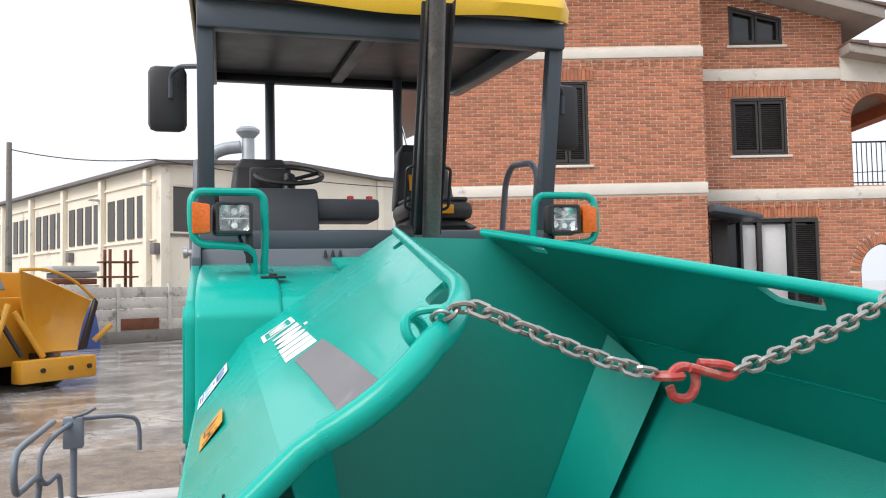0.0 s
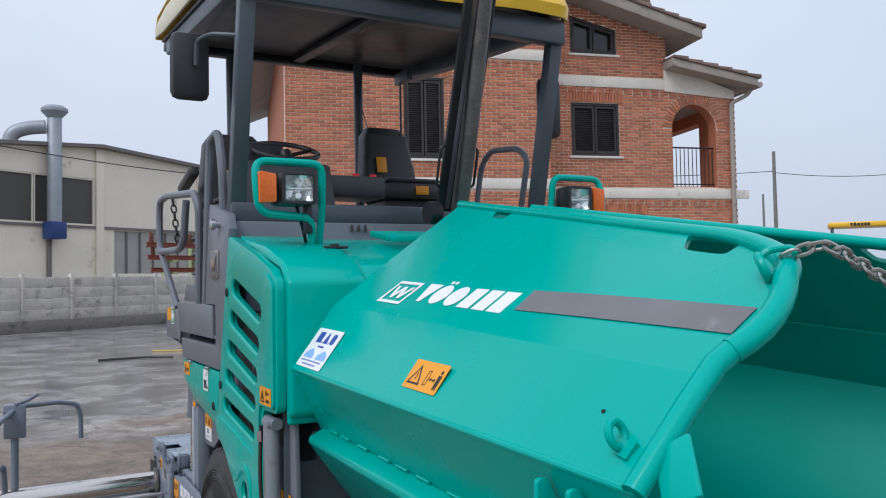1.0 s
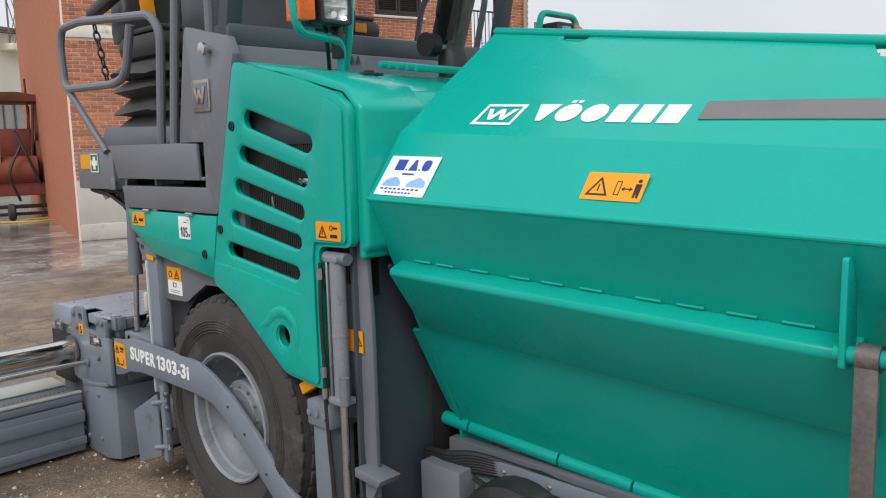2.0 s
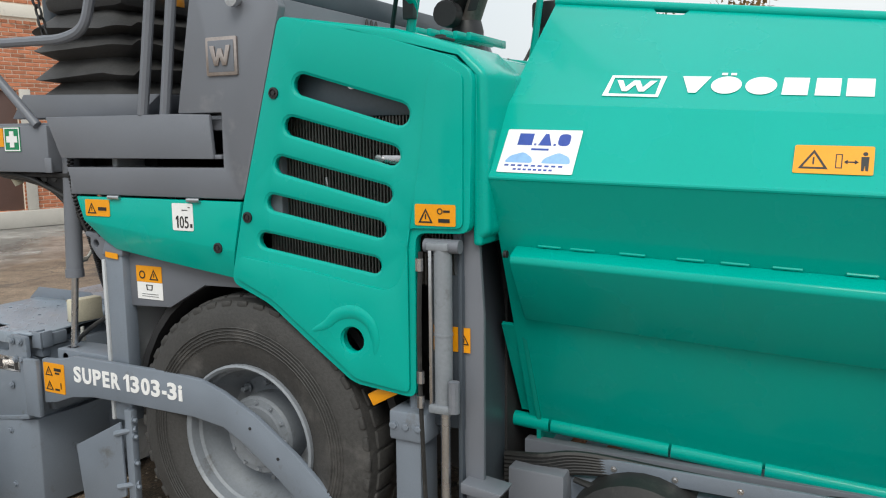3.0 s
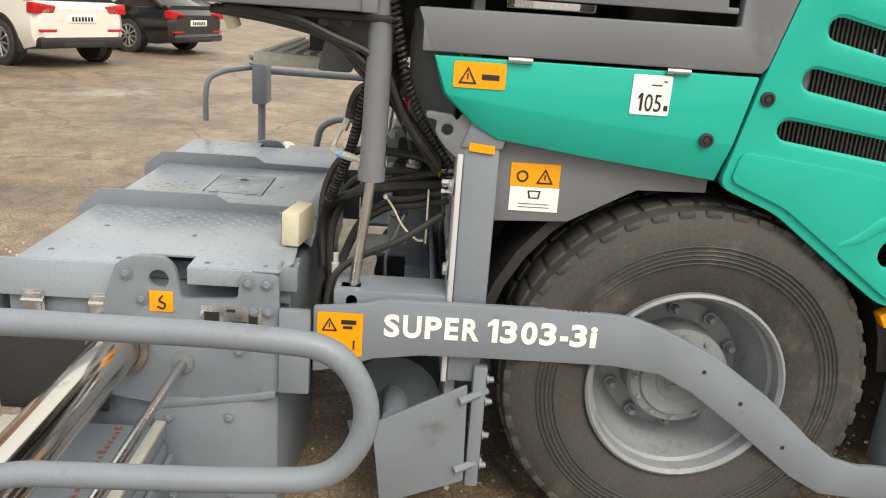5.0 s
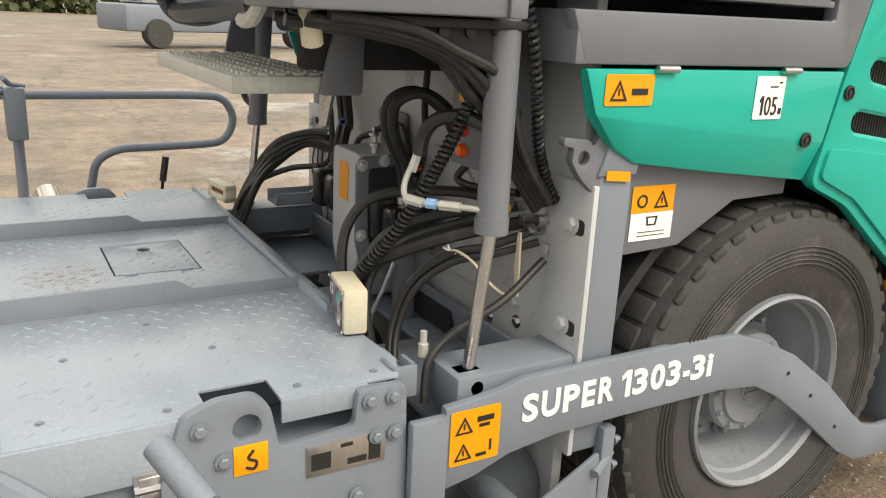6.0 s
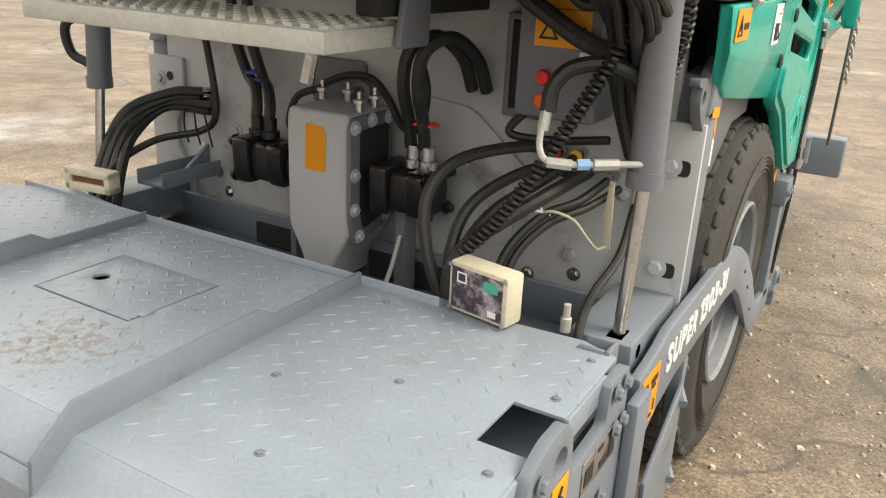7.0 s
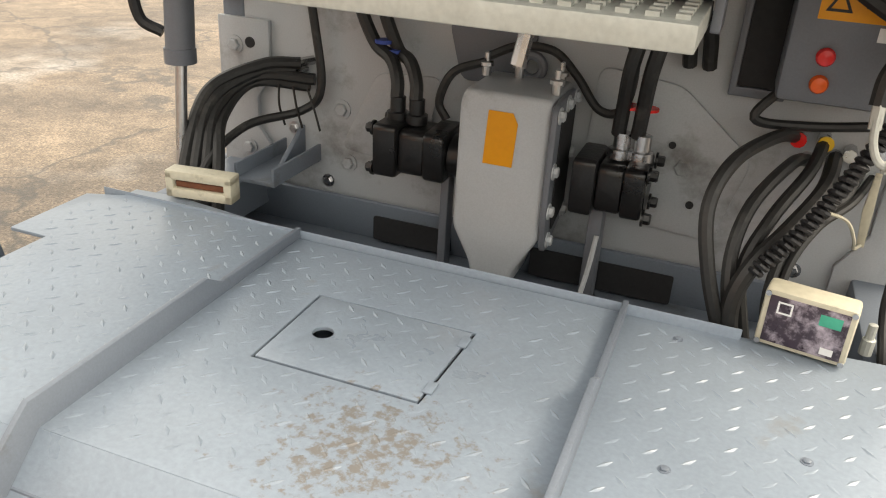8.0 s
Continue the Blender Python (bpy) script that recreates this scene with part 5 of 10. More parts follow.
# ---------------------------------------------------------------- trees and machines far off
def tree(at, height, spread, mat, seed, leaves=2600):
    rnd = random.Random(seed)
    t = thing("tree", "leafy autumn tree behind the yard" if mat is LEAF else "green leafy tree behind the yard", "tree", at, "trees behind the yard")
    a = Vector(at)
    limbs = [tube(spline([a, a + Vector((0.1, 0, height * 0.3)), a + Vector((-0.1, 0.1, height * 0.62)), a + Vector((0.1, 0, height * 0.85))], 5), lambda k: height * (0.028 - 0.022 * k), 8)]
    tips = []
    for i in range(16):
        z = height * rnd.uniform(0.25, 0.75)
        g = rnd.uniform(0, 6.28)
        r = spread * rnd.uniform(0.5, 1.0) * math.sin(math.pi * min(0.95, 0.25 + 0.6 * z / height))
        tip = a + Vector((r * math.cos(g), r * math.sin(g), min(height * 0.97, z + height * rnd.uniform(0.1, 0.28))))
        mid = (a + Vector((0, 0, z))).lerp(tip, 0.5) + Vector((0, 0, height * 0.03))
        limbs.append(tube([a + Vector((0, 0, z)), mid, tip], lambda k: height * (0.010 - 0.008 * k), 6))
        tips += [tip, mid, mid.lerp(tip, 0.5)]
    tips.append(a + Vector((0, 0, height * 0.92)))
    part("trunk", merged(*limbs), BARK, t)
    verts, faces = [], []
    for i in range(leaves):
        c = rnd.choice(tips) + Vector((rnd.gauss(0, 1), rnd.gauss(0, 1), rnd.gauss(0, 0.8))) * spread * 0.17
        u = Vector((rnd.gauss(0, 1), rnd.gauss(0, 1), rnd.gauss(0, 1))).normalized()
        v = u.cross(Vector((rnd.gauss(0, 1), rnd.gauss(0, 1), rnd.gauss(0, 1)))).normalized()
        s = height * rnd.uniform(0.012, 0.022)
        o = len(verts)
        verts += [c - u * s, c + v * s * 0.6, c + u * s, c - v * s * 0.6]
        faces.append((o, o + 1, o + 2, o + 3))
    me = bpy.data.meshes.new("crown")
    me.from_pydata(verts, [], faces)
    me.materials.append(mat)
    tagged(under(new("crown", me), t), kind="stuff")
    return t


tree((46, 4.6, 0), 9.5, 3.2, LEAF, 1)
tree((52, 8.5, 0), 9.0, 3.6, LEAFGREEN, 2)
tree((44, -7, 0), 8.0, 3.5, LEAFGREEN, 5)
tree((-26, 92, 0), 9.0, 4.5, LEAFGREEN, 7)
FM = facing((37, 21.6, 0), (0.6, -0.8, 0), (0.8, 0.6, 0))
far = thing("far_paver", "road paver with a yellow canopy roof across the yard", "road paver", (37, 21.6, 0))
part("canopy", moved(box(-1.6, 1.7, 0, 2, 4.1, 4.38, 0.1), FM), YELLOW, far)
maker_mark(0.22, FM @ facing((-0.6, -0.01, 4.15), (1, 0, 0), (0, 0, 1)), INK, far, stretch=1.2)
for x in (-1.4, 1.5):
    for y in (0.2, 1.8):
        part("post", moved(box(x - 0.05, x + 0.05, y - 0.05, y + 0.05, 1.9, 4.1, 0.01), FM), POST, far)
part("body", moved(box(-1.5, 3.6, 0.0, 2.2, 0.4, 2.4, 0.15), FM), GREY, far)
part("seat", moved(box(-0.4, 0.2, 0.6, 1.2, 2.4, 3.3, 0.1), FM), BLACK, far)
for x in (-0.8, 2.4):
    part("wheel", moved(lathe([(0.2, -0.2), (0.55, -0.2), (0.6, 0), (0.55, 0.2), (0.2, 0.2)], (x, 0.0, 0.6), "y", 20), FM), TYRE, far)
lot = thing("grey_machine", "grey and white road machine parked across the yard", "machine", (25, -6, 0))
LM = facing((25, -6.0, 0), (0.30, -0.954, 0), (0.954, 0.30, 0))
part("body", moved(box(-4, 3, 0, 2, 0.5, 1.3, 0.1), LM), SCREED, lot)
part("cab", moved(box(-3.4, -1.6, 0.2, 1.8, 1.3, 2.6, 0.15), LM), CARSILVER, lot)
part("tank", moved(box(-1.0, 1.6, 0.2, 1.8, 1.3, 1.9, 0.2), LM), BLACK, lot)
for x in (-3, 0, 2.2):
    part("wheel", moved(lathe([(0.2, -0.2), (0.42, -0.2), (0.45, 0), (0.42, 0.2), (0.2, 0.2)], (x, 0.05, 0.45), "y", 18), LM), TYRE, lot)
# Hedge that closes the yard on its far sides.
verts, faces = [], []
rnd = random.Random(11)
for i in range(15000):
    g = rnd.uniform(radians(-200), radians(22))
    r = rnd.uniform(58, 60)
    c = Vector((10 + r * math.cos(g), r * math.sin(g), 3.4 * rnd.random() ** 1.4))
    u = Vector((rnd.gauss(0, 1), rnd.gauss(0, 1), rnd.gauss(0, 1))).normalized()
    v = u.orthogonal().normalized()
    o, s = len(verts), rnd.uniform(0.25, 0.5)
    verts += [c - u * s, c + v * s, c + u * s, c - v * s]
    faces.append((o, o + 1, o + 2, o + 3))
me = bpy.data.meshes.new("hedge")
me.from_pydata(verts, [], faces)
me.materials.append(LEAFGREEN)
tagged(new("hedge", me), "distant dark green hedge round the yard", "hedge", kind="stuff")

# ---------------------------------------------------------------- the paver: tractor unit
paver = thing("road_paver", "green and grey wheeled asphalt paver with yellow canopy", "road paver", (0, 0, 0))


def pp(name, bm, mat, parent=None, label=""):
    return part(name, bm, mat, parent or paver, label)


def apart(name, bm, mat, parent=None, label=""):
    """Loose like pieces, each a part of its own."""
    return [pp(name, piece, mat, parent, label) for piece in islands(bm)]


def chain_pieces(a, b, n):
    """A plain row of oval links between two points."""
    a, b = Vector(a), Vector(b)
    out = []
    for i in range(n):
        c, d = a.lerp(b, (i + 0.5) / n), (b - a) / n
        w = Vector((0.014, 0, 0)) if i % 2 else Vector((0, 0.014, 0))
        out.append(tube([c + d * 0.62 * math.cos(k * math.pi / 5) + w * math.sin(k * math.pi / 5) for k in range(10)], 0.005, 6, closed=True))
    return out


def slot(y0, z0, y1, z1, h):
    """A slanting slot with round ends, from (y0, z0) to (y1, z1), h high."""
    a, b = Vector((y0, z0)), Vector((y1, z1))
    d = (b - a).normalized()
    nrm = Vector((-d.y, d.x))
    out = []
    for c, start in ((b - d * h * 0.5, -90), (a + d * h * 0.5, 90)):
        for i in range(7):
            t = radians(start + 30 * i)
            out.append(tuple(c + h / 2 * (math.cos(t) * d + math.sin(t) * nrm)))
    return out


PANEL = rounded([(-0.20, 2.03), (-0.60, 1.935), (-0.82, 1.87), (-0.895, 1.82), (-0.885, 1.34), (-0.70, 1.335), (-0.695, 0.80), (-0.46, 0.82), (-0.30, 0.93), (-0.12, 1.06), (0.045, 1.125), (-0.02, 1.40)], 0.035, 4)
SLOTS = [slot(-0.245, 1.815, -0.69, 1.69, 0.085), slot(-0.20, 1.68, -0.655, 1.565, 0.078), slot(-0.155, 1.55, -0.625, 1.445, 0.074), slot(-0.115, 1.42, -0.60, 1.335, 0.072), (slot(-0.075, 1.288, -0.58, 1.218, 0.07))]


def decal(name, y0, y1, z0, z1, x, mat, parent, label="", bars=()):
    """A flat sticker on a side face at x, with printed marks: (y, z, w, h) as shares of its size."""
    s = -1 if x < 0 else 1
    d = pp(name, prism(rounded([(y0, z0), (y1, z0), (y1, z1), (y0, z1)], 0.006, 3), "x", x, x + s * 0.002), mat, parent, label)
    return d


def warning_marks(d, x, y_left, z_top, w, h, spots):
    """Triangle and bar marks on an orange sticker; y falls towards the front, which is to the right when seen from the side."""
    bms = []
    for kind, u, v, size in spots:
        cy, cz = y_left - u * w, z_top - v * h
        r = size * h
        if kind == "t":
            outer = [(cy + r, cz - r * 0.8), (cy - r, cz - r * 0.8), (cy, cz + r)]
            inner = [(cy + r * 0.68, cz - r * 0.62), (cy - r * 0.68, cz - r * 0.62), (cy, cz + r * 0.68)]
            bms.append(prism(outer, "x", x - 0.0012, x - 0.0002, holes=(inner,)))
            bms.append(box(x - 0.0012, x - 0.0002, cy - r * 0.07, cy + r * 0.07, cz - r * 0.35, cz + r * 0.3, 0))
        elif kind == "b":
            bms.append(box(x - 0.0012, x - 0.0002, cy - r, cy + r, cz - r * 0.3, cz + r * 0.3, 0))
        elif kind == "v":
            bms.append(box(x - 0.0012, x - 0.0002, cy - r * 0.22, cy + r * 0.22, cz - r, cz + r, 0))
            bms.append(lathe([(r * 0.3, -0.0012), (r * 0.3, -0.0002)], (x, cy, cz + r * 1.25), "x", 10))
        elif kind == "o":
            bms.append(prism(circle(cy, cz, r, 14), "x", x - 0.0012, x - 0.0002, holes=(circle(cy, cz, r * 0.7, 14),)))
    each("pictogram", bms, INK, d)


def side(s):
    """Bodywork of one long side; s is -1 or 1."""
    x = s * 0.90
    near = s < 0
    panel = pp("side_panel", prism(PANEL, "x", x, x - s * 0.035, 0.010, holes=[*SLOTS, circle(-0.463, 0.97, 0.048, 20)], segments=3), GREEN, None, "green side panel with five slanting air slots")
    if near:
        # The grille field lies a little deeper than the band round it; a pressed brow curves over the round opening.
        band = [(-0.775, 1.862), (-0.868, 1.812), (-0.866, 1.356), (-0.676, 1.350), (-0.676, 0.818), (-0.475, 0.838), (-0.32, 0.950), (-0.14, 1.078), (0.020, 1.144), (0.000, 1.222), (-0.30, 1.190), (-0.45, 1.164), (-0.595, 1.146), (-0.640, 1.168), (-0.665, 1.225), (-0.715, 1.52), (-0.752, 1.79)]
        pp("raised_band", prism(rounded(band, 0.022, 4), "x", x - 0.010, x + 0.006, 0.010, holes=[circle(-0.463, 0.97, 0.046, 20)], segments=3), GREEN, panel, "raised pressed band round the grille")
        brow = tube(spline([(x - 0.009, -0.300, 0.985), (x - 0.009, -0.360, 1.012), (x - 0.009, -0.410, 1.052), (x - 0.009, -0.475, 1.066), (x - 0.009, -0.530, 1.038), (x - 0.009, -0.553, 0.985), (x - 0.009, -0.550, 0.925)], 6), lambda k: 0.002 + 0.021 * math.sin(math.pi * min(1.0, max(0.0, k))) ** 0.6, 10)
        pp("brow", moved(brow, Matrix.Translation((x - 0.009, 0, 0)) @ Matrix.Diagonal((0.38, 1, 1, 1)) @ Matrix.Translation((0.009 - x, 0, 0))), GREEN, panel, "pressed brow over the round opening")
        for k, sl in enumerate(SLOTS):
            pp("slot_rim", tube([(x + 0.010, py, pz) for py, pz in sl], 0.0085, 6, closed=True), GREEN, panel)
        pp("opening_rim", tube([(x + 0.002, py, pz) for py, pz in circle(-0.463, 0.97, 0.049, 20)], 0.008, 6, closed=True), GREEN, panel)
        for y, z in ((-0.172, 1.78), (-0.04, 1.36), (0.10, 1.245)):
            pp("screw", merged(lathe([(0.019, 0.002), (0.019, -0.006), (0.013, -0.007), (0.013, -0.003), (0.001, -0.003)], (x, y, z), "x", 16), lathe([(0.008, 0.0), (0.008, -0.007), (0.001, -0.007)], (x, y, z), "x", 6)), BLACK, panel)
    # Cooler behind the slots, with upright fins.
    cooler = pp("cooler", box(x - s * 0.09, x - s * 0.16, -0.84, -0.17, 1.15, 1.84, 0), DARK, None, "black finned cooler")
    if near:
        tagged(pp("fin", merged(*[box(x + 0.072, x + 0.09, y, y + 0.005, 1.16, 1.70, 0) for y in [-0.80 + 0.0125 * i for i in range(58)]]), FIN, cooler), kind="stuff")
        pp("duct_sheet", prism([(-0.66, 1.70), (-0.20, 1.70), (-0.20, 1.84), (-0.30, 1.86), (-0.66, 1.76)], "x", x + 0.065, x + 0.075, 0.004), POST, cooler, "dark air duct sheet")
        pp("duct_bolt", lathe([(0.014, 0), (0.014, -0.008), (0.001, -0.009)], (x + 0.064, -0.44, 1.80), "x", 10), STEEL, cooler)
        pp("hood_stay", merged(box(x + 0.05, x + 0.06, -0.64, -0.54, 1.545, 1.575, 0.004), lathe([(0.016, 0.045), (0.016, 0.062)], (x, -0.545, 1.56), "x", 12)), STEEL, cooler)
        pp("pipe", rod((x + 0.07, -0.33, 1.43), (x + 0.07, -0.325, 1.50), 0.006), STEEL, cooler)
    # Lower green flap with hinges.
    outer = [[(0.815, 1.412, 0), (0.782, 1.318, 0), (0.700, 1.240, 0.022)], [(0.66, 1.412, 0), (0.66, 1.302, 0), (0.64, 1.207, 0.024)], [(0.40, 1.412, 0), (0.40, 1.272, 0), (0.40, 1.175, 0.024)], [(-0.012, 1.412, 0), (0.026, 1.236, 0), (0.052, 1.135, 0.020)]]
    bm = loft([[(x - s * d, y, z) for y, z, d in col] + [(x - s * (d + 0.028), y, z) for y, z, d in col[::-1]] for col in outer])
    flap = pp("lower_flap", bevelled(bm, 0.005, 2, 8), GREEN, None, "green lower flap with two hinges, its lower edge turned in")
    for y in (0.60, 0.20):
        pp("hinge", rod((x + s * 0.006, y - 0.03, 1.413), (x + s * 0.006, y + 0.03, 1.413), 0.008), STEEL, flap)
    # Grey body: emblem panel, tread step, sill beam.
    body = pp("platform_side", prism([(0.26, 1.72), (0.06, 1.72), (0.06, 1.53), (0.86, 1.525), (0.82, 1.42), (-0.015, 1.42), (-0.03, 1.44), (-0.205, 2.06), (-0.17, 2.13), (0.15, 2.20), (0.17, 2.165)], "x", x, x - s * 0.04, 0.006), GREY, None, "grey painted platform side")
    pp("sill_beam", prism([(x - s * 0.002, 1.42), (x - s * 0.002, 1.49), (x - s * 0.02, 1.525), (x - s * 0.2, 1.525), (x - s * 0.2, 1.42)], "y", -0.01, 0.845, 0.004), GREY, body)
    pp("step_box", merged(prism([(0.955, 1.72), (0.27, 1.72), (0.112, 1.715), (0.098, 1.56), (0.88, 1.56)], "x", x + s * 0.005, x - s * 0.012, 0.004), box(x - s * 0.004, x - s * 0.30, 0.07, 0.88, 1.56, 1.575, 0.003), box(x - s * 0.28, x - s * 0.30, 0.07, 0.95, 1.56, 1.72, 0.003), box(x - s * 0.10, x - s * 0.3, 0.075, 0.09, 1.576, 1.72, 0.002)), GREY, body, "grey foot step box")
    # Wheel, arch plate and rear column.
    pp("arch_plate", prism([(0.05, 1.20), (0.05, 1.09), (0.24, 1.085), (0.42, 0.985), (0.64, 0.975), (0.64, 1.24)], "x", s * 0.83, s * 0.81, 0.004), GREY, None, "grey wheel arch plate")
    arch = [(0.03 + 0.60 * math.cos(radians(a)), 0.52 + 0.60 * math.sin(radians(a))) for a in range(15, 176, 10)]
    inner = [(0.03 + 0.63 * math.cos(radians(a)), 0.52 + 0.63 * math.sin(radians(a))) for a in range(175, 14, -10)]
    pp("mudguard", prism(arch + inner, "x", s * 0.80, s * 0.40), DARK)
    pp("rear_column", merged(box(s * 0.865, s * 0.80, 0.625, 0.72, 0.50, 1.20, 0.008), prism([(0.62, 1.18), (0.73, 1.18), (0.70, 1.26), (0.60, 1.27)], "x", s * 0.87, s * 0.80, 0.004)), SCREED, None, "grey upright frame column")
    return panel


near_panel = side(-1)
side(1)

# Emblem plate and stickers of the near side.
emblem = pp("emblem", prism(rounded([(0.108, 1.975), (-0.028, 1.975), (-0.028, 1.845), (0.108, 1.845)], 0.006, 3), "x", -0.899, -0.908, 0.003), COPPER, None, "square metal maker's emblem")
pp("emblem_field", box(-0.9085, -0.910, -0.016, 0.096, 1.857, 1.963, 0.001), GREY, emblem)
pp("emblem_sign", prism([(0.085, 1.945), (0.065, 1.945), (0.058, 1.905), (0.048, 1.935), (0.032, 1.935), (0.022, 1.905), (0.012, 1.945), (-0.006, 1.945), (0.012, 1.878), (0.030, 1.878), (0.040, 1.905), (0.050, 1.878), (0.066, 1.878)], "x", -0.911, -0.916, 0.001), COPPER, emblem)
pp("door_knob", lathe([(0.016, 0.0), (0.016, -0.02), (0.026, -0.022), (0.026, -0.04), (0.001, -0.045)], (-0.90, -0.04, 2.09), "x", 16), STEEL)
d = decal("sticker", 0.21, 0.31, 1.30, 1.40, -0.901, WHITE, near_panel, "white noise level sticker")
lettering("writing", "105", 0.062, facing((-0.9035, 0.300, 1.310), (0, -1, 0), (0, 0, 1)), INK, d, slots=((0.008, 0.020), (0.026, 0.046), (0.050, 0.068)))
each("small_print", [box(-0.9045, -0.9035, 0.235, 0.262, 1.374, 1.377, 0), box(-0.9045, -0.9035, 0.214, 0.224, 1.312, 1.326, 0), box(-0.9045, -0.9035, 0.222, 0.232, 1.384, 1.387, 0)], INK, d)
d = decal("sticker", 0.632, 0.764, 1.337, 1.402, -0.901, ORANGE, near_panel, "orange warning sticker")
warning_marks(d, -0.9035, 0.764, 1.402, 0.13, 0.065, (("t", 0.28, 0.55, 0.36), ("b", 0.72, 0.55, 0.34)))
d = decal("sticker", -0.845, -0.706, 1.362, 1.428, -0.9110, ORANGE, near_panel, "orange warning sticker")
warning_marks(d, -0.9135, -0.706, 1.428, 0.14, 0.068, (("t", 0.27, 0.55, 0.36), ("b", 0.72, 0.72, 0.28), ("o", 0.62, 0.3, 0.14), ("b", 0.78, 0.3, 0.16)))
d = pp("sticker", merged(prism([(0.588, 1.078), (0.454, 1.078), (0.454, 1.142), (0.588, 1.142)], "x", -0.831, -0.833)), ORANGE, None, "orange warning sticker")
warning_marks(d, -0.8335, 0.588, 1.142, 0.13, 0.065, (("t", 0.72, 0.55, 0.36), ("o", 0.25, 0.55, 0.25)))
d = pp("sticker", prism([(0.586, 1.010), (0.452, 1.010), (0.452, 1.077), (0.586, 1.077)], "x", -0.831, -0.833), WHITE, None, "white instruction sticker")
each("small_print", [box(-0.8345, -0.8335, 0.475, 0.562, 1.021, 1.0225, 0), box(-0.8345, -0.8335, 0.475, 0.562, 1.030, 1.0315, 0), prism([(0.534, 1.046), (0.506, 1.046), (0.502, 1.068), (0.538, 1.068)], "x", -0.8345, -0.8335, holes=([(0.530, 1.049), (0.510, 1.049), (0.507, 1.065), (0.533, 1.065)],))], INK, d)
d = pp("sticker", prism([(0.708, 1.172), (0.640, 1.166), (0.640, 1.188), (0.708, 1.194)], "x", -0.8705, -0.8725), ORANGE, None, "small orange sticker")

# Bonnet between the side panels.
bonnet = pp("bonnet", prism([(-0.16, 2.02), (-0.45, 1.985), (-0.84, 1.885), (-0.905, 1.82), (-0.91, 1.30), (-0.88, 1.30), (-0.875, 1.80), (-0.82, 1.86), (-0.45, 1.95), (-0.16, 1.985)], "x", -0.866, 0.866, 0.012, segments=3), GREEN, None, "green engine bonnet")
pp("bonnet_side", prism([(-0.20, 2.03), (-0.62, 1.965), (-0.84, 1.90), (-0.925, 1.82), (-0.935, 1.34), (-0.88, 1.30), (-0.88, 1.80)], "x", -0.866, -0.55, 0.018, segments=3), GREEN, bonnet)
pp("bonnet_side", prism([(-0.20, 2.03), (-0.62, 1.965), (-0.84, 1.90), (-0.925, 1.82), (-0.935, 1.34), (-0.88, 1.30), (-0.88, 1.80)], "x", 0.862, 0.55, 0.022, segments=3), GREEN, bonnet)
for i in range(5):
    pp("louvre", box(-0.30, 0.05, -0.62 + i * 0.055, -0.60 + i * 0.055, 1.985 + i * 0.008, 2.015 + i * 0.008, 0.004), GREEN, bonnet)
pp("bonnet_lock", merged(box(-0.62, -0.52, -0.66, -0.60, 1.955, 1.965, 0.003), box(-0.585, -0.555, -0.645, -0.615, 1.962, 1.975, 0.003)), DARK, bonnet)
pp("bulkhead", box(-0.86, 0.86, -0.16, -0.05, 1.3, 2.10, 0.01), GREY)
scuttle = pp("scuttle", merged(box(-0.87, 0.87, -0.14, 0.02, 2.095, 2.19, 0.015)), POST, None, "dark scuttle across the platform front")
pp("scuttle_strip", box(-0.84, 0.30, -0.155, -0.142, 2.055, 2.09, 0.003), STEEL, scuttle, "bright sill strip")
for i in range(3):
    pp("clip", lathe([(0.010, 0), (0.004, 0.03), (0.001, 0.032)], (-0.30 + i * 0.035, -0.17, 2.06), "z", 8), BLACK, scuttle)

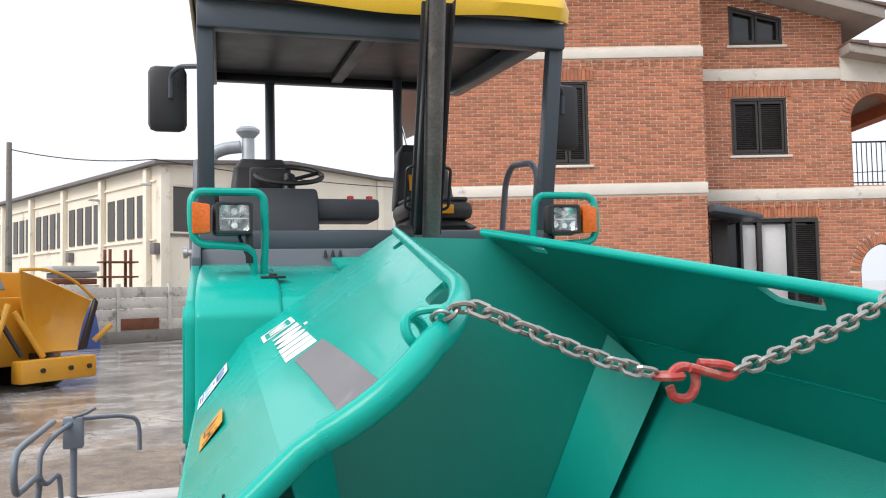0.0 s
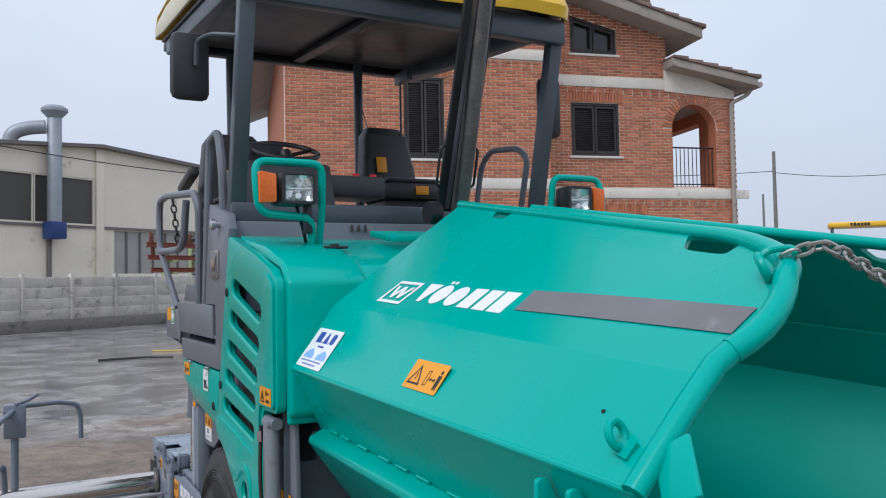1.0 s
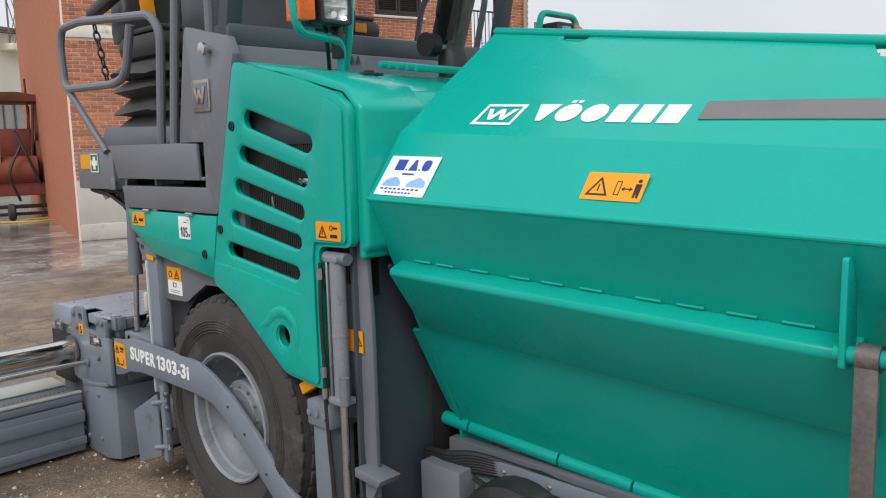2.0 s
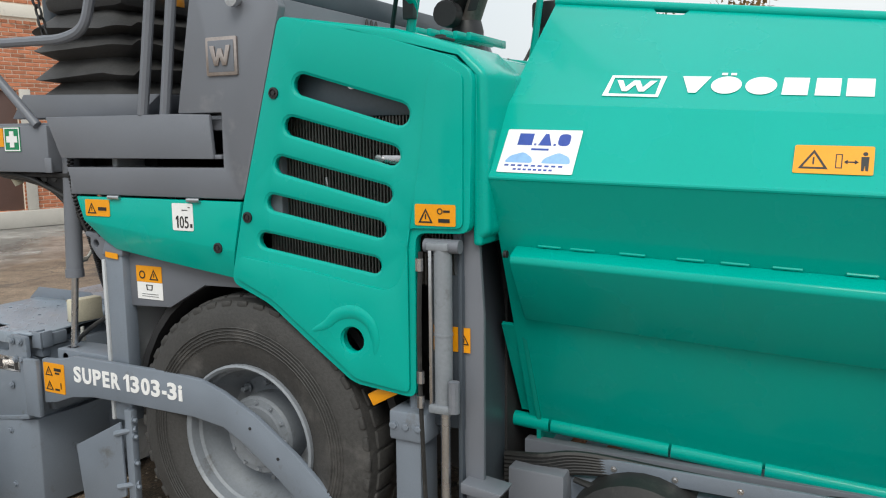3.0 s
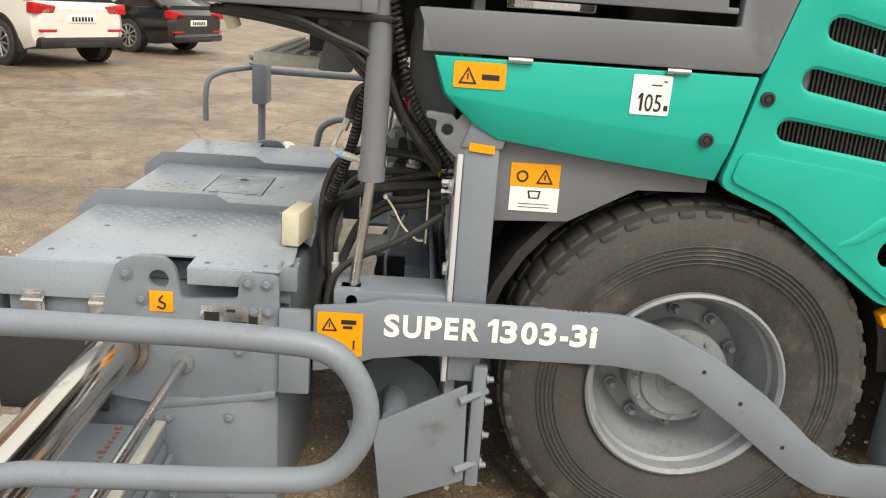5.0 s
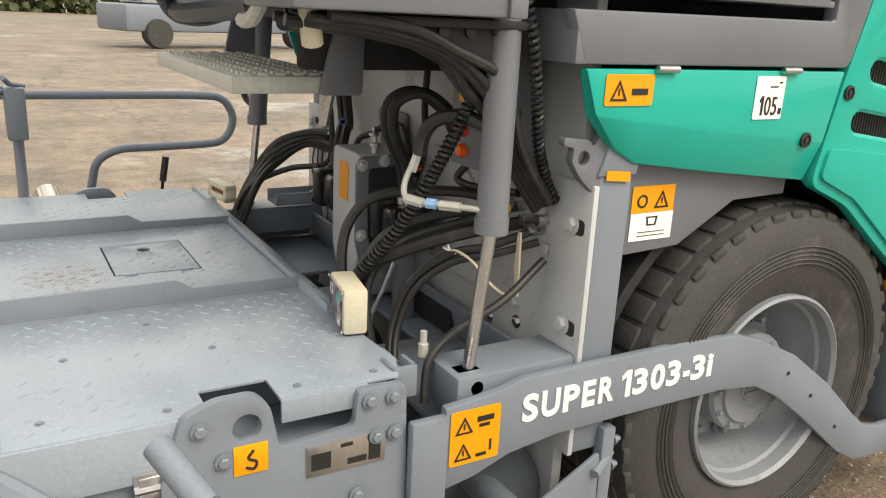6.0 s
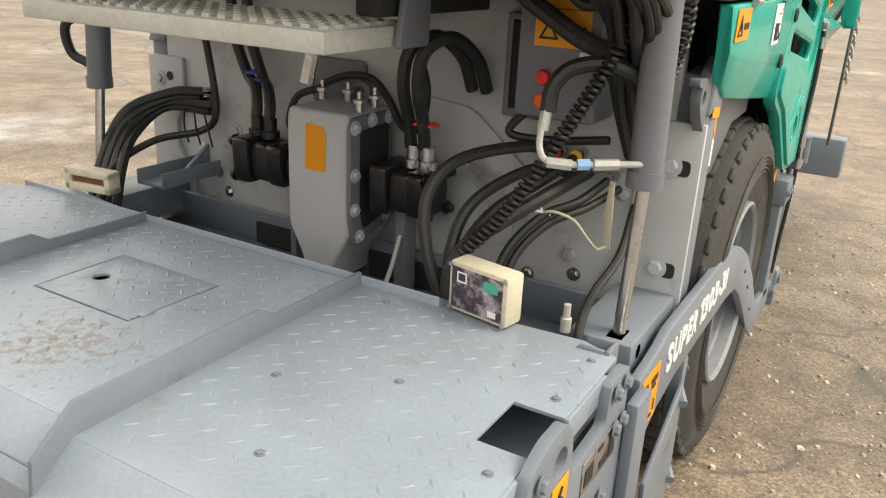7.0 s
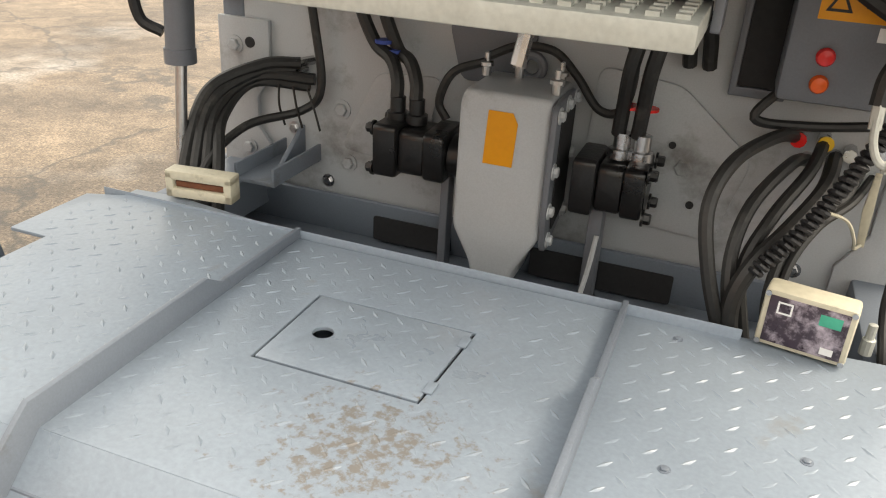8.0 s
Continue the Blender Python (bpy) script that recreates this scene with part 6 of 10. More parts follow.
# Front work lamps on bent tube guards.
for s in (-1, 1):
    lamp = pp("work_lamp", merged(box(s * 0.735 - 0.075, s * 0.735 + 0.075, -0.568, -0.50, 2.133, 2.268, 0.02)), BLACK, None, "square headlamp with amber indicator")
    pp("bezel", prism(rounded([(s * 0.72 - 0.072, 2.1350), (s * 0.72 + 0.072, 2.1350), (s * 0.72 + 0.072, 2.2660), (s * 0.72 - 0.072, 2.2660)], 0.015, 3), "y", -0.638, -0.566, 0.003, holes=(rounded([(s * 0.72 - 0.058, 2.1490), (s * 0.72 + 0.058, 2.1490), (s * 0.72 + 0.058, 2.2520), (s * 0.72 - 0.058, 2.2520)], 0.01, 3),)), BLACK, lamp)
    # Faceted reflector bowl, bulb shades and the clear cover glass.
    bowl = bmesh.new()
    cells = [[bowl.verts.new((s * 0.72 - 0.058 + 0.116 * i / 10, -0.622 + 0.05 * (1 - max(abs(i - 5), 0.75 * math.hypot(i - 5, j - 5)) / 5.4) - 0.003 * ((i + j) % 2), 2.1485 + 0.104 * j / 10)) for i in range(11)] for j in range(11)]
    for j in range(10):
        for i in range(10):
            bowl.faces.new((cells[j][i], cells[j][i + 1], cells[j + 1][i + 1], cells[j + 1][i]))
    lens = pp("reflector", bowl, REFLECTOR, lamp, "bright faceted headlamp reflector")
    each("bulb_shade", [box(s * 0.72 - 0.05, s * 0.72 + 0.05, -0.626, -0.595, 2.1970, 2.2010, 0.001), lathe([(0.013, -0.620), (0.013, -0.595), (0.009, -0.580)], (s * 0.72, 0, 2.2260), "y", 14), lathe([(0.012, -0.620), (0.012, -0.595), (0.009, -0.580)], (s * 0.72, 0, 2.1730), "y", 14)], GLASS_LENS, lens)
    pp("cover_glass", box(s * 0.72 - 0.058, s * 0.72 + 0.058, -0.636, -0.632, 2.1490, 2.2520, 0.001), CLEAR, lamp).visible_shadow = False
    pp("indicator", prism(rounded([(s * 0.845 - 0.038, 2.1370), (s * 0.845 + 0.032, 2.1430), (s * 0.845 + 0.032, 2.2550), (s * 0.845 - 0.038, 2.2650)], 0.008, 3), "y", -0.630, -0.550, 0.006), AMBER, lamp, "amber indicator lens")
    pp("guard", tube([(s * 0.64, -0.54, 1.90), (s * 0.645, -0.57, 2.085), (s * 0.875, -0.60, 2.10), (s * 0.888, -0.60, 2.20), (s * 0.885, -0.575, 2.312), (s * 0.60, -0.575, 2.312), (s * 0.595, -0.55, 2.11), (s * 0.605, -0.52, 1.93)], 0.0165, 10, 0.05), GREEN, lamp, "green bent tube lamp guard")
    pp("lamp_bracket", merged(box(s * 0.66 - 0.015, s * 0.66 + 0.015, -0.58, -0.54, 2.02, 2.14, 0.003), tube(spline([(s * 0.70, -0.54, 2.13), (s * 0.66, -0.50, 2.04), (s * 0.63, -0.47, 1.98), (s * 0.56, -0.42, 1.99)], 6), 0.008, 6)), BLACK, lamp)

# Exhaust stack with guard rods and heat shield.
exhaust = pp("exhaust_pipe", tube([(0.152, -0.40, 2.08), (0.128, -0.57, 2.50), (0.108, -0.715, 2.93), (0.096, -0.81, 3.23), (0.128, -0.88, 3.335)], 0.041, 16, 0.06), EXHAUST, None, "burnt steel exhaust stack")
pp("heat_shield", merged(prism([(-0.44, 2.15), (-0.48, 2.15), (-0.80, 3.13), (-0.76, 3.13)], "x", 0.06, 0.066, 0.002), prism([(-0.34, 2.15), (-0.40, 2.15), (-0.72, 3.13), (-0.66, 3.13)], "x", 0.195, 0.203, 0.002), prism([(-0.34, 2.15), (-0.36, 2.15), (-0.68, 3.13), (-0.66, 3.13)], "x", 0.064, 0.199, 0.002)), BLACK, exhaust, "black heat shield plate")
for sx in (0.03, 0.235):
    pp("guard_rod", tube([(sx + 0.03 * (1 if sx < 0.1 else -1), -0.40, 2.26), (sx, -0.42, 2.27), (sx, -0.47, 2.44), (sx + 0.03 * (1 if sx < 0.1 else -1), -0.47, 2.45)], 0.007, 6, 0.02), BLACK, exhaust)
pp("exhaust_base", merged(lathe([(0.07, 1.98), (0.07, 2.08), (0.06, 2.12), (0.001, 2.12)], (0.152, -0.40, 0), "z", 18), lathe([(0.055, -0.03), (0.055, 0.03), (0.001, 0.03)], (0.04, -0.36, 2.14), "x", 14)), BLACK, exhaust)

# Canopy, rising towards the rear.
RISE = Matrix(((1, 0, 0, 0), (0, 1.06, 0, 0.024), (0, 0.08, 1, 0.032), (0, 0, 0, 1)))
bm = bmesh.new()
rows = []
ends = [0.91, 0.906, 0.895, 0.88, 0.855, 0.825, 0.79]
for u in [-e for e in ends] + [-0.72 + 0.09 * i for i in range(17)] + ends[::-1]:
    e = min(1.0, (0.91 - abs(u)) / 0.07)
    drop = 0.035 * (1 - math.sqrt(max(0.0, 1 - (1 - e) ** 2)))
    bulge = 0.035 * math.cos(u / 0.91 * math.pi / 2) - 0.11 * (1 - math.sqrt(max(0.0, 1 - max(0.0, (abs(u) - 0.79) / 0.12) ** 2)))
    cen = 0.02 * math.exp(-((u - 0.0) / 0.5) ** 4)
    lo = 3.19 - 0.035 * (0.5 + 0.5 * math.cos(min(1.0, abs(u) / 0.62) * math.pi)) 
    col = [(u, -0.40 - bulge, lo), (u, -0.415 - bulge, lo + 0.06), (u, -0.39 - bulge * 1.1, 3.315 - drop + cen), (u, -0.34 - bulge, 3.36 - drop + cen), (u, -0.18, 3.385 - drop + cen), (u, 0.50, 3.43 - drop), (u, 1.10, 3.43 - drop), (u, 1.40, 3.40 - drop), (u, 1.46, 3.34 - drop), (u, 1.47, 3.24)]
    rows.append([bm.verts.new(p) for p in col])
for r0, r1 in zip(rows, rows[1:]):
    for k in range(len(r0) - 1):
        bm.faces.new((r0[k], r1[k], r1[k + 1], r0[k + 1]))
bmesh.ops.recalc_face_normals(bm, faces=bm.faces)
bmesh.ops.solidify(bm, geom=list(bm.faces), thickness=0.012)
canopy = pp("canopy", moved(bm, RISE), YELLOW, None, "yellow moulded canopy roof with grey maker's mark")
for s in (-1, 1):
    pp("canopy_side", moved(prism([(-0.26, 3.265), (-0.25, 3.325), (-0.1, 3.35), (0.5, 3.37), (1.1, 3.37), (1.42, 3.33), (1.47, 3.25), (1.2, 3.235), (0.4, 3.245)], "x", s * 0.912, s * 0.895, 0.006), RISE), CREAM, canopy, "faded cream canopy side")
# Rear and middle bars take the near-black lining colour as painted shade.
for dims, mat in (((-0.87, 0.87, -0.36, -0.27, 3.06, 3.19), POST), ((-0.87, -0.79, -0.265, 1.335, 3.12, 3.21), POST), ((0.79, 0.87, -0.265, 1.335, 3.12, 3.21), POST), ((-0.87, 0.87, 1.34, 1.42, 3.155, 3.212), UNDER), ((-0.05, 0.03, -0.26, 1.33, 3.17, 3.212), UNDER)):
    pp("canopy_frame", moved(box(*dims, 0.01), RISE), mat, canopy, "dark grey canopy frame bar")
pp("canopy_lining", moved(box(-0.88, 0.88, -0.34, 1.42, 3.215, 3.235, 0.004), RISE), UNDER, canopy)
maker_mark(0.105, facing((-0.335, -0.4535, 3.226), (1, 0, 0.0), (0, 0.185, 0.983)), GREY, canopy, "grey maker's mark", extrude=0.001, stretch=1.45)
for s in (-1, 1):
    pp("canopy_post", moved(box(-0.036, 0.036, -0.035, 0.035, 0, 1.0, 0.006), Matrix(((1, 0, 0, s * 0.835), (0, 1, -0.215, -0.08), (0, 0, 0.96, 2.12), (0, 0, 0, 1)))), POST, canopy, "dark grey canopy post")
pp("canopy_post", rod((-0.45, 1.45, 2.1), (-0.45, 1.50, 3.34), 0.032), POST, canopy)
pp("canopy_post", rod((0.40, 1.36, 2.1), (0.40, 1.37, 3.33), 0.032), POST, canopy)
pp("hanging_stay", rod((0.62, 1.15, 2.3), (0.62, 1.15, 3.22), 0.008, 6), POST, canopy)
pp("stay_bracket", box(0.60, 0.64, 1.0, 1.2, 3.16, 3.24, 0.004), POST, canopy)
pp("cable", tube(spline([(0.42, 1.34, 3.0), (0.48, 1.3, 2.75), (0.56, 1.25, 2.7), (0.62, 1.2, 2.78)], 6), 0.004, 5), POST, canopy)

# Mirrors.
for s in (-1, 1):
    mir = pp("mirror", box(-1.10, -0.925, 0.0, 0.075, 2.67, 2.985, 0.035) if s < 0 else box(0.955, 1.10, -0.02, 0.06, 2.63, 2.985, 0.035), BLACK, None, "black rear-view mirror")
    pp("mirror_arm", tube([(s * 0.84, -0.20, 2.93), (s * 0.95, -0.10, 2.95), (s * 0.995, -0.03, 2.93), (s * 0.995, -0.02, 2.82)], 0.012, 8, 0.03), POST, mir)

# Hand rails and platform.
pp("hand_rail", tube([(-0.88, 0.34, 1.72), (-0.88, 0.27, 2.20), (-0.88, 0.22, 2.52), (-0.88, 0.05, 2.54), (-0.88, -0.02, 2.35), (-0.87, 0.0, 2.15)], 0.020, 10, 0.07), GREY, None, "grey bent tube hand rail")
loop = pp("hand_rail", tube([(-0.89, 0.44, 1.72), (-0.91, 0.34, 2.20), (-0.92, 0.40, 2.28), (-0.92, 1.16, 2.34), (-0.92, 1.38, 2.33), (-0.92, 1.41, 2.24), (-0.92, 1.39, 2.02), (-0.92, 0.80, 2.01), (-0.92, 0.68, 2.04), (-0.92, 0.60, 2.26)], 0.020, 10, 0.07), GREY, None, "grey bent tube hand rail")
pp("rail_leg", rod((-0.92, 1.36, 2.02), (-0.885, 1.03, 1.69), 0.018), GREY, loop)
each("chain_link", chain_pieces((-0.92, 0.98, 2.31), (-0.90, 0.92, 2.02), 7), BLACK, loop)
pp("hand_rail", tube([(0.85, 0.60, 2.10), (0.85, 0.49, 2.52), (0.85, 0.38, 2.60), (0.85, 0.08, 2.57), (0.85, -0.01, 2.50), (0.85, 0.10, 2.10)], 0.018, 10, 0.07), GREY)
pp("platform_floor", box(-0.86, 0.86, 0.0, 1.40, 1.66, 1.70, 0.005), GREY)
pp("platform_wall", box(-0.66, 0.86, 0.62, 1.0, 1.46, 1.66, 0.01), DARK)
console = pp("console", merged(prism([(0.02, 2.19), (0.40, 2.19), (0.40, 2.38), (0.10, 2.42)], "x", -0.78, -0.30, 0.02), box(-0.36, 0.02, 0.12, 0.42, 2.26, 2.37, 0.02)), CONSOLE, None, "dark operator console")
pp("monitor", box(-0.62, -0.42, 0.50, 0.54, 2.44, 2.58, 0.015), BLACK, console)
each("knob", [lathe([(0.018, 0), (0.018, 0.02), (0.001, 0.025)], (-0.12 + 0.1 * i, 0.2, 2.37), "z", 12) for i in range(2)], REDLAMP, console)
steer = pp("steering_wheel", moved(tube([(0.18 * math.cos(2 * math.pi * i / 28), 0.18 * math.sin(2 * math.pi * i / 28), 0) for i in range(28)], 0.014, 8, closed=True), Matrix.Translation((-0.41, 0.50, 2.54)) @ Matrix.Rotation(radians(22), 4, "X")), BLACK, console, "black steering wheel")
pp("steering_column", merged(rod((-0.41, 0.50, 2.53), (-0.43, 0.30, 2.2), 0.035), *[rod((-0.41, 0.50, 2.51), (-0.41 + 0.17 * math.cos(a), 0.50 + 0.16 * math.sin(a), 2.54 + 0.065 * math.sin(a)), 0.012, 6) for a in (0.3, 2.6, 4.5)]), BLACK, steer)


def driver_seat(x, y, z, size=1.0, arms=True):
    m = Matrix.Translation((x, y, z)) @ Matrix.Scale(size, 4)
    seat = pp("driver_seat", moved(merged(box(-0.24, 0.24, -0.26, 0.20, 0.42, 0.55, 0.05), box(-0.21, 0.21, -0.22, 0.14, 0.55, 0.58, 0.03)), m), SEAT, None, "black vinyl driver's seat on a bellows")
    # Padded back that narrows towards the top, with cross ribs.
    back = []
    for k in range(9):
        h, w = 0.52 + 0.062 * k, 0.235 - 0.0085 * k - (0.035 if k == 8 else 0.0)
        lean, deep = 0.20 + 0.014 * k, (0.075 if 0 < k < 8 else 0.045)
        back.append([(u * w / 0.235, lean + v * deep / 0.075 - (0.014 if k % 2 else 0.0) * (v < 0), h) for u, v in rounded([(-0.235, -0.075), (0.235, -0.075), (0.235, 0.075), (-0.235, 0.075)], 0.05, 5)])
    pp("backrest", moved(loft(back), m), SEAT, seat)
    each("armrest", [] if not arms else [moved(box(u - 0.03, u + 0.03, -0.16, 0.20, 0.70, 0.76, 0.02, Matrix.Rotation(radians(-12), 4, "X")), m) for u in (-0.29, 0.29)], SEAT, seat)
    rings = []
    for i in range(9):
        k = 0.275 if i % 2 else 0.20
        rings.append([(u * k / 0.25, v * k / 0.25, 0.055 + 0.046 * i + (0.016 * math.cos(14 * v + 9 * u + i) - 0.022 * (abs(u) > 0.17) if i % 2 else 0.0)) for u, v in rounded([(-0.25, -0.25), (0.25, -0.25), (0.25, 0.25), (-0.25, 0.25)], 0.09, 6)])
    pp("bellows", moved(loft(rings), m), BELLOWS, seat, "black rubber bellows")
    pp("seat_sticker", moved(box(-0.04, 0.04, -0.002, 0.002, -0.06, 0.06, 0.001), m @ Matrix.Translation((-0.08, 0.141, 0.72)) @ Matrix.Rotation(radians(-12), 4, "X")), ORANGE, seat)
    pp("seat_sticker", moved(box(-0.01, 0.09, -0.272, -0.262, 0.46, 0.52, 0.002), m), ORANGE, seat)
    return seat


driver_seat(0.51, 0.95, 1.94, 0.90, False)
driver_seat(-0.52, 0.92, 1.72)
pp("seat_pan", merged(prism([(1.30, 1.72), (0.56, 1.72), (0.44, 1.80), (1.22, 1.82)], "x", -0.80, -0.30, 0.006)), GREY, None, "grey seat pedestal")
pp("first_aid_box", merged(box(-0.88, -0.60, 0.985, 1.42, 1.50, 1.69, 0.008), box(-0.89, -0.88, 0.96, 1.0, 1.50, 1.56, 0.004)), GREY, None, "grey storage box")
fa = pp("sticker", prism([(1.245, 1.585), (1.145, 1.585), (1.145, 1.685), (1.245, 1.685)], "x", -0.881, -0.883), SIGNGREEN, None, "green first-aid sticker")
pp("cross", prism([(1.182, 1.602), (1.208, 1.602), (1.208, 1.622), (1.228, 1.622), (1.228, 1.648), (1.208, 1.648), (1.208, 1.668), (1.182, 1.668), (1.182, 1.648), (1.162, 1.648), (1.162, 1.622), (1.182, 1.622)], "x", -0.8832, -0.885), WHITE, fa)
pp("border", prism(rect(1.147, 1.243, 1.587, 1.683), "x", -0.8832, -0.8845, holes=(rect(1.152, 1.238, 1.592, 1.678),)), WHITE, fa)
# Dark block added to stop sky showing through the platform side.
pp("inner_wall", box(-0.46, -0.40, 0.0, 0.62, 1.705, 2.09, 0.01), DARK)
pp("sticker", prism([(1.37, 1.605), (1.25, 1.605), (1.25, 1.68), (1.37, 1.68)], "x", -0.881, -0.883), ORANGE)

# Wheels.
def wheel(x, s):
    c = (x, 0.03, 0.525)
    w = pp("wheel", lathe([(0.27, s * 0.0), (0.30, s * 0.02), (0.40, s * 0.045), (0.48, s * 0.04), (0.524, s * 0.012), (0.534, -s * 0.03), (0.534, -s * 0.28), (0.475, -s * 0.34), (0.30, -s * 0.34), (0.27, -s * 0.30)], c, "x", 64, True), TYRE, None, "worn black pneumatic drive wheel")
    lugs = []
    for i in range(44):
        a = 2 * math.pi * i / 44
        m = Matrix.Translation(c) @ Matrix.Rotation(a, 4, "X")
        lugs.append(box(min(-s * 0.022, -s * 0.13), max(-s * 0.022, -s * 0.13), -0.033, 0.033, 0.50, 0.541, 0.008, m))
        lugs.append(box(min(-s * 0.17, -s * 0.31), max(-s * 0.17, -s * 0.31), -0.033, 0.033, 0.50, 0.541, 0.008, m @ Matrix.Rotation(math.pi / 44, 4, "X")))
        lugs.append(box(min(s * 0.006, s * 0.024), max(s * 0.006, s * 0.024), -0.024, 0.024, 0.500, 0.528, 0.008, m))
    tagged(pp("tread", merged(*lugs), TYRE, w), kind="stuff")
    rings = [tube([(c[0] + s * (0.047 - 0.00012 * (k - 3) ** 2), c[1] + r * math.cos(2 * math.pi * i / 56), c[2] + r * math.sin(2 * math.pi * i / 56)) for i in range(56)], 0.0022, 4, closed=True) for k, r in enumerate((0.385, 0.397, 0.409, 0.421, 0.433))]
    each("sidewall_rib", rings, TYRE, w)
    rim = pp("rim", lathe([(0.290, s * 0.012), (0.290, s * 0.030), (0.282, s * 0.035), (0.272, s * 0.024), (0.268, -s * 0.012), (0.258, -s * 0.020), (0.250, -s * 0.060), (0.236, -s * 0.075), (0.222, -s * 0.125), (0.205, -s * 0.145), (0.001, -s * 0.145)], c, "x", 56, first=False), WHEELGREY, w, "dished grey wheel rim")
    hub = pp("hub", lathe([(0.150, -s * 0.145), (0.150, -s * 0.050), (0.142, -s * 0.038), (0.118, -s * 0.034), (0.114, -s * 0.024), (0.072, -s * 0.022), (0.068, -s * 0.026), (0.001, -s * 0.026)], c, "x", 40), WHEELGREY, rim, "grey planetary hub with cast relief")
    each("hub_relief", [tube([(c[0] - s * 0.026, c[1] + 0.046 * math.cos(a), c[2] + 0.046 * math.sin(a)) for a in [math.radians(-60 + 12 * k) for k in range(21)]], 0.005, 6), *[box(min(c[0] - s * 0.03, c[0] - s * 0.021), max(c[0] - s * 0.03, c[0] - s * 0.021), c[1] - 0.03, c[1] + 0.03, c[2] - 0.024 + 0.016 * k, c[2] - 0.017 + 0.016 * k, 0.001) for k in range(4)]], WHEELGREY, hub)
    nuts = [bolt((c[0] - s * 0.135, c[1] + 0.187 * math.cos(2 * math.pi * i / 10 + 0.25), c[2] + 0.187 * math.sin(2 * math.pi * i / 10 + 0.25)), "x", s, 0.013, 0.035) for i in range(10)]
    nuts += [bolt((c[0] - s * 0.036, c[1] + 0.130 * math.cos(2 * math.pi * i / 12), c[2] + 0.130 * math.sin(2 * math.pi * i / 12)), "x", s, 0.0075, 0.009) for i in range(12)]
    each("wheel_nut", nuts, WHEELGREY, rim)
    return w


wheel(-0.85, -1)
wheel(0.85, 1)
pp("axle", rod((-0.6, 0.03, 0.535), (0.6, 0.03, 0.535), 0.11), DARK)
pp("chassis", merged(box(-0.50, 0.50, -0.85, 0.70, 0.40, 1.40, 0.01)), DARK)
for s in (-1, 1):
    for yy in (-1.35, -1.95):
        w = pp("steer_wheel", lathe([(0.12, s * 0.02), (0.20, s * 0.045), (0.255, s * 0.02), (0.265, -s * 0.02), (0.265, -s * 0.16), (0.12, -s * 0.18)], (s * 0.62, yy, 0.265), "x", 32, True), RUBBER, None, "small solid rubber bogie wheel")
        pp("steer_rim", lathe([(0.125, s * 0.01), (0.09, -s * 0.01), (0.05, 0), (0.05, s * 0.03), (0.001, s * 0.03)], (s * 0.62, yy, 0.265), "x", 24), SCREED, w)

# Pull arm with the model name, from the screed forward round the wheel.
ARM = [(1.10, 0.720), (1.03, 0.726), (0.96, 0.735), (0.90, 0.752), (0.60, 0.751), (0.36, 0.750), (0.22, 0.740), (0.12, 0.708), (-0.03, 0.638), (-0.21, 0.515), (-0.36, 0.388), (-0.44, 0.328), (-0.52, 0.306), (-0.80, 0.30), (-0.86, 0.27), (-0.86, 0.20), (-0.56, 0.195), (-0.42, 0.208), (-0.32, 0.262), (-0.12, 0.420), (0.02, 0.520), (0.12, 0.572), (0.26, 0.590), (0.60, 0.592), (0.80, 0.590), (0.93, 0.573), (1.02, 0.540), (1.10, 0.525)]
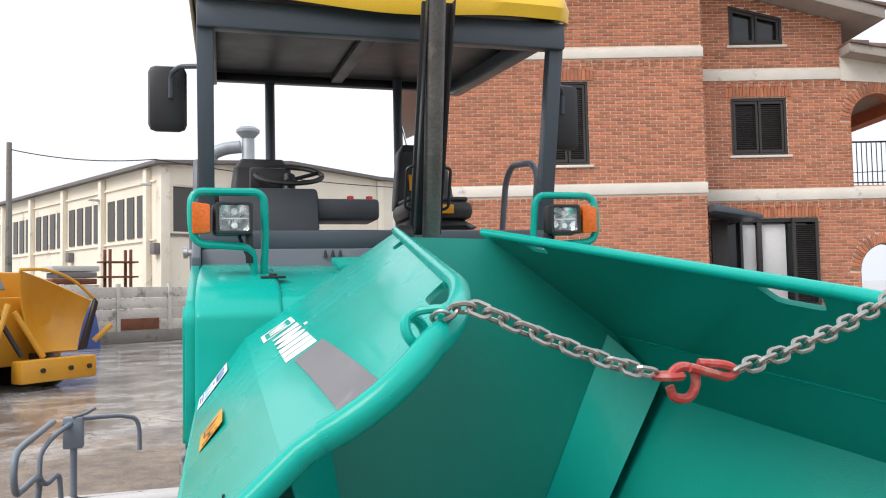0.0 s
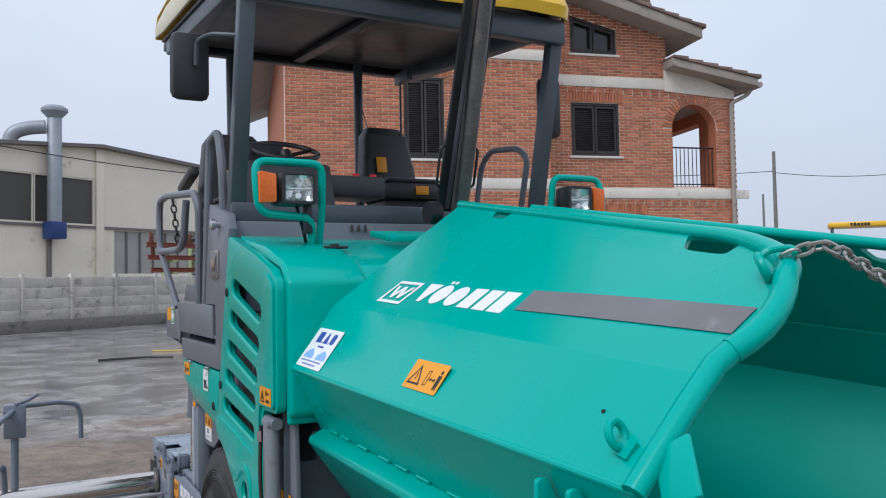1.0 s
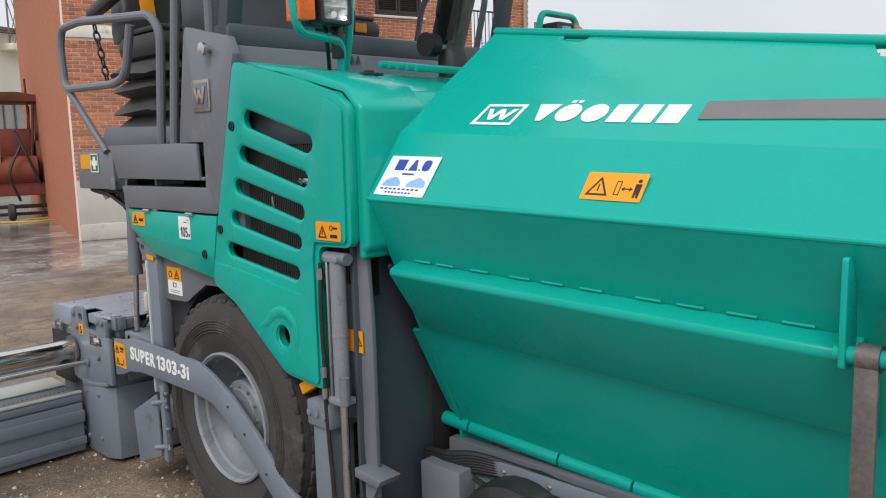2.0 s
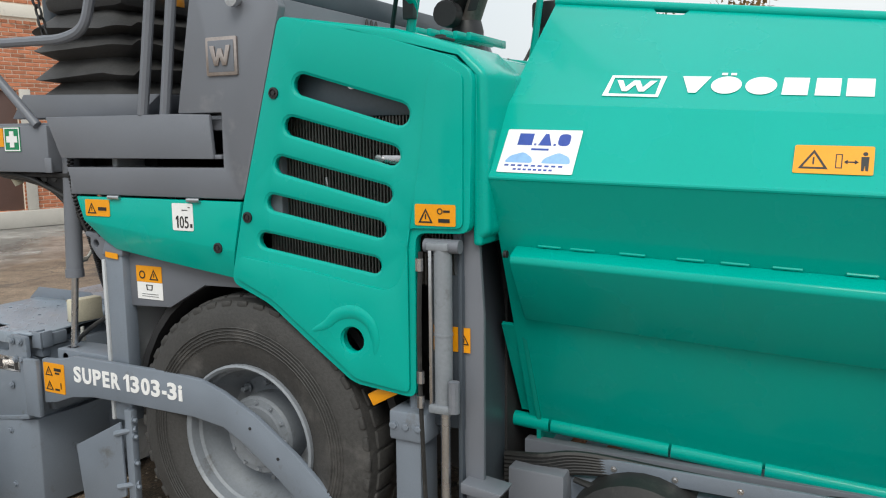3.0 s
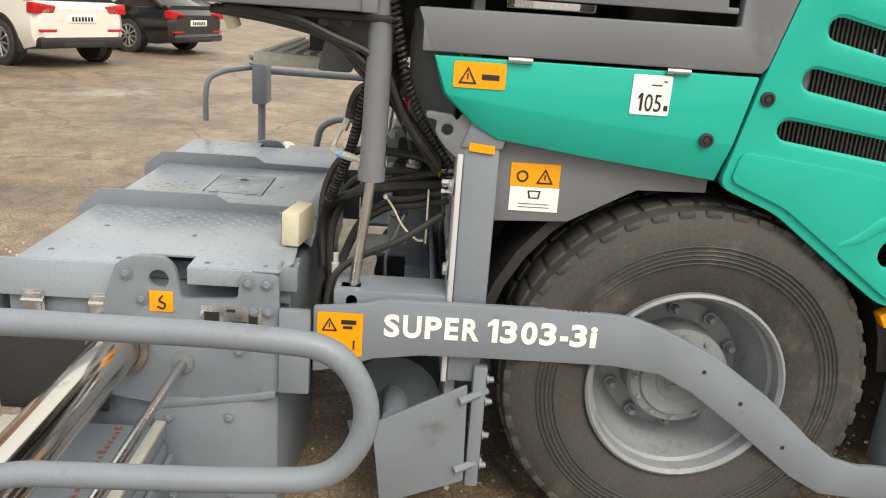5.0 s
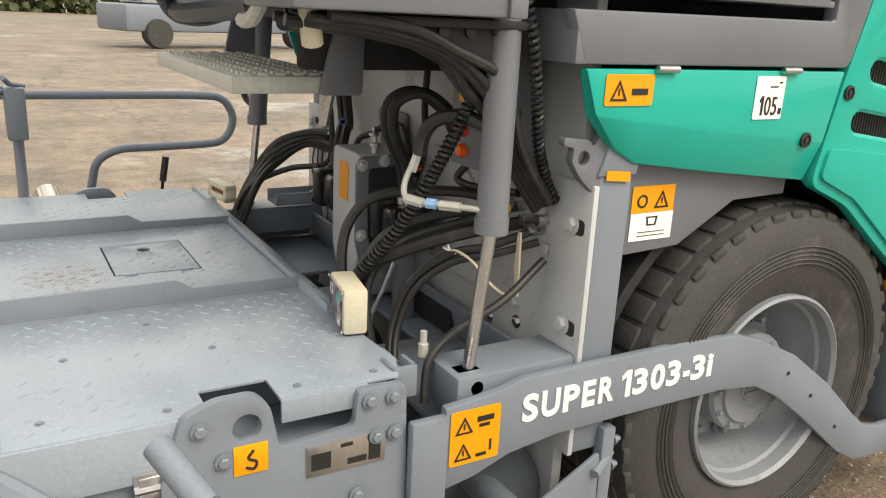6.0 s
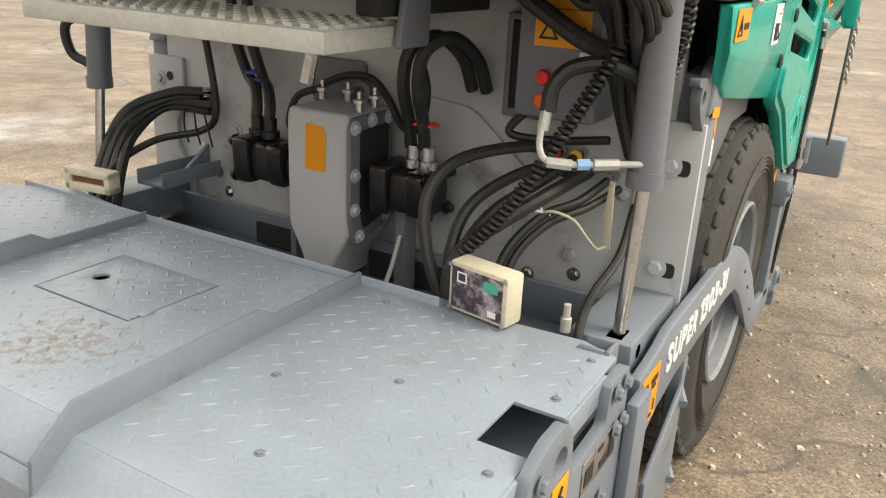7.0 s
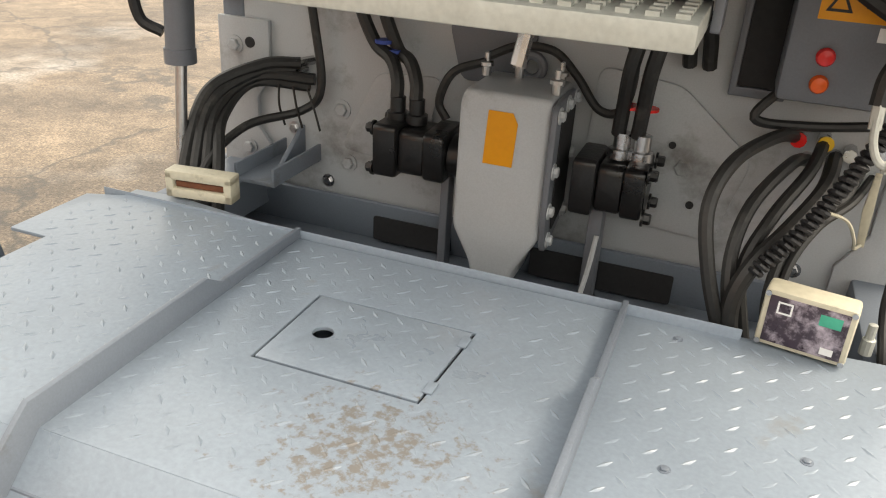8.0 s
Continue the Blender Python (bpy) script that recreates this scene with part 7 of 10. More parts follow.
for s in (-1, 1):
    arm = pp("pull_arm", prism(ARM, "x", s * 0.875, s * 0.90, 0.006), SCREED, None, "grey curved screed pull arm")
    for y, z in ((-0.008, 0.589), (-0.13, 0.495), (-0.28, 0.36)):
        pp("bolt", lathe([(0.006, 0), (0.006, s * 0.003), (0.001, s * 0.003)], (s * 0.90, y, z), "x", 8), DARK, arm)
    if s < 0:
        lettering("model_name", "SUPER 1303-3i", 0.088, facing((-0.9015, 0.905, 0.648), (0, -1, 0), (0, 0, 1)), WHITE, arm, "white model lettering", bold=0.0030, slots=((0, 0.043), (0.052, 0.103), (0.113, 0.159), (0.168, 0.206), (0.217, 0.264), (0.286, 0.316), (0.323, 0.369), (0.380, 0.426), (0.433, 0.479), (0.490, 0.513), (0.518, 0.565), (0.574, 0.593)))
        d = pp("sticker", prism(rounded([(1.088, 0.580), (0.963, 0.580), (0.963, 0.708), (1.088, 0.708)], 0.006, 3), "x", -0.9005, -0.9025), ORANGE, arm, "orange warning sticker")
        warning_marks(d, -0.9032, 1.088, 0.708, 0.12, 0.13, (("t", 0.28, 0.28, 0.17), ("b", 0.72, 0.2, 0.16), ("b", 0.7, 0.32, 0.1), ("t", 0.28, 0.76, 0.17), ("b", 0.66, 0.86, 0.1), ("v", 0.85, 0.74, 0.08)))
    pull = pp("pull_column", merged(box(s * 0.90, s * 0.78, -0.71, -0.615, 0.27, 0.72, 0.006), box(s * 0.915, s * 0.77, -0.735, -0.60, 0.655, 0.755, 0.01), rod((s * 0.85, -0.665, 0.755), (s * 0.85, -0.665, 0.80), 0.018)), SCREED, None, "grey arm adjusting column")
    each("bolt", [bolt((s * 0.914, y, 0.705), "x", s, 0.012, 0.010) for y in (-0.71, -0.665, -0.62)] + [bolt((s * 0.90, -0.80, 0.255), "x", s, 0.02, 0.02)], SCREED, pull)
    pp("yoke", merged(box(s * 0.92, s * 0.87, -0.87, -0.80, 0.18, 0.34, 0.012), rod((s * 0.93, -0.835, 0.30), (s * 0.83, -0.835, 0.30), 0.025)), SCREED, pull)
    # Hopper wing lift cylinder in front of the panel.
    cyl = pp("lift_cylinder", rod((s * 0.89, -0.79, 0.79), (s * 0.89, -0.79, 1.29), 0.029, 16), WHEELGREY, None, "grey hydraulic cylinder with guide rail")
    pp("guide_rail", box(s * 0.915, s * 0.90, -0.762, -0.750, 0.775, 1.30, 0.003), STEEL, cyl)
    pp("cylinder_rod", rod((s * 0.89, -0.795, 0.28), (s * 0.89, -0.795, 0.80), 0.016), STEEL, cyl)
    each("cylinder_clamp", [box(s * 0.92, s * 0.85, -0.82, -0.745, 1.285, 1.31, 0.006), box(s * 0.925, s * 0.86, -0.83, -0.75, 0.768, 0.795, 0.006)], WHEELGREY, cyl)
    pp("cylinder_pin", lathe([(0.022, -0.06), (0.022, 0.06)], (s * 0.89, -0.79, 1.298), "y", 12), GREY, cyl)
    pp("valve", lathe([(0.018, -0.05), (0.018, 0.05)], (s * 0.92, -0.84, 0.83), "z", 10), GREY, cyl)
    each("cylinder_band", [lathe([(0.031, -0.004), (0.031, 0.004)], (s * 0.89, -0.79, z), "z", 16) for z in (1.02,)], WHEELGREY, cyl)
    pp("hose", tube(spline([(s * 0.915, -0.725, 1.28), (s * 0.918, -0.72, 1.1), (s * 0.91, -0.715, 0.9), (s * 0.915, -0.722, 0.74), (s * 0.90, -0.73, 0.35)], 5), 0.008, 6), RUBBER, cyl)
    each("hose_union", [lathe([(0.013, -0.02), (0.013, 0.02)], (s * 0.917, -0.722, z), "z", 8) for z in (1.24, 0.88, 0.80)], STEEL, cyl)
    pp("orange_plate", moved(box(-0.02, 0.02, -0.055, 0.055, -0.022, 0.022, 0.004), Matrix.Translation((s * 0.85, -0.55, 0.785)) @ Matrix.Rotation(radians(-30), 4, "X")), ORANGE, cyl, "orange warning plate")
    # Tall grey plate behind the hopper.
    hp_plate = pp("hopper_plate", prism([(-0.80, 1.56), (-0.875, 1.54), (-0.905, 1.08), (-0.905, 0.30), (-0.846, 0.30), (-0.84, 0.56), (-0.80, 1.30)], "x", s * 0.84, s * 0.82, 0.004), GREY, None, "tall dark grey plate behind the hopper")
    # Front plate in the darker canopy colour, with its shade painted in.
    pp("plate_front", prism([(s * 0.86, 0.3), (s * 0.36, 0.3), (s * 0.36, 0.65), (s * 0.66, 1.5), (s * 0.86, 1.54)], "y", -0.84, -0.825, 0.003), POST, hp_plate)
    pp("foot", merged(prism([(-0.85, 0.545), (-0.99, 0.53), (-0.97, 0.50), (-0.85, 0.51)], "x", s * 0.90, s * 0.80, 0.004), prism([(-0.86, 0.50), (-0.94, 0.50), (-0.86, 0.36)], "x", s * 0.86, s * 0.845, 0.003)), GREY, hp_plate)
pp("guide_plate", box(-0.8445, -0.838, -0.842, -0.715, 0.70, 1.20, 0.002), POST, None, "dark plate behind the lift cylinder")
d = pp("sticker", prism([(-0.722, 0.955), (-0.862, 0.955), (-0.862, 1.035), (-0.722, 1.035)], "x", -0.845, -0.847), ORANGE, None, "orange warning sticker")
warning_marks(d, -0.8475, -0.722, 1.035, 0.14, 0.08, (("t", 0.85, 0.5, 0.22),))

# ---------------------------------------------------------------- hopper
def patch(a, b, c, d, s, t):
    """A place on the sheet with corners a (back top), b (front top), c (front bottom), d (back bottom)."""
    top, low = Vector(a).lerp(Vector(b), s), Vector(d).lerp(Vector(c), s)
    return top.lerp(low, t)


def sheet(a, b, c, d, thick, holes=(), nx=10, corner=None):
    """A steel sheet between four corners, with holes given in shares of its length and height."""
    bm = bmesh.new()
    outer = [(i / nx, 0.0) for i in range(nx)] + [(1.0, 0.0)] + [(1 - i / nx, 1.0) for i in range(nx)] + [(0.0, 1.0)]
    if corner:
        cs, ct = corner
        arc = [(1 - cs + cs * math.sin(radians(g)), ct - ct * math.cos(radians(g))) for g in range(0, 91, 10)]
        outer = [(i / nx, 0.0) for i in range(nx) if i / nx < 1 - cs - 0.01] + arc + [(1 - i / nx, 1.0) for i in range(nx)] + [(0.0, 1.0)]
    edges = []
    for loop in (outer, *holes):
        vs = [bm.verts.new((p[0], p[1], 0)) for p in loop]
        edges += [bm.edges.new((vs[i], vs[(i + 1) % len(vs)])) for i in range(len(vs))]
    bmesh.ops.triangle_fill(bm, use_beauty=True, use_dissolve=False, edges=edges)
    if holes:
        bmesh.ops.subdivide_edges(bm, edges=bm.edges[:], cuts=3, use_grid_fill=True)
    nrm = (Vector(b) - Vector(a)).cross(Vector(d) - Vector(a)).normalized() * thick
    made = bmesh.ops.extrude_face_region(bm, geom=list(bm.faces))
    late = {v for v in made["geom"] if isinstance(v, bmesh.types.BMVert)}
    for v in bm.verts:
        p = patch(a, b, c, d, v.co.x, v.co.y)
        v.co = p + (nrm if v in late else Vector((0, 0, 0)))
    bmesh.ops.recalc_face_normals(bm, faces=bm.faces)
    return bm


def ring_eye(center, normal, r=0.034, wire=0.011):
    n = Vector(normal).normalized()
    u = n.cross(Vector((0, 1, 0.2))).normalized()
    v = n.cross(u)
    return tube([Vector(center) + r * (math.cos(2 * math.pi * i / 18) * u + math.sin(2 * math.pi * i / 18) * v) for i in range(18)], wire, 8, closed=True)


def hopper_wing(s, top_b, top_f, c1_b, c1_f, c2_b, c2_f, low_b, low_f):
    P = lambda p: (s * p[0], p[1], p[2])
    tb, tf, c1b, c1f, c2b, c2f, lb, lf = (P(p) for p in (top_b, top_f, c1_b, c1_f, c2_b, c2_f, low_b, low_f))
    th = 0.014 * (1 if s < 0 else -1)
    u1, u2 = (0.205, 0.80) if s < 0 else (0.155, 0.715)
    slot1 = rounded([(u1, 0.022), (u1 + 0.07, 0.022), (u1 + 0.06, 0.085), (u1 + 0.01, 0.085)], 0.010, 3)
    slot2 = rounded([(u2, 0.03), (u2 + 0.105, 0.03), (u2 + 0.09, 0.16), (u2 + 0.015, 0.16)], 0.02, 3)
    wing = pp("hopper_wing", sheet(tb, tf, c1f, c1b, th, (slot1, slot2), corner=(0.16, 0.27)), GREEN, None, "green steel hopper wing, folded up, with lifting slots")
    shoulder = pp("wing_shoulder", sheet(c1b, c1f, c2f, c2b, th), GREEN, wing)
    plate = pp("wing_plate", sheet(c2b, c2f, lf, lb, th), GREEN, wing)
    # Inner faces carry a darker green, the hopper's shade put into the paint.
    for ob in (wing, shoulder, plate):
        ob.data.materials.append(GREEN_SHADED)
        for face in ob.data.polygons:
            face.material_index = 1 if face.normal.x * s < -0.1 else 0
    in1, in2 = Vector((-s * 0.006, 0, -0.006)), Vector((-s * 0.008, 0, 0))
    each("crease", [tube([Vector(c1b) + in1, Vector(c1f) + in1], 0.0085, 10), tube([Vector(c2b) + in2, Vector(c2f) + in2], 0.009, 10)], GREEN, wing)
    pp("wing_tail", sheet(Vector((s * 0.612, -0.872, 1.00)), Vector((s * 0.612, -0.935, 1.00)), Vector(lb) + Vector((0, -0.02, 0.04)), Vector(lb) + Vector((0, 0.035, 0.04)), th, nx=2), GREEN, wing)
    bend = [patch(tb, tf, c1f, c1b, 0.84 + 0.16 * math.sin(radians(g)), 0.27 - 0.27 * math.cos(radians(g))) for g in range(0, 91, 10)]
    upper = [bend[-1].lerp(Vector(c1f), k / 8) + math.sin(math.pi * min(1.0, k / 6.4)) ** 0.8 * Vector((-s * 0.002, -0.030, -0.008)) for k in range(1, 7)]
    pp("rim", tube(bend + upper, lambda k: 0.017 + 0.008 * min(1.0, 2.2 * k), 12), GREEN, wing)
    # Lip that carries the sheet out to the rim.
    lip, ring = bmesh.new(), []
    for k, p in enumerate([bend[-1]] + upper):
        q = patch(tb, tf, c1f, c1b, 0.975, 0.27 + 0.73 * k / 8)
        ring.append([lip.verts.new(v) for v in (q, p, p + Vector((0, 0, -0.012)), q + Vector((0, 0, -0.012)))])
    for a, b in zip(ring, ring[1:]):
        for k in range(4):
            lip.faces.new((a[k], a[(k + 1) % 4], b[(k + 1) % 4], b[k]))
    lip.faces.new(ring[0])
    lip.faces.new(ring[-1][::-1])
    bmesh.ops.recalc_face_normals(lip, faces=lip.faces)
    pp("front_lip", lip, GREEN, wing)
    pp("lower_rim", tube([upper[-1], Vector(c1f).lerp(bend[-1], 0.10), Vector(c1f).lerp(Vector(c2f), 0.25), c2f], 0.023, 12), GREEN, wing)
    pp("top_bar", tube([tb, bend[0]], 0.017, 12), GREEN, wing)
    each("weld", [tube([patch(tb, tf, c1f, c1b, a, 0.0) + Vector((0, 0, 0.012)), patch(tb, tf, c1f, c1b, a + 0.045, 0.0) + Vector((0, 0, 0.012))], 0.005, 6) for a in (0.12, 0.24, 0.36, 0.48, 0.60, 0.72)], GREEN, wing)
    each("hinge_tube", [tube([patch(lb, lf, lf, lb, a, 0), patch(lb, lf, lf, lb, b, 0)], 0.028, 14) for a, b in ((-0.035, 0.04), (0.045, 0.27), (0.275, 0.43), (0.435, 0.75), (0.755, 1.0))], GREEN, wing)
    # Folded stiffener along the plate.
    q0, q1 = 0.235, 0.52
    out = Vector((s * 0.055, 0, 0.0))
    a0, a1 = patch(c2b, c2f, lf, lb, 0.03, q0), patch(c2b, c2f, lf, lb, 0.86, q0)
    b0, b1 = patch(c2b, c2f, lf, lb, 0.03, q1), patch(c2b, c2f, lf, lb, 0.86, q1)
    bm = bmesh.new()
    ends = []
    for p, q in ((a0, b0), (a1, b1)):
        ends.append([bm.verts.new(v) for v in (p, p + out * 1.05 + Vector((0, 0, -0.025)), p + out * 1.12 + Vector((0, 0, -0.045)), q + out * 0.55, q)])
    for k in range(5):
        bm.faces.new((ends[0][k], ends[0][(k + 1) % 5], ends[1][(k + 1) % 5], ends[1][k]))
    bm.faces.new(ends[0])
    bm.faces.new(ends[1][::-1])
    bmesh.ops.recalc_face_normals(bm, faces=bm.faces)
    pp("stiffener", bevelled(bm, 0.006, 2), GREEN, wing)
    if s < 0:
        each("weld", [tube([a0.lerp(a1, k) + Vector((s * 0.006, 0, 0.004)), a0.lerp(a1, k + 0.05) + Vector((s * 0.006, 0, 0.004))], 0.0045, 6) for k in (0.05, 0.12, 0.22, 0.33, 0.41, 0.5, 0.62, 0.7, 0.79, 0.88)], GREEN, wing)
        ax = patch(c2b, c2f, lf, lb, 0.02, q0 + 0.03) + out * 0.7
        pp("tube_end", rod(ax, ax + Vector((0, 0.012, 0)), 0.012), DARK, wing)
        # Lettering and stickers on the sloping faces.
        across = (Vector(c1f) - Vector(c1b)).normalized()
        upward = (Vector(tb) - Vector(c1b)).normalized()
        lift = across.cross(upward).normalized() * 0.0022
        if lift.x > 0:
            lift = -lift

        def on_top(sy, t):
            return patch(tb, tf, c1f, c1b, sy, t) + lift

        m = facing(on_top(0.288, 0.870), across, upward)
        maker_mark(0.132, m, WHITE, wing, "white maker's mark", extrude=0.001, stretch=1.12)
        o, hgt, wid, sk = on_top(0.165, 0.92), 0.118, 0.172, 0.004
        pts = [(0, 0), (wid - sk, 0), (wid, hgt), (sk, hgt)]
        k = 0.013
        inner = [(k * 1.2, k), (wid - sk - k * 0.8, k), (wid - k * 1.2, hgt - k), (sk + k * 0.8, hgt - k)]
        pp("maker_sign", merged(moved(prism(pts, "z", 0, 0.0012, holes=(inner,)), facing(o, across, upward)), moved(prism([(0.026, 0.090), (0.044, 0.090), (0.060, 0.052), (0.078, 0.090), (0.096, 0.090), (0.112, 0.052), (0.128, 0.090), (0.148, 0.090), (0.120, 0.028), (0.104, 0.028), (0.087, 0.066), (0.070, 0.028), (0.054, 0.028)], "z", 0, 0.0012), facing(o, across, upward))), WHITE, wing, "white maker's sign")
        strip = bmesh.new()
        edge = [(strip.verts.new(on_top(0.602 + 0.395 * k / 12, 0.645 - 0.125 * k / 12)), strip.verts.new(on_top(0.602 + 0.389 * k / 12, 0.808 - 0.088 * k / 12))) for k in range(13)]
        for (a, b), (c, d) in zip(edge, edge[1:]):
            strip.faces.new((a, b, d, c))
        bmesh.ops.recalc_face_normals(strip, faces=strip.faces)
        bmesh.ops.solidify(strip, geom=list(strip.faces), thickness=-0.0012)
        pp("anti_slip_strip", strip, STRIPE, wing, "worn grey anti-slip strip")
        across2 = (Vector(c2f) - Vector(c2b)).normalized()
        up2 = (Vector(c1b) - Vector(c2b)).normalized()
        lift2 = across2.cross(up2).normalized() * 0.0018
        if lift2.x > 0:
            lift2 = -lift2

        def on_shoulder(sy, t):
            return patch(c1b, c1f, c2f, c2b, sy, t) + lift2

        m2 = facing(on_shoulder(0.012, 0.93), across2, up2)
        st = pp("sticker", moved(prism(rounded([(0, 0), (0.235, 0), (0.235, 0.158), (0, 0.158)], 0.004, 2), "z", 0, 0.001), m2), WHITE, wing, "white and blue dealer sticker")
        each("dealer_mark", [moved(prism(q, "z", 0.001, 0.0016), m2) for q in (rect(0.042, 0.088, 0.100, 0.143), rect(0.095, 0.102, 0.100, 0.107), [(0.108, 0.100), (0.150, 0.100), (0.134, 0.143), (0.124, 0.143)], rect(0.156, 0.163, 0.100, 0.107), rounded(rect(0.168, 0.205, 0.100, 0.143), 0.015, 4))], BLUEINK, st)
        each("print", [moved(q, m2) for q in (box(0.09, 0.145, 0.082, 0.089, 0.001, 0.0016, 0), *[box(0.02 + i * 0.021, 0.033 + i * 0.021, 0.023, 0.029, 0.001, 0.0016, 0) for i in range(9)], *[box(0.05 + i * 0.016, 0.06 + i * 0.016, 0.009, 0.015, 0.001, 0.0016, 0) for i in range(8)])], BLUEINK, st)
        pp("picture", moved(merged(prism(rounded([(0.015, 0.036), (0.105, 0.036), (0.10, 0.055), (0.07, 0.075), (0.03, 0.06)], 0.01, 3), "z", 0.001, 0.0015), prism(rounded([(0.13, 0.036), (0.222, 0.036), (0.215, 0.06), (0.18, 0.076), (0.14, 0.055)], 0.01, 3), "z", 0.001, 0.0015)), m2), PALEBLUE, st)
        m3 = facing(on_shoulder(0.468, 0.78), across2, up2)
        st = pp("sticker", moved(prism(rounded([(0, 0), (0.185, 0), (0.185, 0.088), (0, 0.088)], 0.005, 2), "z", 0, 0.001), m3), ORANGE, wing, "orange crush warning sticker")
        each("pictogram", [moved(q, m3) for q in (prism([(0.012, 0.014), (0.082, 0.014), (0.047, 0.074)], "z", 0.001, 0.0016, holes=([(0.022, 0.020), (0.072, 0.020), (0.047, 0.063)],)), box(0.045, 0.049, 0.028, 0.05, 0.001, 0.0016, 0), prism(rect(0.098, 0.114, 0.018, 0.062), "z", 0.001, 0.0016, holes=(rect(0.1005, 0.1115, 0.0205, 0.0595),)), box(0.122, 0.146, 0.036, 0.040, 0.001, 0.0016, 0), prism([(0.117, 0.038), (0.126, 0.031), (0.126, 0.045)], "z", 0.001, 0.0016), prism([(0.151, 0.038), (0.142, 0.031), (0.142, 0.045)], "z", 0.001, 0.0016), prism([(0.157, 0.012), (0.163, 0.012), (0.165, 0.03), (0.167, 0.012), (0.173, 0.012), (0.174, 0.055), (0.156, 0.055)], "z", 0.001, 0.0016), moved(lathe([(0.006, 0), (0.006, 0.0006)], (0, 0, 0), "z", 10), Matrix.Translation((0.165, 0.064, 0.001))))], INK, st)
        each("drill_hole", [lathe([(0.004, -0.002), (0.004, 0.003)], on_shoulder(0.90, 0.48), "x", 8), lathe([(0.004, -0.002), (0.004, 0.003)], patch(c2b, c2f, lf, lb, 0.93, 0.12) + Vector((-0.003, 0, 0)), "x", 8)], DARK, wing)
        up_n = lift.normalized()
        e1 = on_top(0.978, 0.29)
        pp("lifting_eye", ring_eye(e1 + up_n * 0.022, across.lerp(upward, 0.5), 0.025, 0.009), GREEN, wing, "green welded ring eye")
        pp("eye_hook", tube(spline([e1 + up_n * 0.045, e1.lerp(Vector((-0.43, -2.70, 1.868)), 0.4) + up_n * 0.036, (-0.43, -2.70, 1.868), (-0.438, -2.715, 1.855)], 6), 0.007, 8), GREEN, wing, "green hook rod that holds the chain")
        e2 = on_shoulder(0.952, 0.66)
        pp("lifting_eye", merged(ring_eye(e2 + lift2.normalized() * 0.022, across2.lerp(up2, 0.3), 0.023, 0.008), moved(prism([(0, 0), (0.04, 0), (0.035, -0.035), (0.0, -0.03)], "z", 0, 0.010), facing(e2, across2, up2))), GREEN, wing)
        # Wing lock: two flats with a pin, and the strap that hangs from it.
        f1, f2 = patch(c2b, c2f, lf, lb, 0.845, 0.06), patch(c2b, c2f, lf, lb, 0.92, 0.06)
        lock = pp("wing_lock", prism(rounded([(f1.x + 0.02, 1.36), (f1.x - 0.02, 1.435), (f1.x - 0.045, 1.435), (f1.x - 0.05, 1.195), (f1.x + 0.01, 1.19), (f1.x + 0.03, 1.25)], 0.012, 3), "y", -2.468, -2.454, 0.003), GREEN, wing, "green wing lock flat bar")
        pp("lock_bar", prism(rounded([(f1.x + 0.02, 1.36), (f1.x - 0.02, 1.435), (f1.x - 0.045, 1.435), (f1.x - 0.05, 1.195), (f1.x + 0.01, 1.19), (f1.x + 0.03, 1.25)], 0.012, 3), "y", -2.566, -2.552, 0.003), GREEN, lock)
        pp("lock_pin", rod((f1.x - 0.022, -2.44, 1.225), (f1.x - 0.022, -2.595, 1.225), 0.02), GREEN, lock)
        pp("strap", box(f1.x - 0.045, f1.x - 0.03, -2.533, -2.485, 0.55, 1.23, 0.004), EXHAUST, lock, "rusty brown strap bar")
        pp("strap_loop", lathe([(0.030, -0.023), (0.030, 0.023)], (f1.x - 0.022, -2.510, 1.225), "y", 16), EXHAUST, lock)
        pp("tab", moved(box(-0.006, 0.006, -0.038, 0.038, -0.06, 0.055, 0.012), Matrix.Translation(Vector(c2f) + Vector((0.05, -0.05, 0.04))) @ Matrix.Rotation(radians(28), 4, "Y") @ Matrix.Rotation(radians(-35), 4, "X")), GREEN, wing, "bent green front tab")
        for k, off in ((-0.012, 0.012), (0.042, 0.02)):
            pp("rubber_apron", sheet(Vector(c2f) + Vector((0.015 + k, -0.012 - off, -0.03)), Vector(c2f) + Vector((0.075 + k, -0.012 - off * 1.4, -0.04)), Vector(lf) + Vector((0.06 + k, -0.012 - off * 1.4, -0.1)), Vector(lf) + Vector((0.0 + k, -0.012 - off, -0.1)), 0.012), APRON, wing, "grey rubber apron strip")
    return wing


hopper_wing(-1, (0.115, -0.89, 2.126), (0.367, -2.70, 1.875), (0.69, -0.92, 1.735), (0.683, -2.71, 1.64), (0.86, -0.93, 1.51), (0.865, -2.715, 1.46), (0.42, -0.91, 0.60), (0.42, -2.75, 0.51))
hopper_wing(1, (0.24, -0.90, 2.12), (0.61, -2.74, 1.83), (0.79, -0.92, 1.71), (0.88, -2.74, 1.56), (0.94, -0.93, 1.47), (1.02, -2.745, 1.36), (0.42, -0.91, 0.60), (0.42, -2.75, 0.51))
# The back wall takes the same green with shade painted in.
bin_back = pp("hopper_back", prism([(-0.44, 0.45), (0.44, 0.45), (0.44, 0.62), (0.92, 1.47), (0.78, 1.70), (0.25, 2.09), (-0.12, 2.10), (-0.68, 1.72), (-0.84, 1.50), (-0.44, 0.62)], "y", -0.955, -0.94), GREEN_SHADED, None, "green hopper back wall")
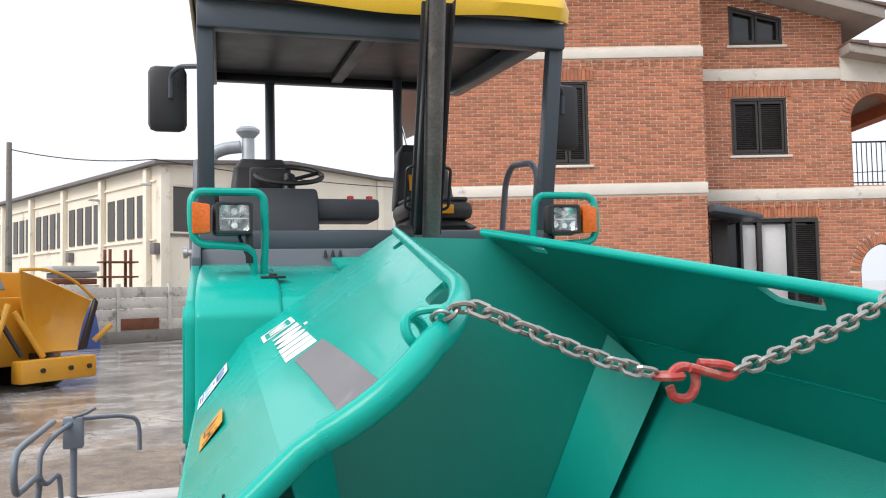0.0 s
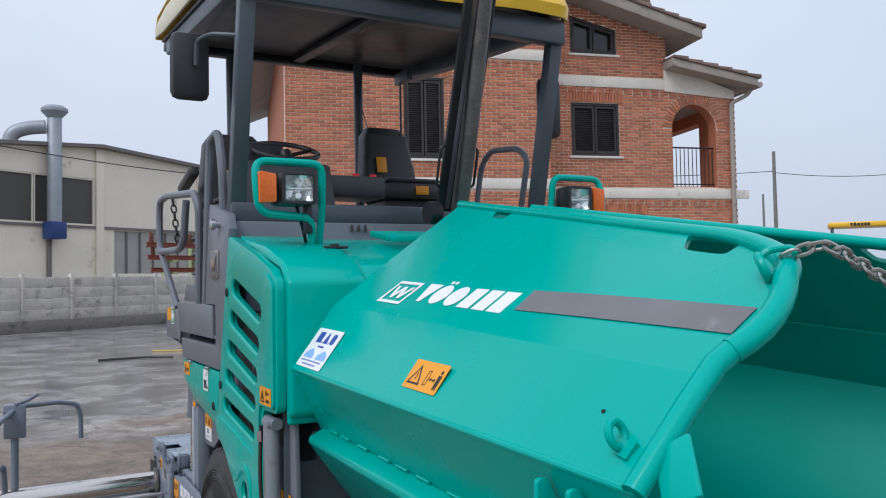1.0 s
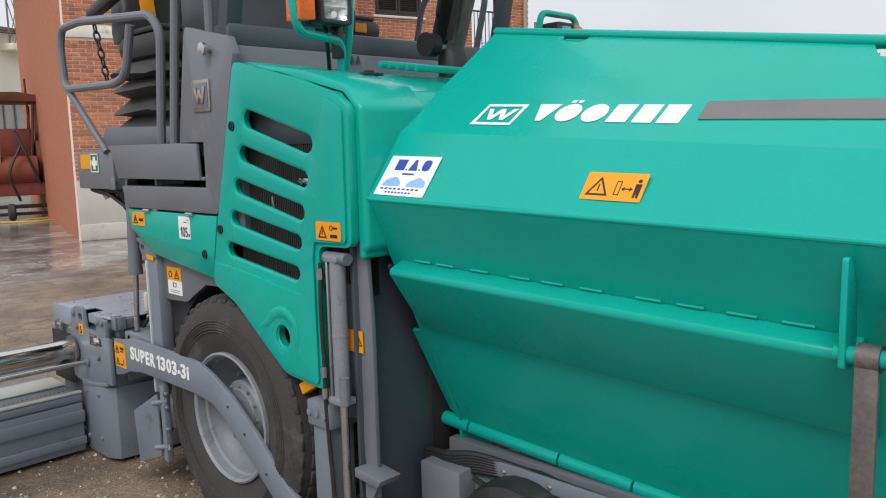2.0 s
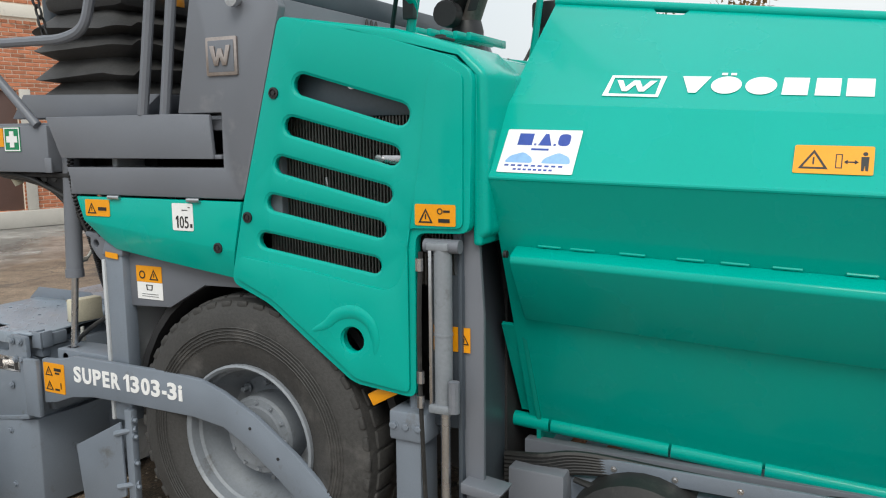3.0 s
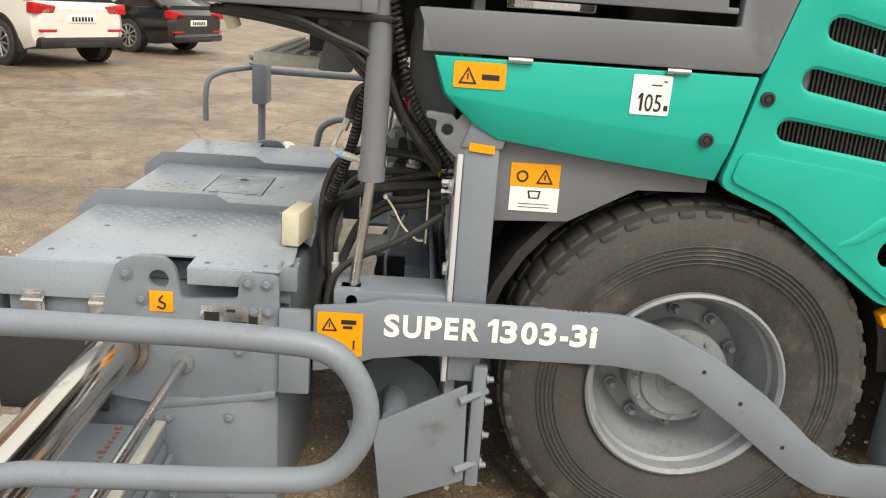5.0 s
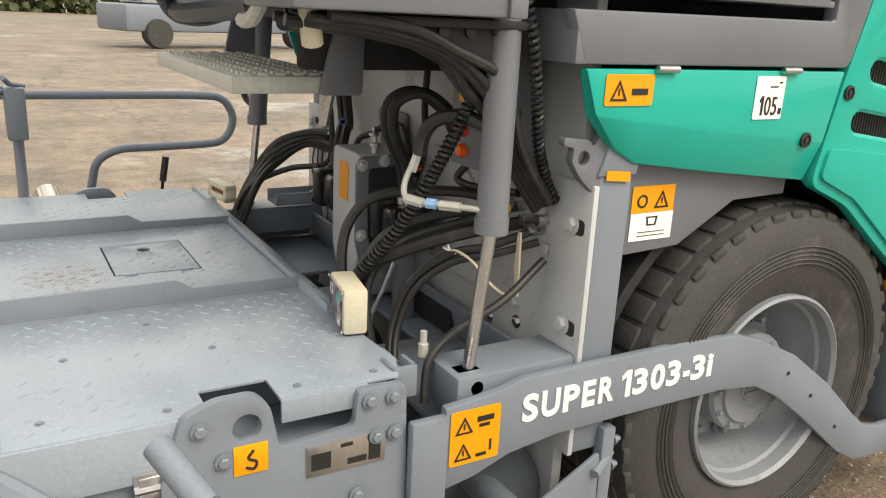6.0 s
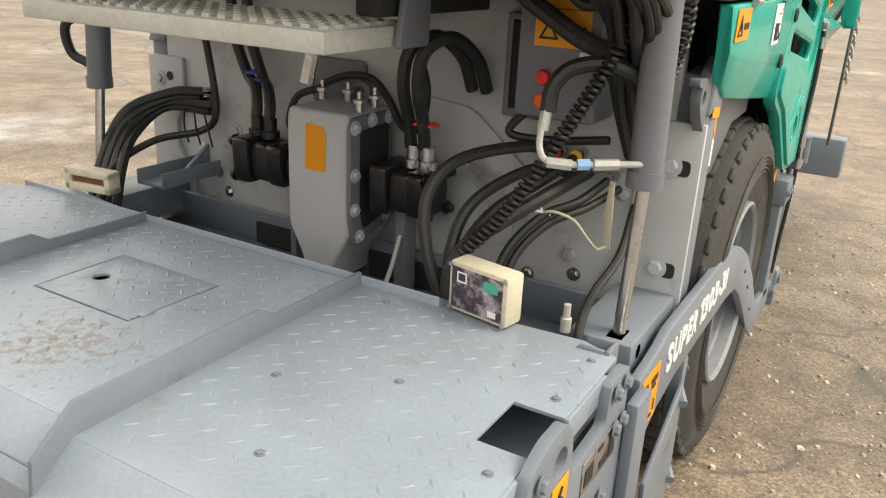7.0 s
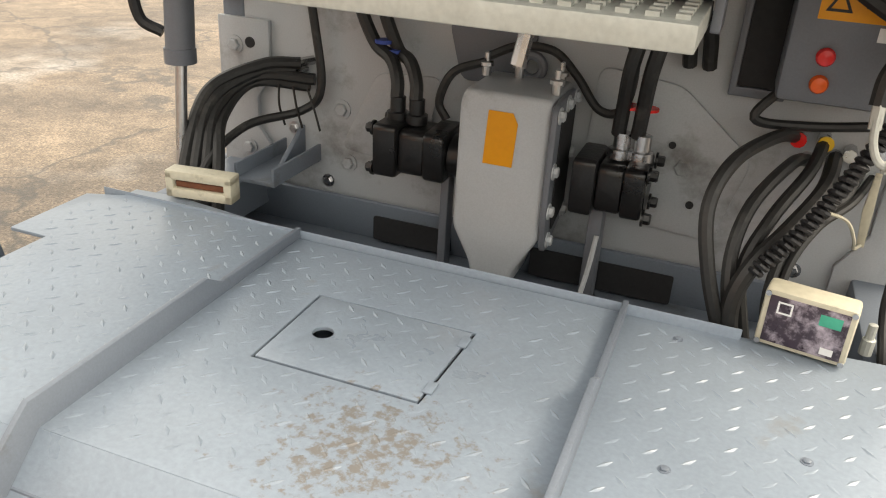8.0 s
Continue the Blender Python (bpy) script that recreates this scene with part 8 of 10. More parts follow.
pp("corner_strip", sheet((0.74, -0.965, 1.70), (0.90, -1.10, 1.52), (0.395, -1.12, 0.63), (0.255, -0.96, 0.62), 0.008), GREEN, bin_back, "lighter green corner strip")
pp("corner_strip", sheet((-0.46, -0.975, 1.72), (-0.64, -1.12, 1.60), (-0.40, -1.12, 0.63), (-0.28, -0.97, 0.62), 0.008), GREEN, bin_back)
pp("conveyor_floor", box(-0.42, 0.42, -2.9, -0.95, 0.40, 0.50, 0.01), SCREED)
for i in range(14):
    pp("conveyor_bar", box(-0.40, 0.40, -2.84 + i * 0.135, -2.80 + i * 0.135, 0.50, 0.53, 0.005), RUST)
pp("front_frame", merged(box(-0.95, 0.95, -3.02, -2.88, 0.28, 0.52, 0.02), rod((-0.9, -3.12, 0.42), (-0.1, -3.12, 0.42), 0.075, 18), rod((0.1, -3.12, 0.42), (0.9, -3.12, 0.42), 0.075, 18)), SCREED, None, "grey front beam with truck push rollers")
for s in (-1, 1):
    pp("side_frame", merged(box(s * 0.46, s * 0.41, -2.9, -0.9, 0.30, 0.545, 0.006), box(s * 0.62, s * 0.46, -1.10, -0.90, 0.25, 0.50, 0.008)), GREY)
    runs = [tube(spline([(s * 0.54, -0.86, 0.42 + 0.015 * i), (s * (0.545 + 0.003 * i), -1.00, 0.45 + 0.014 * i), (s * 0.54, -1.15, 0.495 + 0.010 * i), (s * 0.515, -1.5, 0.50 + 0.006 * i), (s * 0.50, -2.4, 0.47 + 0.006 * i)], 6), 0.012, 7) for i in range(7)]
    hoses = pp("hose", runs[0], RUBBER, None, "black hydraulic hose")
    each("hose", runs[1:], RUBBER, hoses)
    tray_h = pp("hose_tray", box(s * 0.545, s * 0.532, -2.7, -1.18, 0.50, 0.555, 0.004), SCREED, hoses, "grey hose tray rail")
    each("bolt", [bolt((s * 0.545, y, 0.525), "x", s, 0.007, 0.006) for y in (-1.25, -1.45, -1.65, -1.9, -2.2, -2.5)], STEEL, tray_h)
    pp("under_box", box(s * 0.53, s * 0.47, -2.6, -1.05, 0.22, 0.47, 0.01), SCREED, hoses, "grey chassis box")
    each("hose", [tube(spline([(s * 0.56, -1.12, 0.47), (s * 0.58, -1.20 - 0.02 * i, 0.455), (s * 0.58, -1.30 - 0.02 * i, 0.39), (s * 0.58, -1.34 - 0.02 * i, 0.28), (s * 0.57, -1.34, 0.14)], 6), 0.010, 7) for i in range(3)], RUBBER, hoses)
    pp("steer_cylinder", merged(rod((s * 0.56, -1.45, 0.30), (s * 0.56, -2.3, 0.27), 0.045), rod((s * 0.56, -2.3, 0.27), (s * 0.56, -2.6, 0.26), 0.02)), GREY, hoses)
    each("union", [rod((s * 0.565, -1.98, 0.42), (s * 0.565, -2.06, 0.415), 0.014), rod((s * 0.565, -2.07, 0.415), (s * 0.565, -2.15, 0.41), 0.011)], STEEL, hoses)


# Chain across the hopper with its red hook, and one hanging free.
def chain_links(points, link=0.038, wire=0.0042):
    line = spline(points, 14)
    out = []
    spots = [line[0]]
    acc = 0.0
    for a, b in zip(line, line[1:]):
        seg = (b - a).length
        while acc + seg >= link * 0.70:
            t = (link * 0.70 - acc) / seg
            a = a.lerp(b, t)
            spots.append(a)
            seg = (b - a).length
            acc = 0.0
        acc += seg
    for k, (a, b) in enumerate(zip(spots, spots[1:])):
        d = (b - a).normalized()
        u = d.cross(Vector((0, 0, 1)) if abs(d.z) < 0.9 else Vector((1, 0, 0))).normalized()
        v = d.cross(u)
        w = (u * 0.55 + v * 0.83) if k % 2 else (u * 0.83 - v * 0.55)
        mid = (a + b) / 2
        hl, hw = link * 0.5 - wire * 0.2, link * 0.33
        pts = []
        for i in range(12):
            ang = 2 * math.pi * i / 12
            cx = (hl - hw) * (1 if math.cos(ang) > 0 else -1) + hw * math.cos(ang)
            pts.append(mid + d * cx + w * hw * math.sin(ang))
        out.append(tube(pts, wire, 6, closed=True))
    return out


chain = thing("hopper_chain", "grey zinc link chain across the hopper with a red hook", "chain", (0, -2.76, 1.75))
for bm in chain_links([(-0.44, -2.69, 1.85), (-0.405, -2.75, 1.872), (-0.34, -2.765, 1.845), (-0.25, -2.77, 1.806), (-0.16, -2.775, 1.772), (-0.085, -2.78, 1.752)]):
    part("link", bm, CHAIN, chain)
for bm in chain_links([(0.045, -2.78, 1.754), (0.14, -2.775, 1.778), (0.25, -2.77, 1.812), (0.37, -2.76, 1.857), (0.50, -2.75, 1.905), (0.57, -2.73, 1.90)]):
    part("link", bm, CHAIN, chain)
hook = part("hook", moved(merged(tube(spline([(0.01, -2.79, 1.750), (0.03, -2.79, 1.765), (0.055, -2.79, 1.76), (0.06, -2.79, 1.735), (0.045, -2.79, 1.715), (0.02, -2.79, 1.718), (0.012, -2.79, 1.735)], 6), 0.008, 8), tube([(0.02 + 0.022 * math.cos(2 * math.pi * i / 14) - 0.01, -2.79 + 0.02 * math.sin(2 * math.pi * i / 14), 1.752) for i in range(14)], 0.007, 6, closed=True)), Matrix.Translation((-0.088, 0.012, 0))), REDHOOK, chain, "worn red chain hook")
part("hook_eye", moved(tube(spline([(0.045, -2.80, 1.765), (0.08, -2.80, 1.755), (0.12, -2.79, 1.745), (0.135, -2.79, 1.755), (0.115, -2.79, 1.765), (0.07, -2.785, 1.77)], 5), 0.0075, 8), Matrix.Translation((-0.088, 0.012, 0))), REDHOOK, chain)
hang = thing("hanging_chain", "short grey chain hanging from the hopper wing", "chain", (-0.86, -2.76, 1.2))
for bm in chain_links([(-0.862, -2.775, 1.28), (-0.868, -2.78, 1.1), (-0.868, -2.78, 0.85)], 0.05, 0.0062):
    part("link", bm, CHAIN, hang)
part("holder", prism(rounded([(-2.715, 1.43), (-2.745, 1.43), (-2.762, 1.34), (-2.785, 1.29), (-2.775, 1.265), (-2.745, 1.27), (-2.725, 1.34)], 0.010, 3), "x", -0.868, -0.856, 0.003), GREEN, hang, "green chain holder plate")

# ---------------------------------------------------------------- rear wall of the tractor with pumps and hoses
WALL_Y = 0.72
rear = pp("rear_wall", merged(box(-0.80, 0.80, 0.69, WALL_Y, 0.30, 1.62, 0.004), prism([(-0.87, 0.50), (-0.68, 0.50), (-0.68, 0.78), (-0.73, 0.86), (-0.73, 1.0), (-0.70, 1.06), (-0.70, 1.16), (-0.87, 1.16)], "y", WALL_Y + 0.001, WALL_Y + 0.016, 0.003), prism([(0.87, 0.50), (0.70, 0.50), (0.70, 0.78), (0.76, 0.86), (0.76, 0.94), (0.72, 1.0), (0.72, 1.14), (0.87, 1.14)], "y", WALL_Y + 0.001, WALL_Y + 0.016, 0.003)), REARGREY, None, "grey rear frame wall")
pp("boss_plate", prism(rounded([(-0.10, 0.80), (-0.42, 0.78), (-0.47, 0.98), (-0.30, 1.12), (-0.12, 1.14)], 0.03, 4), "y", WALL_Y + 0.001, WALL_Y + 0.012, 0.003), REARGREY, rear)
pp("boss_plate", prism(rounded([(0.30, 0.82), (0.52, 0.84), (0.42, 1.05), (0.25, 1.06)], 0.03, 4), "y", WALL_Y + 0.001, WALL_Y + 0.008, 0.003), REARGREY, rear)
pp("cover_plate", prism(rounded([(0.06, 1.08), (0.20, 1.06), (0.24, 1.20), (0.02, 1.20)], 0.03, 4), "y", WALL_Y + 0.001, WALL_Y + 0.014, 0.003), GREY, rear)
BOLTS = [(-0.33, 0.94, 0.020), (-0.42, 0.80, 0.014), (-0.588, 0.797, 0.018), (-0.604, 0.747, 0.012), (-0.707, 0.973, 0.015), (-0.56, 0.66, 0.014), (-0.64, 0.66, 0.012), (-0.44, 1.19, 0.012), (-0.48, 0.72, 0.012), (0.52, 0.94, 0.017), (0.50, 0.80, 0.016), (0.66, 0.87, 0.012), (0.60, 0.80, 0.012), (0.68, 0.80, 0.012), (0.56, 0.74, 0.012), (-0.806, 1.062, 0.018), (-0.805, 0.82, 0.018), (0.82, 1.07, 0.016), (0.79, 0.80, 0.016), (-0.77, 0.66, 0.012), (-0.83, 0.66, 0.012), (0.19, 1.10, 0.010), (0.06, 1.14, 0.010), (-0.16, 1.06, 0.014)]
for bx, bz, br in BOLTS:
    on = 0.017 if abs(bx) > 0.76 else 0.0
    pp("bolt", bolt((bx, WALL_Y + on, bz), "y", 1, br, br * 0.8), REARGREY if br > 0.013 else STEEL, rear)
# Wall holes, bolt slots and pocket are dark pieces coloured as inner shade.
apart("wall_hole", merged(*[lathe([(r, 0.0), (r, 0.003)], (bx, WALL_Y + 0.016, bz), "y", 14) for bx, bz, r in ((0.775, 1.08, 0.014), (-0.30, 0.99, 0.008), (-0.36, 0.86, 0.009))]), DARK, rear)
each("bolt_slot", [prism(rounded(rect(-0.850, -0.806, z - 0.021, z + 0.015), 0.012, 4), "y", WALL_Y + 0.0165, WALL_Y + 0.0185) for z in (1.062, 0.82)], DARK, rear)
pp("lifting_ring", tube([(0.03 + 0.026 * math.cos(2 * math.pi * i / 18), WALL_Y + 0.03, 1.12 + 0.026 * math.sin(2 * math.pi * i / 18)) for i in range(18)], 0.011, 8, closed=True), GREY, rear)
pp("pocket", merged(box(-0.485, -0.40, WALL_Y + 0.001, WALL_Y + 0.03, 1.14, 1.34, 0.004)), DARK, rear)
pp("pocket_frame", prism(rect(-0.50, -0.39, 1.12, 1.36), "y", WALL_Y + 0.002, WALL_Y + 0.035, 0.003, holes=(rect(-0.485, -0.405, 1.14, 1.345),)), GREY, rear)

# Floor between the wall and the screed, with openings to the auger.
tray = pp("auger_tray", prism([(-0.80, 0.74), (0.80, 0.74), (0.80, 1.05), (-0.80, 1.05)], "z", 0.60, 0.615, 0.003, holes=([(-0.32, 0.86), (-0.06, 0.86), (-0.06, 1.04), (-0.32, 1.04)], [(0.18, 0.86), (0.34, 0.86), (0.34, 1.04), (0.18, 1.04)])), SCREED, None, "grey tray over the auger")
pp("tray_lip", moved(box(-0.80, 0.80, 0.0, 0.012, 0.0, 0.13, 0.003), Matrix.Translation((0, 0.735, 0.605)) @ Matrix.Rotation(radians(-15), 4, "X")), SCREED, tray)

# Auger gear case.
gear = pp("gear_case", prism(rounded([(-0.068, 1.10), (0.122, 1.10), (0.131, 1.07), (0.131, 0.785), (0.088, 0.705), (0.07, 0.63), (0.0, 0.63), (-0.022, 0.705), (-0.068, 0.785)], 0.014, 4), "y", 0.74, 0.935, 0.012, segments=3), REARGREY, None, "grey auger gear case")
cover = pp("gear_cover", prism(rounded([(0.765, 0.80), (0.925, 0.755), (0.948, 0.84), (0.948, 1.075), (0.93, 1.095), (0.77, 1.095)], 0.02, 4), "x", -0.070, -0.084, 0.004), GREY, gear, "bolted side cover of the gear case")
# Dark plate on the cover's face, painted as the shade of a recess.
pp("cover_recess", prism(rounded([(0.785, 0.83), (0.895, 0.80), (0.910, 0.86), (0.910, 1.06), (0.785, 1.065)], 0.015, 4), "x", -0.0845, -0.0865, 0), DARK, cover)
for y, z in ((0.785, 1.078), (0.93, 1.07), (0.93, 0.95), (0.79, 0.815), (0.91, 0.785), (0.777, 0.95), (0.93, 0.86), (0.86, 1.08)):
    pp("bolt", bolt((-0.084, y, z), "x", -1, 0.012, 0.012), REARGREY, cover)
pp("sticker", prism([(0.070, 0.945), (0.005, 0.945), (0.0, 1.04), (0.012, 1.062), (0.065, 1.062)], "y", 0.9355, 0.9375), ORANGE, gear, "torn orange sticker")
apart("breather", merged(*[lathe([(0.010, 0), (0.010, 0.02), (0.016, 0.022), (0.016, 0.03), (0.006, 0.032), (0.006, 0.05), (0.001, 0.052)], (x, y, 1.10), "z", 10) for x, y in ((0.12, 0.80), (0.05, 0.78), (-0.05, 0.80), (-0.06, 0.88))]), STEEL, gear)
apart("pipe_arc", merged(tube(spline([(0.12, 0.80, 1.13), (0.19, 0.82, 1.10), (0.22, 0.82, 1.03), (0.20, 0.82, 0.99)], 8), 0.010, 8), tube(spline([(0.12, 0.79, 1.14), (0.06, 0.77, 1.165), (-0.02, 0.77, 1.165), (-0.08, 0.78, 1.12), (-0.14, 0.80, 1.06), (-0.19, 0.80, 1.07), (-0.20, 0.79, 1.16), (-0.17, 0.78, 1.25), (-0.16, 0.77, 1.36)], 8), 0.010, 8)), RUBBER, gear)


def pump(s, x0, x1):
    lo, hi = min(x0, x1), max(x0, x1)
    w = hi - lo
    p = pp("hydraulic_motor", prism(rounded([(0.79, 0.865), (0.915, 0.865), (0.925, 0.98), (0.79, 0.985)], 0.02, 4), "x", lo + 0.02 * w, lo + 0.30 * w, 0.006), PUMP, None, "black hydraulic motor")
    each("motor_section", [prism(rounded([(0.795, 0.87), (0.91, 0.87), (0.91, 0.975), (0.795, 0.975)], 0.02, 4), "x", lo + 0.31 * w, lo + 0.66 * w, 0.006), prism(rounded([(0.785, 0.86), (0.92, 0.86), (0.925, 0.985), (0.785, 0.985)], 0.015, 4), "x", lo + 0.67 * w, hi, 0.008)], PUMP, p)
    pp("flange", lathe([(0.05, 0.0), (0.05, 0.05), (0.001, 0.05)], (hi if s > 0 else lo - 0.0, 0.852, 0.92), "x", 18) if s < 0 else lathe([(0.05, -0.05), (0.05, 0.0), (0.001, 0.0)], (lo, 0.852, 0.92), "x", 18), PUMP, p)
    ends = [bolt((lo if s < 0 else hi, y, z), "x", -1 if s < 0 else 1, 0.012, 0.02) for y in (0.80, 0.905) for z in (0.875, 0.97)]
    each("tie_bolt", ends, PUMP, p)
    ports = []
    for fx in (0.18, 0.45):
        px = (lo if s < 0 else hi) + (1 if s < 0 else -1) * fx * w
        ports.append(lathe([(0.026, 0.98), (0.026, 1.0), (0.018, 1.002), (0.018, 1.035), (0.001, 1.036)], (px, 0.85, 0), "z", 12))
    each("port", ports, STEEL if s < 0 else PUMP, p)
    return p


pump(-1, -0.275, -0.12)
pump(1, 0.34, 0.165)
apart("motor_bracket", merged(box(-0.19, -0.16, 0.80, 0.86, 0.60, 0.87, 0.003), box(0.17, 0.19, 0.82, 0.86, 0.62, 0.87, 0.003)), GREY)
pp("drain_pipe", tube(spline([(-0.185, 0.87, 0.80), (-0.18, 0.90, 0.72), (-0.17, 0.93, 0.64), (-0.165, 0.93, 0.56)], 6), 0.006, 6), REARGREY)


def hose(points, r=0.014, label="", name="hose"):
    return pp(name, tube(spline(points, 8), r, 9), RUBBER, None, label)


# Hoses to the motors.
for dx in (-0.235, -0.195):
    hose([(dx, 0.85, 1.03), (dx - 0.005, 0.87, 1.10), (dx - 0.015, 0.915, 1.19), (dx - 0.035, 0.92, 1.27), (dx - 0.07, 0.86, 1.30), (dx - 0.10, 0.79, 1.25), (dx - 0.11, 0.75, 1.17)], 0.0155, "black woven-sleeved hose")
for dx, top in ((0.312, (0.40, 0.79, 1.14)), (0.265, (0.34, 0.79, 1.13))):
    hose([(dx, 0.85, 1.03), (dx + 0.005, 0.84, 1.07), (dx + 0.03, 0.82, 1.11), top, (top[0] + 0.05, 0.78, 1.24), (top[0] + 0.06, 0.78, 1.36)], 0.0155, "black woven-sleeved hose")
apart("hose_band", merged(lathe([(0.022, -0.004), (0.022, 0.004)], (0.372, 0.795, 1.142), "z", 12), lathe([(0.022, -0.004), (0.022, 0.004)], (0.345, 0.80, 1.125), "z", 12)), BLUEINK)
apart("hose_band", merged(lathe([(0.024, -0.003), (0.024, 0.003)], (-0.245, 0.848, 1.09), "z", 12), lathe([(0.024, -0.003), (0.024, 0.003)], (-0.215, 0.848, 1.09), "z", 12)), REDLAMP)
# Far side bundle bending over to the screed.
for i in range(4):
    hose([(0.62 + 0.035 * (i % 2) - 0.02 * i, 0.75, 1.05 - 0.018 * i), (0.70 + 0.01 * i, 0.80, 1.045 - 0.016 * i), (0.79 - 0.012 * i, 0.90, 0.99 - 0.02 * i), (0.79 - 0.03 * i, 1.0, 0.86), (0.76 - 0.035 * i, 1.08, 0.72)], 0.015, "black hose bent down to the screed")
hose([(0.60, 0.78, 1.36), (0.57, 0.765, 1.15), (0.555, 0.765, 1.0), (0.60, 0.78, 0.94), (0.70, 0.88, 0.91), (0.72, 1.02, 0.85), (0.71, 1.08, 0.76)], 0.011)
apart("hose_union", merged(*[rod((0.60 + 0.02 * i, 0.72, 1.055 - 0.02 * i), (0.63 + 0.02 * i, 0.76, 1.05 - 0.02 * i), 0.012, 8) for i in range(4)]), STEEL)
for i in range(3):
    pp("cable_tie", tube(spline([(0.66 - 0.04 * i, 0.79, 1.0), (0.655 - 0.05 * i, 0.80, 0.95), (0.64 - 0.05 * i, 0.80, 0.90)], 5), 0.003, 5), INK)
# Near side bundle looping down to the control box.
NEAR = [
    (0.0135, (-0.544, 0.745, 1.052), (-0.50, 0.86, 1.078), (-0.430, 1.03, 1.068), (-0.402, 1.105, 1.0), (-0.425, 1.135, 0.89), (-0.47, 1.125, 0.76), (-0.50, 1.10, 0.66)),
    (0.0130, (-0.573, 0.745, 1.007), (-0.535, 0.88, 1.035), (-0.475, 1.02, 0.988), (-0.458, 1.085, 0.906), (-0.475, 1.12, 0.81), (-0.51, 1.10, 0.68)),
    (0.0130, (-0.596, 0.745, 1.055), (-0.57, 0.87, 1.02), (-0.515, 1.01, 0.968), (-0.482, 1.08, 0.885), (-0.50, 1.10, 0.79), (-0.54, 1.09, 0.66)),
    (0.0165, (-0.623, 0.745, 1.019), (-0.60, 0.90, 1.00), (-0.545, 1.03, 0.955), (-0.495, 1.105, 0.905), (-0.475, 1.13, 0.83), (-0.50, 1.12, 0.70)),
    (0.0105, (-0.679, 0.745, 1.014), (-0.645, 0.85, 0.975), (-0.590, 0.923, 0.948), (-0.545, 1.00, 0.875), (-0.545, 1.05, 0.77), (-0.60, 1.085, 0.66)),
    (0.0095, (-0.700, 0.745, 0.99), (-0.66, 0.84, 0.960), (-0.602, 0.925, 0.930), (-0.562, 1.00, 0.86), (-0.565, 1.05, 0.75), (-0.63, 1.08, 0.65)),
    (0.0100, (-0.745, 0.76, 0.96), (-0.76, 0.88, 0.88), (-0.745, 0.99, 0.82), (-0.75, 1.06, 0.76), (-0.77, 1.08, 0.67)),
]
for thick, *pts in NEAR:
    hose(pts, thick, "black hydraulic hose looping down to the screed")
hose([(-0.50, 0.80, 1.17), (-0.45, 0.83, 1.10), (-0.55, 0.80, 1.09), (-0.68, 0.80, 1.11)], 0.010)
apart("hose_union", merged(*[rod((x, 0.715, z), (x + 0.004, 0.765, z - 0.002), 0.014, 8) for x, z in ((-0.544, 1.052), (-0.573, 1.007), (-0.596, 1.055), (-0.623, 1.019), (-0.65, 1.035), (-0.679, 1.014), (-0.715, 1.05))]), STEEL)
pp("coloured_band", lathe([(0.016, -0.003), (0.016, 0.003)], (-0.596, 0.772, 1.053), "y", 10), YELLOW)
pp("coloured_band", lathe([(0.016, -0.003), (0.016, 0.003)], (-0.544, 0.772, 1.053), "y", 10), REDLAMP)
ribbon = pp("flat_cable", prism([(-0.706, 1.02), (-0.694, 1.02), (-0.690, 0.94), (-0.698, 0.862), (-0.712, 0.862), (-0.710, 0.94)], "y", 0.80, 0.805, 0.001), CREAMBOX, None, "pale flat cable tied to the hoses")
pp("thin_cable", tube(spline([(-0.585, 0.925, 0.955), (-0.615, 0.92, 0.962), (-0.655, 0.90, 0.945), (-0.680, 0.87, 0.90), (-0.690, 0.83, 0.866), (-0.704, 0.81, 0.868)], 6), 0.0035, 6), CREAMBOX, ribbon)
pp("cable_clip", merged(rod((-0.605, 0.915, 0.952), (-0.575, 0.935, 0.962), 0.004, 6), rod((-0.592, 0.92, 0.94), (-0.585, 0.93, 0.972), 0.004, 6)), WHITE, ribbon)

# Electric box with pilot lamps.
ebox = pp("electric_box", box(-0.665, -0.475, 0.74, 0.875, 1.15, 1.52, 0.012), GREY, None, "grey electric box with red and orange pilot lamps")
for z, mat in ((1.24, REDLAMP), (1.19, ORANGELAMP)):
    pp("pilot_lamp", lathe([(0.017, 0.0), (0.017, 0.008), (0.0135, 0.015), (0.001, 0.018)], (-0.545, 0.875, z), "y", 16), mat, ebox)
d = pp("sticker", box(-0.64, -0.515, 0.8755, 0.8775, 1.305, 1.46, 0.001), ORANGE, ebox, "orange warning sticker")
each("pictogram", [*[prism([(-0.57, z), (-0.525, z), (-0.5475, z + 0.042)], "y", 0.878, 0.879, holes=([(-0.562, z + 0.005), (-0.533, z + 0.005), (-0.5475, z + 0.032)],)) for z in (1.32, 1.40)], box(-0.63, -0.59, 0.878, 0.879, 1.33, 1.35, 0), box(-0.635, -0.515, 0.878, 0.879, 1.382, 1.384, 0)], INK, d)
pp("pictogram", prism(circle(-0.61, 1.42, 0.018, 16), "y", 0.878, 0.879, holes=(circle(-0.61, 1.42, 0.013, 16),)), REDLAMP, d)
pp("data_plate", box(-0.655, -0.62, 0.8755, 0.8775, 1.275, 1.30, 0.001), WHITE, ebox)
